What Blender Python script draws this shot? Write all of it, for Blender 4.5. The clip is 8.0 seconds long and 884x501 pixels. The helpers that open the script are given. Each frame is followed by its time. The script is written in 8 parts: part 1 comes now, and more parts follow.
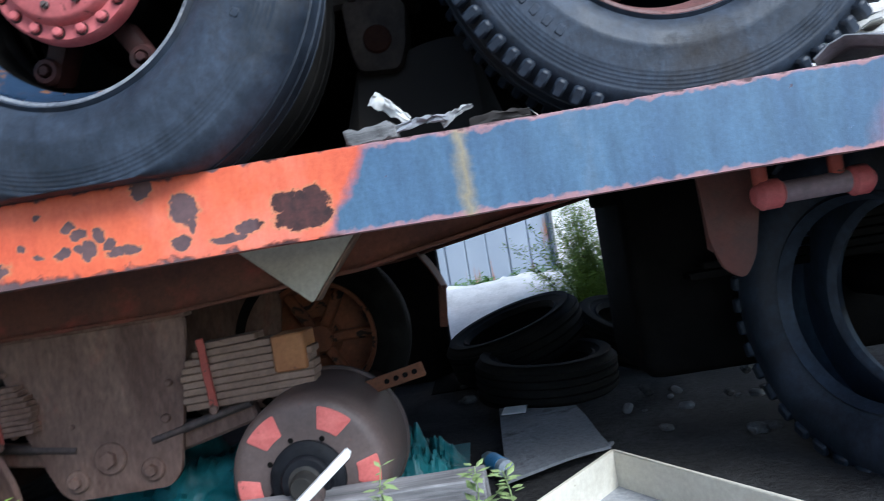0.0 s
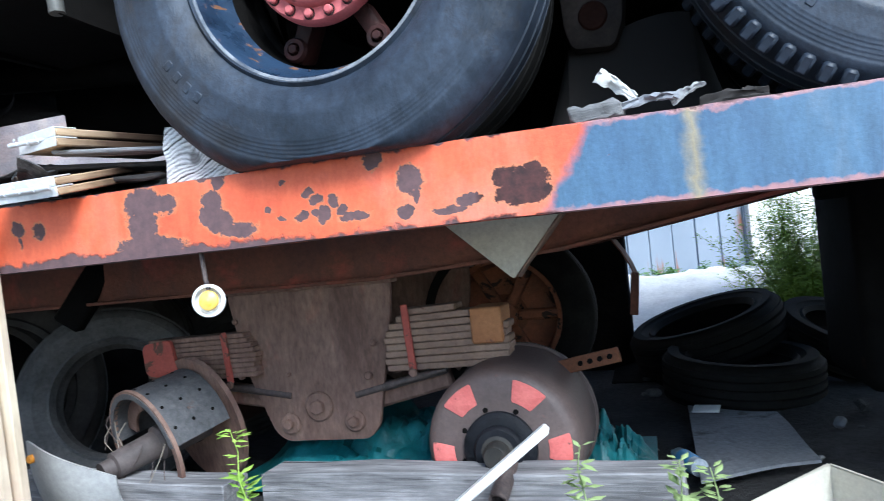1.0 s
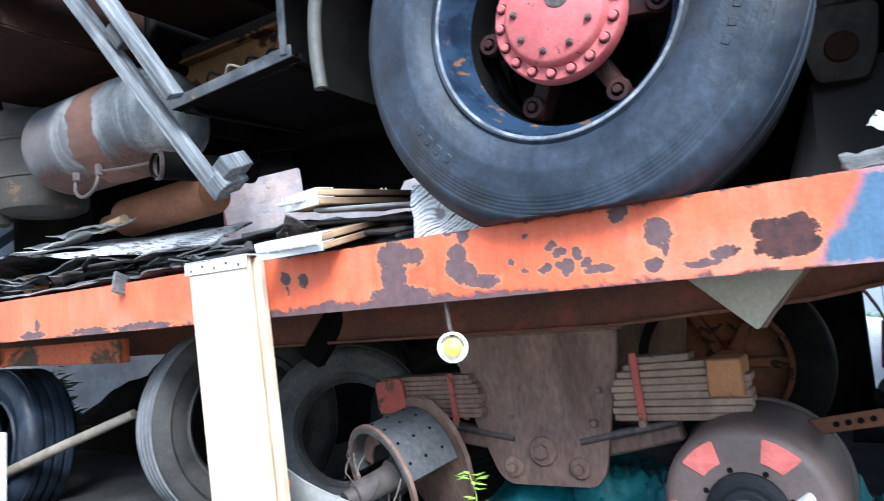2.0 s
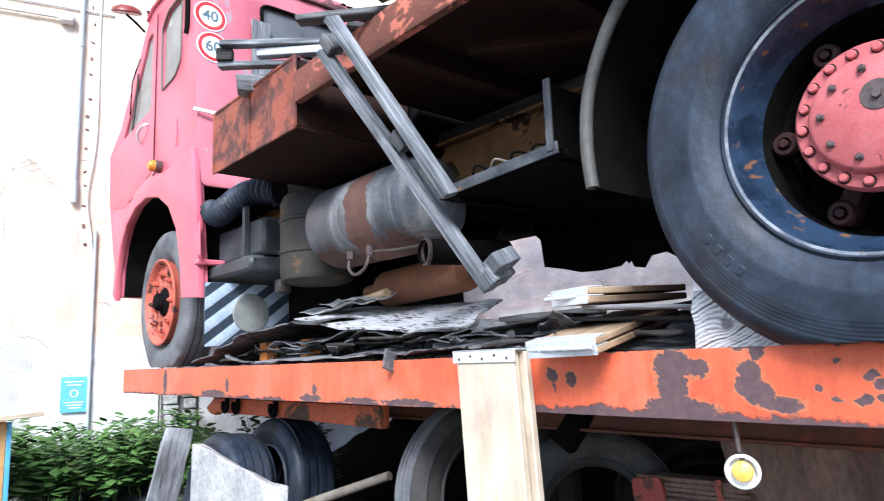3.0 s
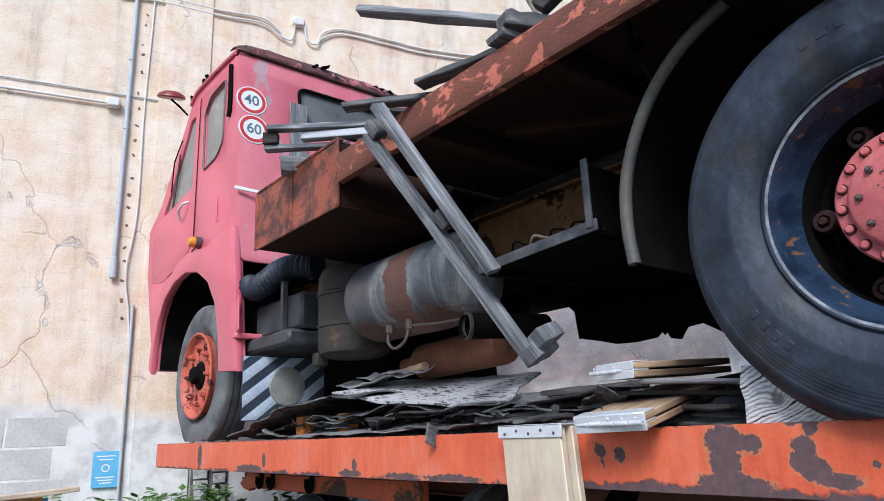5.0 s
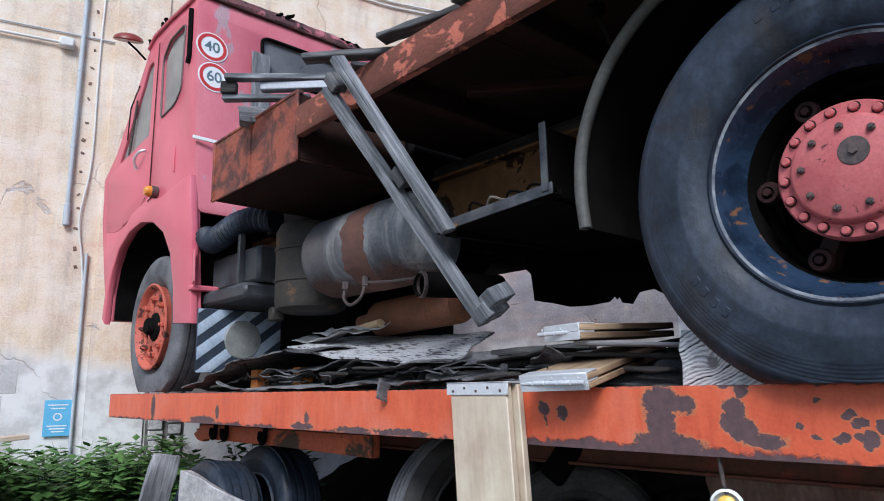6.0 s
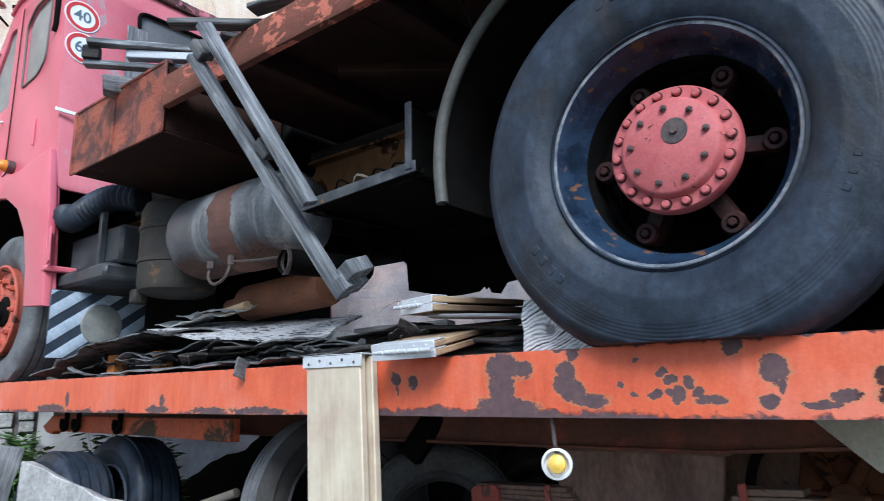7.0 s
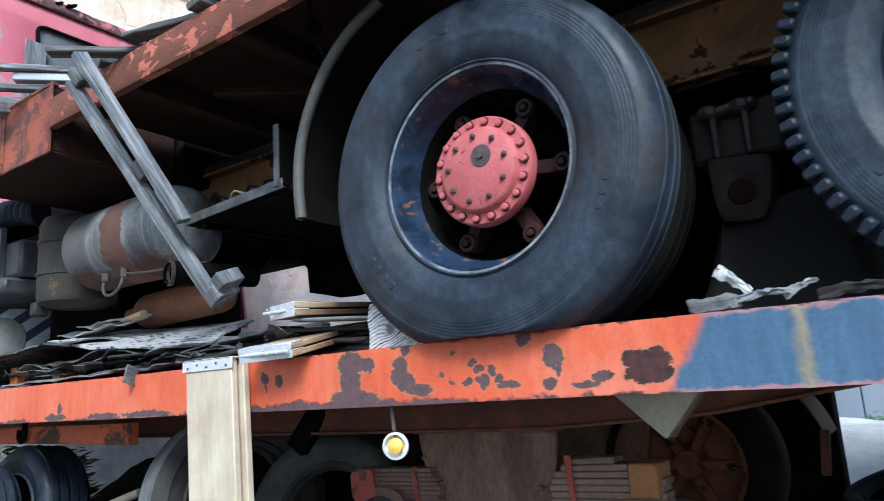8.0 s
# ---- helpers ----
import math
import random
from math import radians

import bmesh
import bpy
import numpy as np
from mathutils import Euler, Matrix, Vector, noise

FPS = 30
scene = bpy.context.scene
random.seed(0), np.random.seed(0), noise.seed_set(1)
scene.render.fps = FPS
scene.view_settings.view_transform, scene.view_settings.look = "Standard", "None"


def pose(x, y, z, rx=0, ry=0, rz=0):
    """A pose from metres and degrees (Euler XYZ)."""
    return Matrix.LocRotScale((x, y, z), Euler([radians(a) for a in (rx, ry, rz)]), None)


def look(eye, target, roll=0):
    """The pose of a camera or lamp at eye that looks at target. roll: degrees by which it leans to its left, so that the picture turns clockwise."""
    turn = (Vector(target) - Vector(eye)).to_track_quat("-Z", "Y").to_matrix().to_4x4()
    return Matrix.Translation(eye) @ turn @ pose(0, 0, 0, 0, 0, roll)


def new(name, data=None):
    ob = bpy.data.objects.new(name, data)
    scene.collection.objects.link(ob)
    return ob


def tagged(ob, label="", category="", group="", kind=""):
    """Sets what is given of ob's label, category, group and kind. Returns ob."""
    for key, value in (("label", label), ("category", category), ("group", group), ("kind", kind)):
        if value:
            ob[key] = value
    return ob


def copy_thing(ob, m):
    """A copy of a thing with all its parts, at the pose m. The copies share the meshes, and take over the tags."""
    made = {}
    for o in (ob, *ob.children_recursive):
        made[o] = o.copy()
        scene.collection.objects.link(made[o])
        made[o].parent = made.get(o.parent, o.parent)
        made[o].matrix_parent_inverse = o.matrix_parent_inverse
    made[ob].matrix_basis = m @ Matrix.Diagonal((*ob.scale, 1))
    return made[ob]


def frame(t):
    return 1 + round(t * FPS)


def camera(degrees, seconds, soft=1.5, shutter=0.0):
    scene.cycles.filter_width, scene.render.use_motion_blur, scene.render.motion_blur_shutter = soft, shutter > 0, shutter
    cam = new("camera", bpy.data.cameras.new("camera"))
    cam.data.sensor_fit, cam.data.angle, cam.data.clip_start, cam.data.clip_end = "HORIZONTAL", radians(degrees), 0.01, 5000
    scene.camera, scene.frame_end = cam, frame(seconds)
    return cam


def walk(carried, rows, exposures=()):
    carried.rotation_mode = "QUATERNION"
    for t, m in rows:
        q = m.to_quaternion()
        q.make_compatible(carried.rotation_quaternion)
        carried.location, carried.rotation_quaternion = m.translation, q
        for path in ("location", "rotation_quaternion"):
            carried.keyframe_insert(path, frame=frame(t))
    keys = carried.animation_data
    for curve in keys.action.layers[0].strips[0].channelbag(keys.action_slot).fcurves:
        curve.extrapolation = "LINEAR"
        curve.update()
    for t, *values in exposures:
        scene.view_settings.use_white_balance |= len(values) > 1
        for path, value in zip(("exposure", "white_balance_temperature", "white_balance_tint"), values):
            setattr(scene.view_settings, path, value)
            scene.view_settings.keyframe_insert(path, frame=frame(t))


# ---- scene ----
cam = camera(66.3, 8.0, 0.85, 0.2)
PATH = [
    (0, (0.804, -1.38, 0.787), (0.711, 0.618, 0.783), -9.3),
    (0.2, (0.787, -1.389, 0.783), (0.564, 0.600, 0.738), -7.1),
    (0.5, (0.773, -1.382, 0.771), (0.396, 0.581, 0.729), -6.9),
    (0.7, (0.753, -1.404, 0.780), (0.293, 0.554, 0.750), -5.6),
    (1, (0.711, -1.403, 0.786), (0.126, 0.51, 0.797), -5.6),
    (1.5, (0.662, -1.44, 0.808), (-0.14, 0.39, 0.892), -6.2),
    (2, (0.593, -1.494, 0.846), (-0.454, 0.203, 1.0), -5.2),
    (2.2, (0.571, -1.52, 0.864), (-0.578, 0.104, 1.064), -3.9),
    (3.3, (0.472, -1.66, 1.052), (-1.074, -0.448, 1.427), -2.2),
    (3.5, (0.474, -1.689, 1.048), (-1.074, -0.502, 1.491), -1.8),
    (4, (0.487, -1.709, 1.058), (-1.057, -0.548, 1.573), -2.0),
    (4.5, (0.496, -1.709, 1.05), (-1.035, -0.537, 1.579), -2.2),
    (5.8, (0.475, -1.749, 1.026), (-0.956, -0.425, 1.472), -2.0),
    (6, (0.517, -1.696, 1.031), (-0.937, -0.381, 1.428), -1.0),
    (6.2, (0.519, -1.673, 1.006), (-0.893, -0.320, 1.366), -0.3),
    (6.5, (0.523, -1.67, 0.984), (-0.778, -0.217, 1.426), 0.1),
    (6.8, (0.571, -1.640, 0.945), (-0.726, -0.177, 1.372), -0.1),
    (7, (0.605, -1.608, 0.91), (-0.626, -0.089, 1.328), -0.8),
    (7.2, (0.658, -1.603, 0.908), (-0.535, -0.070, 1.338), -0.5),
    (7.5, (0.754, -1.612, 0.903), (-0.412, -0.057, 1.374), -1.8),
    (7.7, (0.840, -1.628, 0.899), (-0.309, -0.043, 1.288), -3.7),
    (8, (1.008, -1.632, 0.897), (-0.097, -0.012, 1.29), -3.6),
]
walk(cam, [(t, look(eye, target, roll)) for t, eye, target, roll in PATH],
     [(0.0, 0.92, 5600, 6), (1.0, 1.35, 5550, 4), (2.2, 1.66, 5550, 5), (3.5, 0.85, 5900, 10), (4.5, 0.55, 5900, 10), (6.0, 0.22, 5800, 10), (7.0, 0.52, 5600, 5), (8.0, 0.74, 5600, 3)])

# ---- world, sun, exposure ----
world = bpy.data.worlds.new("sky")
scene.world = world
world.use_nodes = True
wn = world.node_tree.nodes
sky = wn.new("ShaderNodeTexSky")
sky.sky_type = "NISHITA"
sky.sun_disc = False
sky.sun_elevation = radians(41)
sky.sun_rotation = radians(139)
sky.air_density = 1.0
sky.dust_density = 1.0
wn["Background"].inputs["Strength"].default_value = 0.11
world.node_tree.links.new(sky.outputs["Color"], wn["Background"].inputs["Color"])

sun_data = bpy.data.lights.new("sun", "SUN")
sun_data.energy = 2.8
sun_data.angle = radians(25)
sun_data.color = (1.0, 0.98, 0.95)
sun = new("sun", sun_data)
sun.matrix_world = look((4.0, -4.6, 5.4), (0, 0, 0))


# ---- materials ----
def nodes_of(name):
    m = bpy.data.materials.new(name)
    m.use_nodes = True
    nt = m.node_tree
    return m, nt, nt.nodes, nt.links, nt.nodes["Principled BSDF"]


def coords(nt, stretch=(1, 1, 1), turn=(0, 0, 0)):
    tc = nt.nodes.new("ShaderNodeTexCoord")
    mp = nt.nodes.new("ShaderNodeMapping")
    mp.inputs["Scale"].default_value = stretch
    mp.inputs["Rotation"].default_value = [radians(a) for a in turn]
    nt.links.new(tc.outputs["Object"], mp.inputs["Vector"])
    return mp.outputs["Vector"]


def noise_node(nt, vec, scale, detail=6.0, rough=0.6, warp=0.0):
    n = nt.nodes.new("ShaderNodeTexNoise")
    n.inputs["Scale"].default_value = scale
    n.inputs["Detail"].default_value = detail
    n.inputs["Roughness"].default_value = rough
    n.inputs["Distortion"].default_value = warp
    nt.links.new(vec, n.inputs["Vector"])
    return n.outputs["Fac"]


def ramp(nt, fac, stops):
    r = nt.nodes.new("ShaderNodeValToRGB")
    el = r.color_ramp.elements
    while len(el) < len(stops):
        el.new(0.5)
    for e, (p, c) in zip(el, stops):
        e.position = p
        e.color = (*c, 1) if len(c) == 3 else c
    nt.links.new(fac, r.inputs["Fac"])
    return r.outputs["Color"]


def grey(v):
    return (v, v, v)


def mix(nt, fac, a, b, mode="MIX"):
    m = nt.nodes.new("ShaderNodeMix")
    m.data_type = "RGBA"
    m.blend_type = mode
    for sock, val in ((m.inputs["Factor"], fac), (m.inputs[6], a), (m.inputs[7], b)):
        if isinstance(val, (int, float)):
            sock.default_value = val
        elif isinstance(val, tuple):
            sock.default_value = (*val, 1)
        else:
            nt.links.new(val, sock)
    return m.outputs[2]


def maths(nt, op, a, b=0.0):
    m = nt.nodes.new("ShaderNodeMath")
    m.operation = op
    for sock, val in ((m.inputs[0], a), (m.inputs[1], b)):
        if isinstance(val, (int, float)):
            sock.default_value = val
        else:
            nt.links.new(val, sock)
    return m.outputs[0]


def bump(nt, bsdf, height, strength=0.4, dist=0.01):
    b = nt.nodes.new("ShaderNodeBump")
    b.inputs["Strength"].default_value = strength
    b.inputs["Distance"].default_value = dist
    nt.links.new(height, b.inputs["Height"])
    nt.links.new(b.outputs["Normal"], bsdf.inputs["Normal"])


def surf(name, a, b, scale=6.0, rough=(0.5, 0.8), metal=0.0, fine=70.0, relief=0.3, dist=0.006, stretch=(1, 1, 1),
         turn=(0, 0, 0), patch=None, speck=0.25, vary=0.0, warp=0.3, gloss=0.5, chips=None, edge=0.03):
    """Two-scale surface: a to b over large noise, fine grain, and an optional worn patch (colour, threshold, scale, roughness)."""
    m, nt, nd, lk, bs = nodes_of(name)
    v = coords(nt, stretch, turn)
    big = noise_node(nt, v, scale, 8, 0.62, warp)
    small = noise_node(nt, v, fine, 5, 0.7)
    col = ramp(nt, big, [(0.3, a), (0.7, b)])
    col = mix(nt, speck, col, ramp(nt, small, [(0.25, grey(0.15)), (0.75, grey(0.95))]), "OVERLAY")
    rgh = ramp(nt, big, [(0.3, grey(rough[0])), (0.7, grey(rough[1]))])
    height = small
    met = metal
    if patch:
        pc, th, ps, pr = patch
        pn = noise_node(nt, v, ps, 9, 0.66, 0.5)
        pm = ramp(nt, pn, [(th, grey(0)), (th + edge, grey(1))])
        pcol = mix(nt, 0.5, pc, ramp(nt, small, [(0.2, grey(0.1)), (0.8, grey(0.9))]), "OVERLAY")
        col = mix(nt, pm, col, pcol)
        rgh = mix(nt, pm, rgh, grey(pr))
        height = maths(nt, "SUBTRACT", small, maths(nt, "MULTIPLY", pm, 0.8))
    if chips:
        cc, th, cs = chips
        cm = ramp(nt, noise_node(nt, v, cs, 9, 0.7, 0.6), [(th, grey(0)), (th + 0.02, grey(1))])
        col = mix(nt, cm, col, cc)
        rgh = mix(nt, cm, rgh, grey(0.9))
    if vary:
        oi = nd.new("ShaderNodeObjectInfo")
        val = ramp(nt, oi.outputs["Random"], [(0, grey(1 - vary)), (1, grey(1.0))])
        col = mix(nt, 1.0, col, val, "MULTIPLY")
    lk.new(col, bs.inputs["Base Color"])
    lk.new(rgh, bs.inputs["Roughness"])
    bs.inputs["Metallic"].default_value = met
    bs.inputs["Specular IOR Level"].default_value = gloss
    bump(nt, bs, height, relief, dist)
    return m


# blue-grey smears in the colour stand in for sky sheen; brown patches are dirt
RUBBER = surf("rubber", (0.004, 0.007, 0.012), (0.037, 0.050, 0.075), 3.2, (0.36, 0.68), fine=45, relief=0.45, dist=0.004, speck=0.6,
              stretch=(1, 1, 0.7), gloss=0.36, warp=1.6, patch=((0.030, 0.027, 0.026), 0.55, 2.6, 0.8), edge=0.14, chips=((0.085, 0.075, 0.066), 0.69, 6))
RUBBER_DUSTY = surf("dusty_rubber", (0.026, 0.025, 0.025), (0.068, 0.063, 0.060), 6, (0.7, 0.9), fine=60, relief=0.25, dist=0.004, gloss=0.2)
RUBBER_PALE = surf("grey_dusted_rubber", (0.070, 0.074, 0.082), (0.20, 0.20, 0.208), 5, (0.7, 0.9), fine=60, relief=0.25, dist=0.004, gloss=0.2)
RUBBER_WORN = surf("brown_dusted_rubber", (0.040, 0.040, 0.042), (0.125, 0.120, 0.118), 5, (0.6, 0.85), fine=60, relief=0.3, dist=0.004, gloss=0.25, speck=0.4)
# shaded copy of the tyre rubber, darkness of the hidden tyres in its colour
RUBBER_SHADED = surf("shade_black_rubber", (0.006, 0.006, 0.006), (0.020, 0.019, 0.018), 6, (0.7, 0.9), fine=60, relief=0.25, dist=0.004, gloss=0.1)
# earth colour taken almost to black, with the under-trailer shade in it
SHADE_EARTH = surf("shade_black_earth", (0.005, 0.005, 0.005), (0.015, 0.013, 0.0125), 4, (0.85, 0.95), fine=40, relief=0.8, dist=0.02, gloss=0.05)
RIM_BLUE = surf("rim_blue_paint", (0.006, 0.011, 0.021), (0.026, 0.050, 0.095), 9, (0.16, 0.40), fine=90, relief=0.3, dist=0.003,
                patch=((0.14, 0.06, 0.028), 0.60, 20, 0.85), chips=((0.22, 0.23, 0.25), 0.70, 26), gloss=0.4)
RIM_LIP = surf("scuffed_rim_edge", (0.04, 0.05, 0.07), (0.34, 0.35, 0.37), 16, (0.3, 0.55), 0.3, fine=120, relief=0.2, dist=0.002, speck=0.4)
RIM_RUSTY = surf("rusty_pink_rim", (0.09, 0.045, 0.042), (0.24, 0.10, 0.095), 9, (0.5, 0.8), fine=80, relief=0.4, patch=((0.05, 0.026, 0.02), 0.6, 12, 0.9))
HUB_RED = surf("hub_red_paint", (0.42, 0.080, 0.085), (0.53, 0.145, 0.145), 14, (0.5, 0.75), fine=110, relief=0.25, dist=0.002,
               patch=((0.09, 0.03, 0.028), 0.63, 17, 0.85))
CLIP_RED = surf("dull_red_clip_paint", (0.30, 0.055, 0.040), (0.42, 0.095, 0.070), 12, (0.6, 0.8), fine=90, relief=0.3, patch=((0.12, 0.06, 0.045), 0.58, 16, 0.9))
SPRING_TAN = surf("dusty_tan_steel", (0.17, 0.105, 0.076), (0.31, 0.21, 0.155), 9, (0.7, 0.9), fine=80, relief=0.4, patch=((0.13, 0.07, 0.05), 0.62, 12, 0.9))
DRUM_STEEL = surf("dusty_drum_steel", (0.060, 0.041, 0.037), (0.123, 0.089, 0.082), 5, (0.45, 0.7), fine=90, relief=0.2, dist=0.003, patch=((0.16, 0.065, 0.05), 0.60, 6, 0.8), edge=0.1)
GREASE = surf("black_grease", (0.003, 0.0035, 0.005), (0.014, 0.015, 0.019), 20, (0.4, 0.6), fine=90, relief=0.6, gloss=0.15)
PATCH_PINK = surf("faded_pink_patch", (0.50, 0.10, 0.09), (0.62, 0.17, 0.15), 20, (0.6, 0.8), fine=110, relief=0.2, patch=((0.20, 0.08, 0.065), 0.64, 25, 0.9))
NUT_STEEL = surf("nut_steel", (0.06, 0.05, 0.05), (0.16, 0.12, 0.11), 60, (0.4, 0.7), 0.5, fine=160)
# iron kept near black and dull, so deep shade sits in its colour
BLACK_IRON = surf("iron_black_with_shade", (0.003, 0.003, 0.003), (0.010, 0.009, 0.0085), 7, (0.7, 0.9), 0.0, fine=60, relief=0.4,
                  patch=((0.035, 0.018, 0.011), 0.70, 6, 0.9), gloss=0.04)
CLAMP = surf("clamp_iron", (0.008, 0.005, 0.005), (0.065, 0.021, 0.019), 14, (0.5, 0.8), fine=90, relief=0.4, gloss=0.25)
RAIL_RUST = surf("red_brown_rail", (0.075, 0.026, 0.018), (0.19, 0.07, 0.042), 4, (0.6, 0.9), fine=60, relief=0.4, speck=0.4, patch=((0.26, 0.055, 0.036), 0.53, 3.5, 0.7), edge=0.14, chips=((0.04, 0.022, 0.018), 0.68, 7))
RUST_BROWN = surf("brown_rust", (0.1, 0.05, 0.038), (0.255, 0.165, 0.13), 5, (0.7, 0.95), 0.0, fine=50, relief=0.5, speck=0.5,
                  patch=((0.22, 0.085, 0.060), 0.57, 5, 0.8), edge=0.16, stretch=(1.5, 1, 0.55), chips=((0.06, 0.036, 0.03), 0.70, 12))
RAIL_OCHRE = surf("ochre_brown_rail", (0.10, 0.054, 0.027), (0.25, 0.135, 0.066), 5, (0.7, 0.95), 0.0, fine=70, relief=0.4, gloss=0.2,
                  patch=((0.03, 0.015, 0.010), 0.56, 5, 0.9))
RUST_DARK = surf("dark_rust", (0.018, 0.010, 0.008), (0.050, 0.022, 0.016), 8, (0.75, 0.95), 0.0, fine=80, relief=0.5, gloss=0.15,
                 patch=((0.12, 0.022, 0.016), 0.66, 5, 0.8))
RUST_RED = surf("flaking_red_paint", (0.21, 0.060, 0.036), (0.085, 0.036, 0.024), 5, (0.6, 0.9), 0.0, fine=90, relief=0.6, speck=0.4,
                patch=((0.56, 0.16, 0.10), 0.54, 9.0, 0.6), stretch=(0.8, 1, 1.3))
BOX_RUST = surf("rusty_locker_paint", (0.25, 0.058, 0.034), (0.33, 0.088, 0.050), 4, (0.5, 0.8), 0.0, fine=50, relief=0.5, speck=0.5, edge=0.12,
                patch=((0.10, 0.042, 0.035), 0.46, 6.0, 0.85), chips=((0.48, 0.17, 0.12), 0.68, 12))
ORANGE_DULL = surf("dull_orange_paint", (0.50, 0.11, 0.055), (0.36, 0.085, 0.045), 5, (0.5, 0.8), fine=60, relief=0.3,
                   patch=((0.10, 0.04, 0.025), 0.60, 5, 0.9))
PINK = surf("faded_red_cab_paint", (0.59, 0.110, 0.155), (0.69, 0.175, 0.225), 2.2, (0.32, 0.52), fine=120, relief=0.06, dist=0.002,
            speck=0.10, patch=((0.52, 0.28, 0.31), 0.68, 3.5, 0.7), chips=((0.17, 0.05, 0.045), 0.725, 20))
PINK_BACK = surf("chalky_red_cab_paint", (0.54, 0.11, 0.15), (0.63, 0.20, 0.235), 2.6, (0.45, 0.7), fine=100, relief=0.1, dist=0.002,
                 speck=0.14, patch=((0.42, 0.27, 0.30), 0.58, 3.0, 0.8), stretch=(1, 1, 0.6), chips=((0.17, 0.05, 0.045), 0.71, 18))
ROOF_TRIM = surf("rotten_roof_edge", (0.022, 0.014, 0.015), (0.20, 0.075, 0.078), 7, (0.6, 0.9), fine=60, relief=0.7, speck=0.5,
                 patch=((0.46, 0.14, 0.165), 0.535, 6, 0.7), chips=((0.012, 0.009, 0.009), 0.60, 9))
WHEEL_ORANGE = surf("orange_wheel_paint", (0.44, 0.080, 0.050), (0.54, 0.14, 0.09), 12, (0.5, 0.75), fine=90, relief=0.3,
                    patch=((0.085, 0.035, 0.028), 0.565, 13, 0.9))
def wood(name, dark, mid, light, rough=0.85, crack=0.5, knots=0.0, relief=0.5, stained=False):
    """Sawn wood whose grain follows each board's own length (the grain attribute)."""
    m, nt, nd, lk, bs = nodes_of(name)
    at = nd.new("ShaderNodeAttribute")
    at.attribute_name = "grain"
    oi = nd.new("ShaderNodeObjectInfo")
    shift = nd.new("ShaderNodeVectorMath")
    shift.operation = "ADD"
    sc = nd.new("ShaderNodeVectorMath")
    sc.operation = "SCALE"
    sc.inputs[0].default_value = (7.3, 3.1, 5.7)
    lk.new(oi.outputs["Random"], sc.inputs["Scale"])
    lk.new(at.outputs["Vector"], shift.inputs[0])
    lk.new(sc.outputs[0], shift.inputs[1])

    def along(s):
        mp = nd.new("ShaderNodeMapping")
        mp.inputs["Scale"].default_value = s
        lk.new(shift.outputs[0], mp.inputs["Vector"])
        return mp.outputs["Vector"]
    broad = noise_node(nt, along((1.6, 12, 12)), 2.0, 6, 0.6, 0.6)
    lines = noise_node(nt, along((2.2, 60, 60)), 2.0, 6, 0.65, 0.3)
    blot = noise_node(nt, along((1, 1, 1)), 5.0, 5, 0.6)
    pat = maths(nt, "ADD", maths(nt, "MULTIPLY", broad, 0.60), maths(nt, "MULTIPLY", lines, 0.40))
    col = ramp(nt, pat, [(0.34, dark), (0.5, mid), (0.66, light)])
    col = mix(nt, 0.5, col, ramp(nt, blot, [(0.3, grey(0.25)), (0.7, grey(0.75))]), "OVERLAY")
    split = ramp(nt, noise_node(nt, along((0.8, 38, 38)), 2.0, 3, 0.5, 0.2), [(0.30, grey(crack)), (0.335, grey(0))])
    col = mix(nt, split, col, tuple(c * 0.25 for c in dark))
    if knots:
        vor = nd.new("ShaderNodeTexVoronoi")
        vor.inputs["Scale"].default_value = 2.2
        lk.new(along((1.0, 1.8, 1.8)), vor.inputs["Vector"])
        kn = ramp(nt, vor.outputs["Distance"], [(0.03, grey(knots)), (0.06, grey(0))])
        col = mix(nt, kn, col, tuple(c * 0.35 for c in mid))
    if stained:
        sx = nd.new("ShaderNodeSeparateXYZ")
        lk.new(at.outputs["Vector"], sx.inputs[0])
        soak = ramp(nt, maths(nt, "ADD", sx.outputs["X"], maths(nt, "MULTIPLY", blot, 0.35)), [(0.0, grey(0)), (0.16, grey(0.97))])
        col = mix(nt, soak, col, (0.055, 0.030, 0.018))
    lk.new(col, bs.inputs["Base Color"])
    bs.inputs["Roughness"].default_value = rough
    bump(nt, bs, maths(nt, "SUBTRACT", lines, maths(nt, "MULTIPLY", split, 0.6)), relief, 0.004)
    return m


WOOD_GREY = wood("weathered_wood", (0.065, 0.065, 0.070), (0.20, 0.20, 0.21), (0.42, 0.42, 0.43), 0.85, 0.8)
WOOD_CROSS = wood("weathered_plank_wood", (0.030, 0.030, 0.031), (0.095, 0.094, 0.096), (0.22, 0.22, 0.22), 0.85, 0.8)
WOOD_BEAM = wood("old_beam_wood", (0.055, 0.053, 0.057), (0.16, 0.155, 0.16), (0.31, 0.30, 0.31), 0.85, 0.9)
WOOD_PROP = wood("weathered_prop_wood", (0.030, 0.033, 0.038), (0.150, 0.158, 0.172), (0.42, 0.43, 0.45), 0.75, 0.9, 0.3, 0.5)
WOOD_DARK = wood("dark_wood", (0.008, 0.0075, 0.007), (0.024, 0.021, 0.020), (0.070, 0.062, 0.056), 0.9, 0.6)
WOOD_BLACKED = wood("blackened_plank_wood", (0.012, 0.012, 0.013), (0.038, 0.037, 0.038), (0.10, 0.098, 0.098), 0.8, 0.8)
WOOD_NEW = wood("fresh_pine", (0.50, 0.405, 0.29), (0.585, 0.485, 0.365), (0.64, 0.545, 0.425), 0.6, 0.0, 0.7, 0.10)
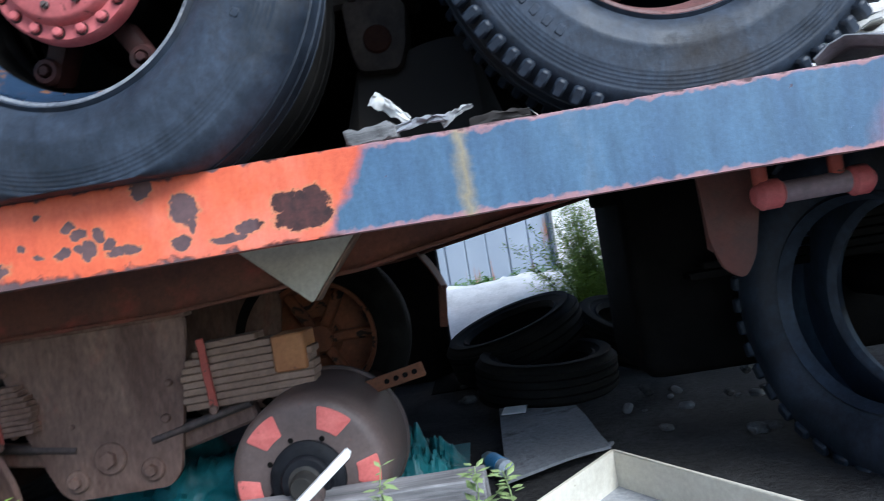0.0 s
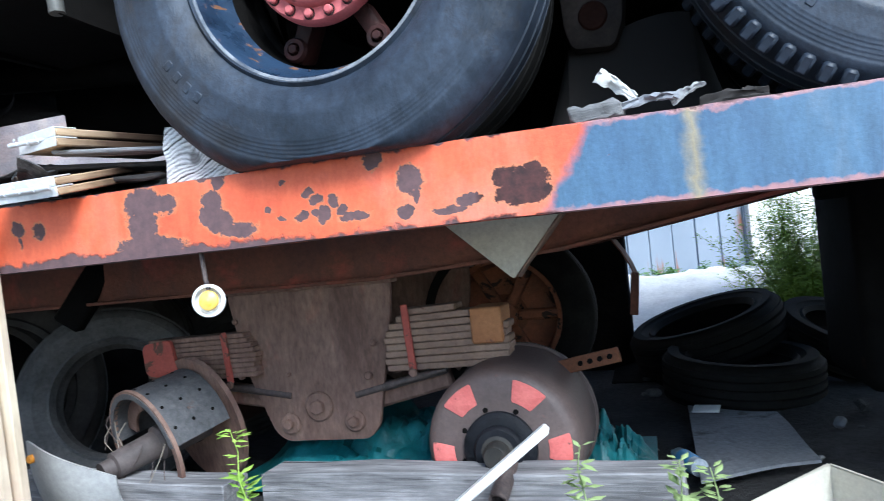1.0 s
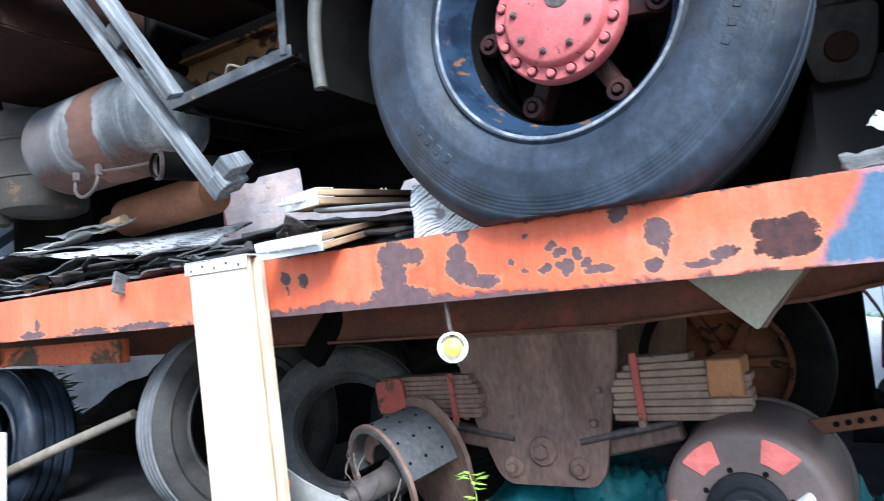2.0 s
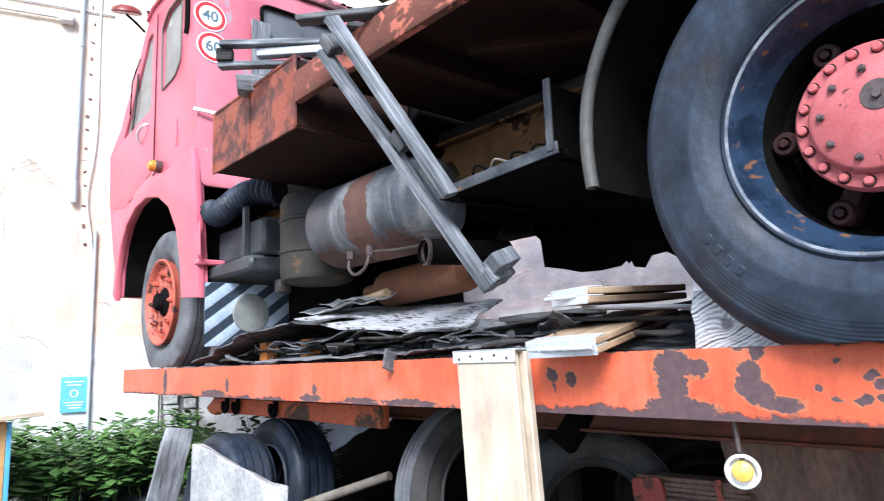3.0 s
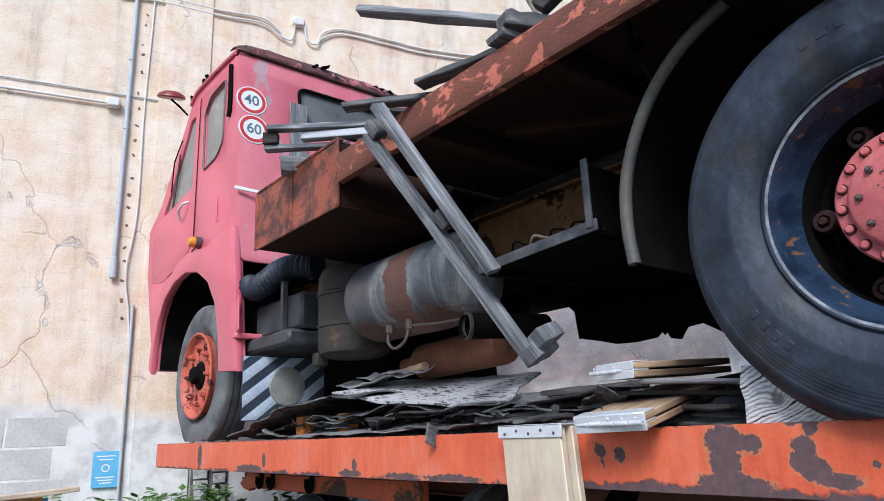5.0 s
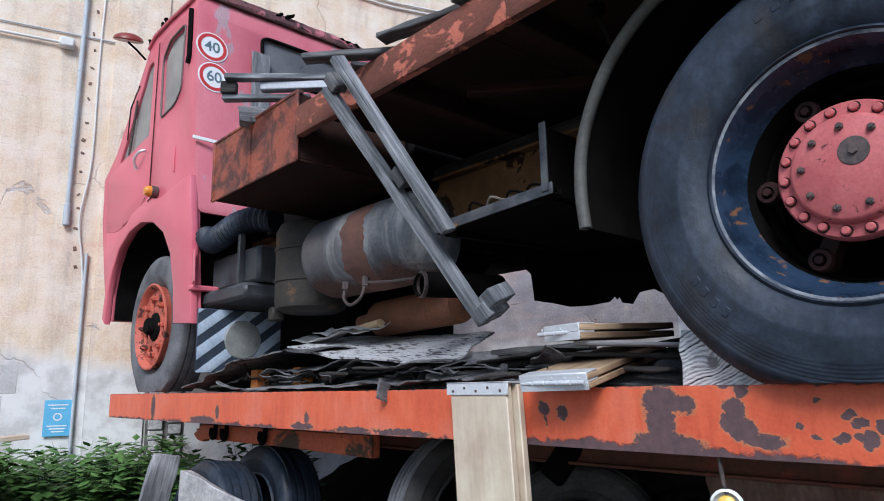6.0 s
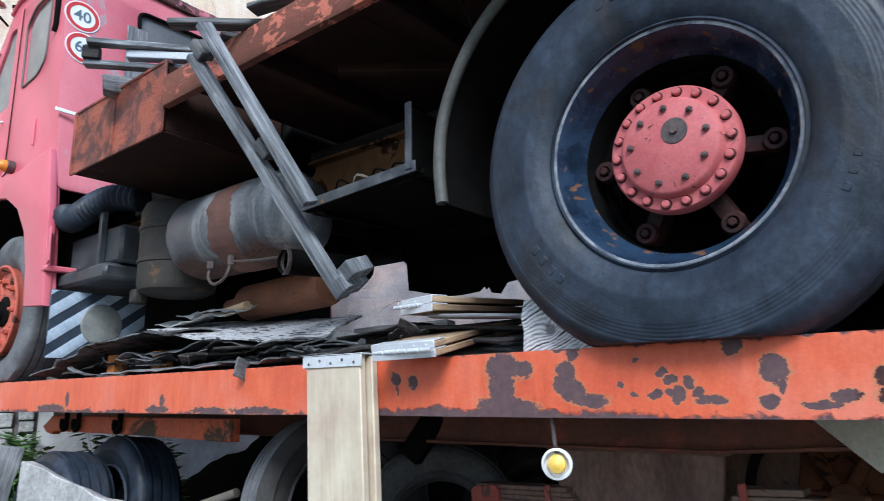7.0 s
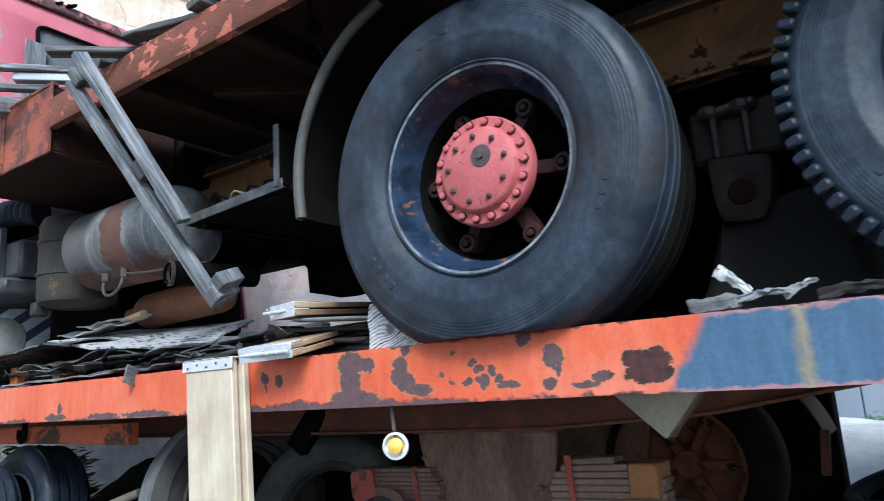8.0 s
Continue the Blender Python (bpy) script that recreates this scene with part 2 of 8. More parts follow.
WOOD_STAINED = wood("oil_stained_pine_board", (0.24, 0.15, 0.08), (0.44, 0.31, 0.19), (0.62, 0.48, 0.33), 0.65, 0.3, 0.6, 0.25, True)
WOOD_PINE_Y = wood("pine_board", (0.22, 0.13, 0.07), (0.42, 0.29, 0.17), (0.60, 0.46, 0.31), 0.65, 0.2, 0.6, 0.2)
FELT = surf("roofing_felt", (0.021, 0.021, 0.024), (0.202, 0.202, 0.206), 10, (0.8, 0.95), fine=90, relief=0.7, speck=0.6, gloss=0.15,
            patch=((0.014, 0.013, 0.013), 0.59, 7, 0.95))
def slate_material():
    """Dark violet-grey roofing sheet whose pale face has worn to rows of short dashes."""
    m, nt, nd, lk, bs = nodes_of("weathered_roofing_sheet")
    v = coords(nt, (1, 1, 1), (0, 0, 12))
    dash = noise_node(nt, coords(nt, (9, 46, 20), (0, 0, 62)), 1.6, 4, 0.6, 0.2)
    wear = noise_node(nt, v, 5, 6, 0.6)
    small = noise_node(nt, v, 90, 4, 0.7)
    lift = maths(nt, "ADD", dash, maths(nt, "MULTIPLY", maths(nt, "SUBTRACT", wear, 0.5), 0.35))
    mask = ramp(nt, lift, [(0.40, grey(0)), (0.45, grey(1))])
    base = ramp(nt, wear, [(0.3, (0.045, 0.040, 0.043)), (0.7, (0.12, 0.105, 0.11))])
    pale = ramp(nt, small, [(0.3, (0.34, 0.34, 0.355)), (0.7, (0.64, 0.64, 0.655))])
    lk.new(mix(nt, mask, base, pale), bs.inputs["Base Color"])
    bs.inputs["Roughness"].default_value = 0.85
    bump(nt, bs, maths(nt, "ADD", mask, small), 0.5, 0.004)
    return m


SLATE = slate_material()
SHEET_GREY = surf("bent_grey_sheet", (0.115, 0.119, 0.124), (0.270, 0.277, 0.284), 5, (0.5, 0.75), fine=70, relief=0.35, speck=0.4, gloss=0.3)
PAPER = surf("crumpled_grey_scrap", (0.48, 0.47, 0.45), (0.74, 0.73, 0.70), 8, (0.7, 0.9), fine=50, relief=0.5)
GALV = surf("galvanised_steel", (0.58, 0.60, 0.63), (0.74, 0.76, 0.79), 25, (0.35, 0.5), 0.3, fine=120, relief=0.08, speck=0.2)
def tank_material():
    """Blue-grey tank paint with pale streaks round the drum, gone to brown rust along the underside."""
    m, nt, nd, lk, bs = nodes_of("tank_paint")
    v = coords(nt)
    streak = noise_node(nt, coords(nt, (2.6, 0.9, 0.9)), 2.2, 8, 0.65, 0.8)
    big = noise_node(nt, v, 4.0, 8, 0.65, 0.6)
    small = noise_node(nt, v, 75, 5, 0.7)
    col = ramp(nt, streak, [(0.34, (0.035, 0.041, 0.052)), (0.52, (0.10, 0.108, 0.122)), (0.68, (0.30, 0.30, 0.295))])
    col = mix(nt, ramp(nt, big, [(0.46, grey(0)), (0.62, grey(0.7))]), col, (0.060, 0.063, 0.070))
    sep = nd.new("ShaderNodeSeparateXYZ")
    lk.new(v, sep.inputs[0])
    low = maths(nt, "ADD", sep.outputs["Z"], maths(nt, "MULTIPLY", big, -0.22))
    rust = ramp(nt, maths(nt, "SUBTRACT", low, 1.0), [(0.425, grey(1)), (0.470, grey(0))])
    fleck = ramp(nt, noise_node(nt, v, 16, 8, 0.7, 0.5), [(0.655, grey(0)), (0.675, grey(1))])
    rust = mix(nt, 1.0, rust, fleck, "LIGHTEN")
    col = mix(nt, rust, col, ramp(nt, small, [(0.3, (0.050, 0.028, 0.022)), (0.7, (0.125, 0.060, 0.042))]))
    col = mix(nt, 0.4, col, ramp(nt, small, [(0.25, grey(0.15)), (0.75, grey(0.95))]), "OVERLAY")
    lk.new(col, bs.inputs["Base Color"])
    lk.new(mix(nt, rust, ramp(nt, streak, [(0.3, grey(0.32)), (0.7, grey(0.55))]), grey(0.88)), bs.inputs["Roughness"])
    bump(nt, bs, maths(nt, "SUBTRACT", small, maths(nt, "MULTIPLY", rust, 0.6)), 0.35, 0.005)
    return m


TANK_GREY = tank_material()
TANK_RUST = surf("tank_band_rust", (0.105, 0.051, 0.040), (0.183, 0.088, 0.064), 7, (0.7, 0.9), fine=80, relief=0.4)
CANISTER = surf("canister_paint", (0.006, 0.006, 0.006), (0.055, 0.046, 0.037), 5, (0.6, 0.85), fine=70, relief=0.3, speck=0.5,
                patch=((0.12, 0.07, 0.038), 0.60, 5, 0.9))
PIPE_RUST = surf("exhaust_rust", (0.1, 0.036, 0.018), (0.22, 0.088, 0.04), 5, (0.75, 0.95), fine=80, relief=0.4, speck=0.35, patch=((0.10, 0.05, 0.035), 0.62, 6, 0.95))
MUDGUARD = surf("mudguard_grey", (0.045, 0.044, 0.040), (0.12, 0.117, 0.105), 5, (0.5, 0.75), fine=60, relief=0.3, speck=0.4)
DULL_STEEL = surf("dull_pale_steel", (0.30, 0.32, 0.36), (0.46, 0.48, 0.52), 12, (0.4, 0.6), 0.1, fine=90, relief=0.15)
CREAM = surf("dirty_white_plate", (0.40, 0.36, 0.29), (0.60, 0.555, 0.47), 5, (0.6, 0.85), fine=70, relief=0.15,
             patch=((0.25, 0.165, 0.09), 0.605, 7, 0.9))
WHITE = surf("white_plastic", (0.72, 0.72, 0.71), (0.84, 0.84, 0.83), 6, (0.4, 0.6), fine=60, relief=0.1, speck=0.1)
TRAY = surf("tray_ivory", (0.50, 0.46, 0.38), (0.62, 0.59, 0.51), 4, (0.5, 0.7), fine=60, relief=0.1, speck=0.2, chips=((0.30, 0.26, 0.20), 0.68, 10))
TRAY_FLOOR = surf("tray_dusty_bottom", (0.20, 0.21, 0.225), (0.38, 0.38, 0.39), 4, (0.7, 0.9), fine=60, relief=0.3, speck=0.4)
TEAL = surf("teal_tarp", (0.007, 0.098, 0.112), (0.038, 0.240, 0.255), 9, (0.35, 0.6), fine=60, relief=0.4)
CARD = surf("grey_board", (0.145, 0.153, 0.170), (0.281, 0.289, 0.315), 4, (0.7, 0.9), fine=60, relief=0.4, speck=0.4, patch=((0.10, 0.10, 0.11), 0.54, 4, 0.9), edge=0.12)
GROUND = surf("dusty_yard_ground", (0.034, 0.033, 0.034), (0.125, 0.122, 0.120), 1.6, (0.85, 0.98), fine=45, relief=0.8, dist=0.02, speck=0.6, gloss=0.2, warp=0.8)
DUST = surf("pale_dust_slab", (0.12, 0.12, 0.125), (0.19, 0.19, 0.195), 5, (0.85, 0.95), fine=50, relief=0.5)
STRIPE_WHITE = surf("stripe_white", (0.30, 0.37, 0.47), (0.46, 0.53, 0.62), 10, (0.5, 0.7), fine=60, relief=0.1, patch=((0.16, 0.19, 0.23), 0.62, 8, 0.8))
FLAP_BLACK = surf("flap_black", (0.018, 0.028, 0.045), (0.040, 0.055, 0.080), 10, (0.5, 0.7), fine=60, relief=0.15)
LENS = surf("dusty_reflector", (0.15, 0.16, 0.155), (0.30, 0.30, 0.28), 6, (0.25, 0.45), fine=60, relief=0.1)
SIGN_WHITE = surf("sign_white", (0.76, 0.76, 0.77), (0.82, 0.82, 0.82), 8, (0.35, 0.5), fine=60, relief=0.05, speck=0.05)
SIGN_RED = surf("sign_red", (0.50, 0.03, 0.03), (0.58, 0.05, 0.05), 8, (0.35, 0.5), fine=60, relief=0.05, speck=0.05)
SIGN_INK = surf("sign_ink", (0.09, 0.14, 0.17), (0.13, 0.19, 0.22), 8, (0.4, 0.6), fine=60, relief=0.05, speck=0.05)
SIGN_BLUE = surf("blue_sign", (0.10, 0.40, 0.66), (0.16, 0.48, 0.74), 8, (0.4, 0.6), fine=60, relief=0.05, speck=0.1)
AMBER = surf("amber_lens", (0.62, 0.22, 0.02), (0.72, 0.32, 0.05), 20, (0.2, 0.35), fine=90, relief=0.1, speck=0.1)
YELLOW = surf("yellow_reflector", (0.84, 0.48, 0.05), (0.88, 0.62, 0.16), 40, (0.2, 0.4), fine=120, relief=0.2, speck=0.1)
MIRROR_RED = surf("mirror_shell_red", (0.16, 0.022, 0.018), (0.26, 0.04, 0.03), 10, (0.3, 0.5), fine=60, relief=0.1)
PIPE_GREY = surf("conduit_grey", (0.40, 0.44, 0.48), (0.52, 0.55, 0.58), 6, (0.5, 0.7), fine=60, relief=0.1, speck=0.1)
CABLE_WHITE = surf("cable_white", (0.62, 0.61, 0.59), (0.76, 0.75, 0.72), 6, (0.5, 0.7), fine=60, relief=0.1, speck=0.1)
CONCRETE = surf("concrete_block", (0.44, 0.43, 0.425), (0.60, 0.59, 0.58), 3, (0.85, 0.95), fine=50, relief=0.5, vary=0.10)
LEAF = surf("leaf_green", (0.162, 0.297, 0.041), (0.360, 0.504, 0.090), 12, (0.5, 0.7), fine=60, relief=0.1)
LEAF_DARK = surf("weed_green", (0.040, 0.105, 0.022), (0.11, 0.22, 0.050), 8, (0.5, 0.7), fine=60, relief=0.1)
LEAF_PALE = surf("pale_weed_green", (0.20, 0.27, 0.10), (0.32, 0.40, 0.18), 12, (0.5, 0.7), fine=60, relief=0.1)
TWIG = surf("twig_brown", (0.16, 0.13, 0.10), (0.28, 0.24, 0.20), 12, (0.7, 0.9), fine=60, relief=0.3)
RUBBLE = surf("white_rubble", (0.50, 0.50, 0.50), (0.72, 0.72, 0.72), 5, (0.8, 0.95), fine=40, relief=0.6)
BOTTLE = surf("clear_bottle", (0.45, 0.50, 0.55), (0.55, 0.60, 0.65), 12, (0.1, 0.2), fine=60, relief=0.05)
BOTTLE_LABEL = surf("bottle_label", (0.08, 0.28, 0.55), (0.14, 0.36, 0.62), 12, (0.3, 0.5), fine=60, relief=0.05)
ORANGE_POST = surf("orange_wood", (0.42, 0.13, 0.025), (0.52, 0.19, 0.04), 8, (0.6, 0.8), fine=60, relief=0.2)


def beam_material():
    """Orange to blue flaking beam paint with bare rusted patches at their places along the beam."""
    m, nt, nd, lk, bs = nodes_of("beam_paint")
    v = coords(nt)
    warpn = nt.nodes.new("ShaderNodeTexNoise")
    warpn.inputs["Scale"].default_value = 30
    warpn.inputs["Detail"].default_value = 6
    warpn.inputs["Roughness"].default_value = 0.6
    lk.new(v, warpn.inputs["Vector"])
    off = nd.new("ShaderNodeVectorMath")
    off.operation = "MULTIPLY_ADD"
    lk.new(warpn.outputs["Color"], off.inputs[0])
    off.inputs[1].default_value = (0.040, 0.040, 0.040)
    off.inputs[2].default_value = (-0.020, -0.020, -0.020)
    add = nd.new("ShaderNodeVectorMath")
    add.operation = "ADD"
    lk.new(v, add.inputs[0])
    lk.new(off.outputs[0], add.inputs[1])
    sep = nd.new("ShaderNodeSeparateXYZ")
    lk.new(add.outputs[0], sep.inputs[0])
    px, pz = sep.outputs["X"], sep.outputs["Z"]
    spots = [(-0.894, 0.960, 0.026, 0.028), (-0.890, 0.925, 0.006, 0.022), (-0.824, 0.950, 0.025, 0.028),
             (-0.490, 0.985, 0.066, 0.050), (-0.425, 0.977, 0.050, 0.030), (-0.492, 0.930, 0.056, 0.065), (-0.490, 0.878, 0.105, 0.035), (-0.430, 0.872, 0.080, 0.024),
             (-0.285, 0.962, 0.038, 0.038), (-0.300, 0.935, 0.028, 0.036), (-0.265, 0.912, 0.045, 0.036), (-0.220, 0.890, 0.070, 0.024), (-0.265, 1.010, 0.022, 0.022), (-0.27, 1.028, 0.070, 0.012),
             (-0.027, 0.957, 0.016, 0.014), (-0.008, 0.937, 0.018, 0.014), (0.035, 0.932, 0.016, 0.016), (0.012, 0.905, 0.022, 0.024), (0.053, 0.911, 0.018, 0.016), (-0.012, 0.910, 0.014, 0.010),
             (-0.135, 0.926, 0.013, 0.011), (-0.048, 0.903, 0.022, 0.012), (-0.099, 0.908, 0.020, 0.010), (-0.09, 0.987, 0.010, 0.008), (0.085, 0.890, 0.05, 0.014),
             (0.140, 1.012, 0.030, 0.024), (0.224, 0.954, 0.040, 0.040), (0.205, 0.887, 0.026, 0.020), (0.236, 0.918, 0.012, 0.020), (0.356, 0.897, 0.036, 0.020), (0.31, 0.880, 0.05, 0.012),
             (0.436, 0.936, 0.038, 0.030), (0.498, 0.932, 0.040, 0.034), (0.465, 0.925, 0.040, 0.032), (0.470, 0.899, 0.078, 0.030),
             (-2.321, 0.904, 0.028, 0.030), (-2.36, 0.866, 0.12, 0.022), (-1.95, 0.862, 0.16, 0.016), (-1.62, 0.862, 0.22, 0.016), (-3.297, 0.915, 0.03, 0.05), (-3.50, 0.870, 0.22, 0.026), (-4.32, 0.94, 0.050, 0.10)]
    best = None
    for x, z, rx, rz in spots:
        dx = maths(nt, "DIVIDE", maths(nt, "SUBTRACT", px, x), rx)
        dz = maths(nt, "DIVIDE", maths(nt, "SUBTRACT", pz, z), rz)
        d = maths(nt, "ADD", maths(nt, "MULTIPLY", dx, dx), maths(nt, "MULTIPLY", dz, dz))
        best = d if best is None else maths(nt, "MINIMUM", best, d)
    low = noise_node(nt, v, 9, 8, 0.6)
    peeled = maths(nt, "MULTIPLY", ramp(nt, maths(nt, "ABSOLUTE", maths(nt, "ADD", px, 0.57)), [(0.34, grey(1)), (0.46, grey(0))]), 0.014)
    sound = maths(nt, "MULTIPLY", ramp(nt, maths(nt, "SUBTRACT", px, 0.10), [(0.42, grey(0)), (0.50, grey(1))]), 0.030)
    peeled = maths(nt, "SUBTRACT", peeled, sound)
    edge = maths(nt, "SUBTRACT", pz, maths(nt, "ADD", maths(nt, "ADD", 0.803, peeled), maths(nt, "MULTIPLY", low, 0.095)))
    lowmask = ramp(nt, maths(nt, "MULTIPLY", edge, 40.0), [(0.0, grey(1)), (0.35, grey(0))])
    topn = noise_node(nt, v, 24, 8, 0.7)
    topedge = maths(nt, "SUBTRACT", maths(nt, "ADD", 1.022, maths(nt, "MULTIPLY", topn, 0.012)), pz)
    topmask = ramp(nt, maths(nt, "MULTIPLY", topedge, 60.0), [(0.0, grey(1)), (0.35, grey(0))])
    crumb = noise_node(nt, v, 85, 6, 0.75)
    best = maths(nt, "ADD", best, maths(nt, "MULTIPLY", maths(nt, "SUBTRACT", crumb, 0.5), 1.5))
    spotmask = ramp(nt, best, [(0.58, grey(1)), (0.68, grey(0))])
    primer = ramp(nt, best, [(0.70, grey(0.55)), (1.10, grey(0))])
    flake = ramp(nt, noise_node(nt, v, 34, 8, 0.7, 0.4), [(0.685, grey(0)), (0.70, grey(1))])
    mask = mix(nt, 1.0, mix(nt, 1.0, spotmask, lowmask, "LIGHTEN"), mix(nt, 1.0, topmask, flake, "LIGHTEN"), "LIGHTEN")
    big = noise_node(nt, v, 3.0, 6, 0.6)
    small = noise_node(nt, v, 90, 5, 0.7)
    orange = ramp(nt, big, [(0.26, (0.55, 0.078, 0.036)), (0.5, (0.68, 0.128, 0.053)), (0.72, (0.70, 0.205, 0.138))])
    streak = noise_node(nt, coords(nt, (4, 1, 0.8)), 2.0, 5, 0.6)
    blue = ramp(nt, streak, [(0.3, (0.048, 0.095, 0.175)), (0.6, (0.072, 0.138, 0.225)), (0.8, (0.14, 0.19, 0.25))])
    bx = maths(nt, "SUBTRACT", maths(nt, "ADD", px, maths(nt, "MULTIPLY", big, 0.10)), maths(nt, "MULTIPLY", maths(nt, "SUBTRACT", pz, 0.95), 0.46))
    isblue = ramp(nt, maths(nt, "SUBTRACT", bx, 0.0), [(0.608, grey(0)), (0.636, grey(1))])
    far = ramp(nt, maths(nt, "SUBTRACT", bx, 1.0), [(0.70, grey(0)), (0.95, grey(1))])
    col = mix(nt, mix(nt, 1.0, isblue, far, "SUBTRACT"), orange, blue)
    rim_z = maths(nt, "ABSOLUTE", maths(nt, "SUBTRACT", pz, 0.9365))
    worn = ramp(nt, maths(nt, "ADD", rim_z, maths(nt, "MULTIPLY", maths(nt, "SUBTRACT", topn, 0.5), 0.016)), [(0.0785, grey(0)), (0.084, grey(0.55))])
    col = mix(nt, mix(nt, 1.0, worn, isblue, "MULTIPLY"), col, (0.60, 0.24, 0.19))
    stain = ramp(nt, maths(nt, "ABSOLUTE", maths(nt, "SUBTRACT", px, 0.81)), [(0.0, grey(0.75)), (0.022, grey(0))])
    col = mix(nt, stain, col, (0.36, 0.28, 0.14))
    grime = noise_node(nt, coords(nt, (5, 1, 1.2)), 5.0, 8, 0.7)
    col = mix(nt, 0.45, col, ramp(nt, grime, [(0.3, grey(0.25)), (0.7, grey(0.72))]), "OVERLAY")
    col = mix(nt, 0.22, col, ramp(nt, small, [(0.25, grey(0.1)), (0.75, grey(0.9))]), "OVERLAY")
    bare = ramp(nt, noise_node(nt, v, 30, 6, 0.65), [(0.3, (0.075, 0.048, 0.055)), (0.7, (0.15, 0.085, 0.085))])
    deep = ramp(nt, maths(nt, "ABSOLUTE", maths(nt, "SUBTRACT", px, 0.465)), [(0.085, grey(0.85)), (0.10, grey(0))])
    bare = mix(nt, deep, bare, ramp(nt, noise_node(nt, v, 45, 6, 0.65), [(0.35, (0.018, 0.008, 0.008)), (0.65, (0.085, 0.026, 0.022))]))
    col = mix(nt, primer, col, (0.50, 0.23, 0.10))
    col = mix(nt, mask, col, bare)
    lk.new(col, bs.inputs["Base Color"])
    lk.new(mix(nt, mask, ramp(nt, big, [(0.3, grey(0.4)), (0.7, grey(0.6))]), grey(0.9)), bs.inputs["Roughness"])
    bump(nt, bs, maths(nt, "SUBTRACT", maths(nt, "MULTIPLY", small, 0.3), mask), 0.5, 0.004)
    return m


BEAM = beam_material()


def wall_material(name, plaster_a, plaster_b, bare):
    m, nt, nd, lk, bs = nodes_of(name)
    v = coords(nt)
    big = noise_node(nt, v, 0.55, 8, 0.62, 0.4)
    mid = noise_node(nt, v, 3.2, 8, 0.65)
    small = noise_node(nt, v, 60, 6, 0.7)
    col = ramp(nt, big, [(0.3, plaster_a), (0.5, plaster_b), (0.72, plaster_a)])
    streak = noise_node(nt, coords(nt, (3, 3, 0.35)), 1.6, 8, 0.65)
    col = mix(nt, ramp(nt, streak, [(0.50, grey(0)), (0.74, grey(0.62))]), col, (0.40, 0.35, 0.32))
    band = noise_node(nt, coords(nt, (1, 0.25, 3.5)), 0.9, 8, 0.65)
    col = mix(nt, ramp(nt, band, [(0.5, grey(0)), (0.72, grey(0.5))]), col, (0.72, 0.50, 0.43))
    peeln = noise_node(nt, v, 1.3, 10, 0.68, 0.8)
    peel = ramp(nt, peeln, [(0.655, grey(0)), (0.67, grey(1))])
    peel_edge = ramp(nt, maths(nt, "ABSOLUTE", maths(nt, "SUBTRACT", peeln, 0.662)), [(0.0, grey(0.5)), (0.006, grey(0))])
    col = mix(nt, peel, col, mix(nt, 0.4, bare, ramp(nt, mid, [(0.3, grey(0.2)), (0.7, grey(0.9))]), "OVERLAY"))
    col = mix(nt, peel_edge, col, (0.30, 0.22, 0.17))
    col = mix(nt, 0.42, col, ramp(nt, mid, [(0.3, grey(0.16)), (0.7, grey(0.84))]), "OVERLAY")
    scratch = noise_node(nt, coords(nt, (1, 1.2, 9)), 4.0, 8, 0.72, 0.5)
    col = mix(nt, ramp(nt, scratch, [(0.56, grey(0)), (0.70, grey(0.55))]), col, (0.50, 0.37, 0.30))
    pit = noise_node(nt, v, 17, 6, 0.72)
    col = mix(nt, ramp(nt, pit, [(0.66, grey(0)), (0.72, grey(0.6))]), col, (0.36, 0.28, 0.24))
    col = mix(nt, 0.34, col, ramp(nt, small, [(0.30, grey(0.12)), (0.70, grey(0.88))]), "OVERLAY")
    vor = nd.new("ShaderNodeTexVoronoi")
    vor.feature = "DISTANCE_TO_EDGE"
    vor.inputs["Scale"].default_value = 0.55
    wv = nd.new("ShaderNodeVectorMath")
    wv.operation = "MULTIPLY_ADD"
    wn2 = nd.new("ShaderNodeTexNoise")
    wn2.inputs["Scale"].default_value = 3.0
    wn2.inputs["Detail"].default_value = 8
    lk.new(v, wn2.inputs["Vector"])
    lk.new(wn2.outputs["Color"], wv.inputs[0])
    wv.inputs[1].default_value = (0.5, 0.5, 0.5)
    lk.new(v, wv.inputs[2])
    lk.new(wv.outputs[0], vor.inputs["Vector"])
    sepw = nd.new("ShaderNodeSeparateXYZ")
    lk.new(v, sepw.inputs[0])
    edge = maths(nt, "ADD", sepw.outputs["Z"], maths(nt, "MULTIPLY", big, 1.1))
    wash = ramp(nt, maths(nt, "SUBTRACT", edge, 1.6), [(0.28, grey(1)), (0.42, grey(0))])
    col = mix(nt, wash, col, mix(nt, ramp(nt, mid, [(0.45, grey(0)), (0.6, grey(0.8))]), (0.74, 0.73, 0.72), (0.50, 0.48, 0.47)))
    crack = ramp(nt, vor.outputs["Distance"], [(0.0, grey(1)), (0.005, grey(0))])
    crack = mix(nt, 1.0, crack, ramp(nt, noise_node(nt, v, 0.9, 3), [(0.5, grey(0)), (0.55, grey(1))]), "MULTIPLY")
    col = mix(nt, maths(nt, "MULTIPLY", crack, 0.28), col, (0.24, 0.17, 0.13))
    lk.new(col, bs.inputs["Base Color"])
    bs.inputs["Roughness"].default_value = 0.92
    h = maths(nt, "SUBTRACT", maths(nt, "ADD", maths(nt, "MULTIPLY", small, 0.25), maths(nt, "MULTIPLY", mid, 0.5)), maths(nt, "ADD", peel, crack))
    bump(nt, bs, h, 0.55, 0.014)
    return m


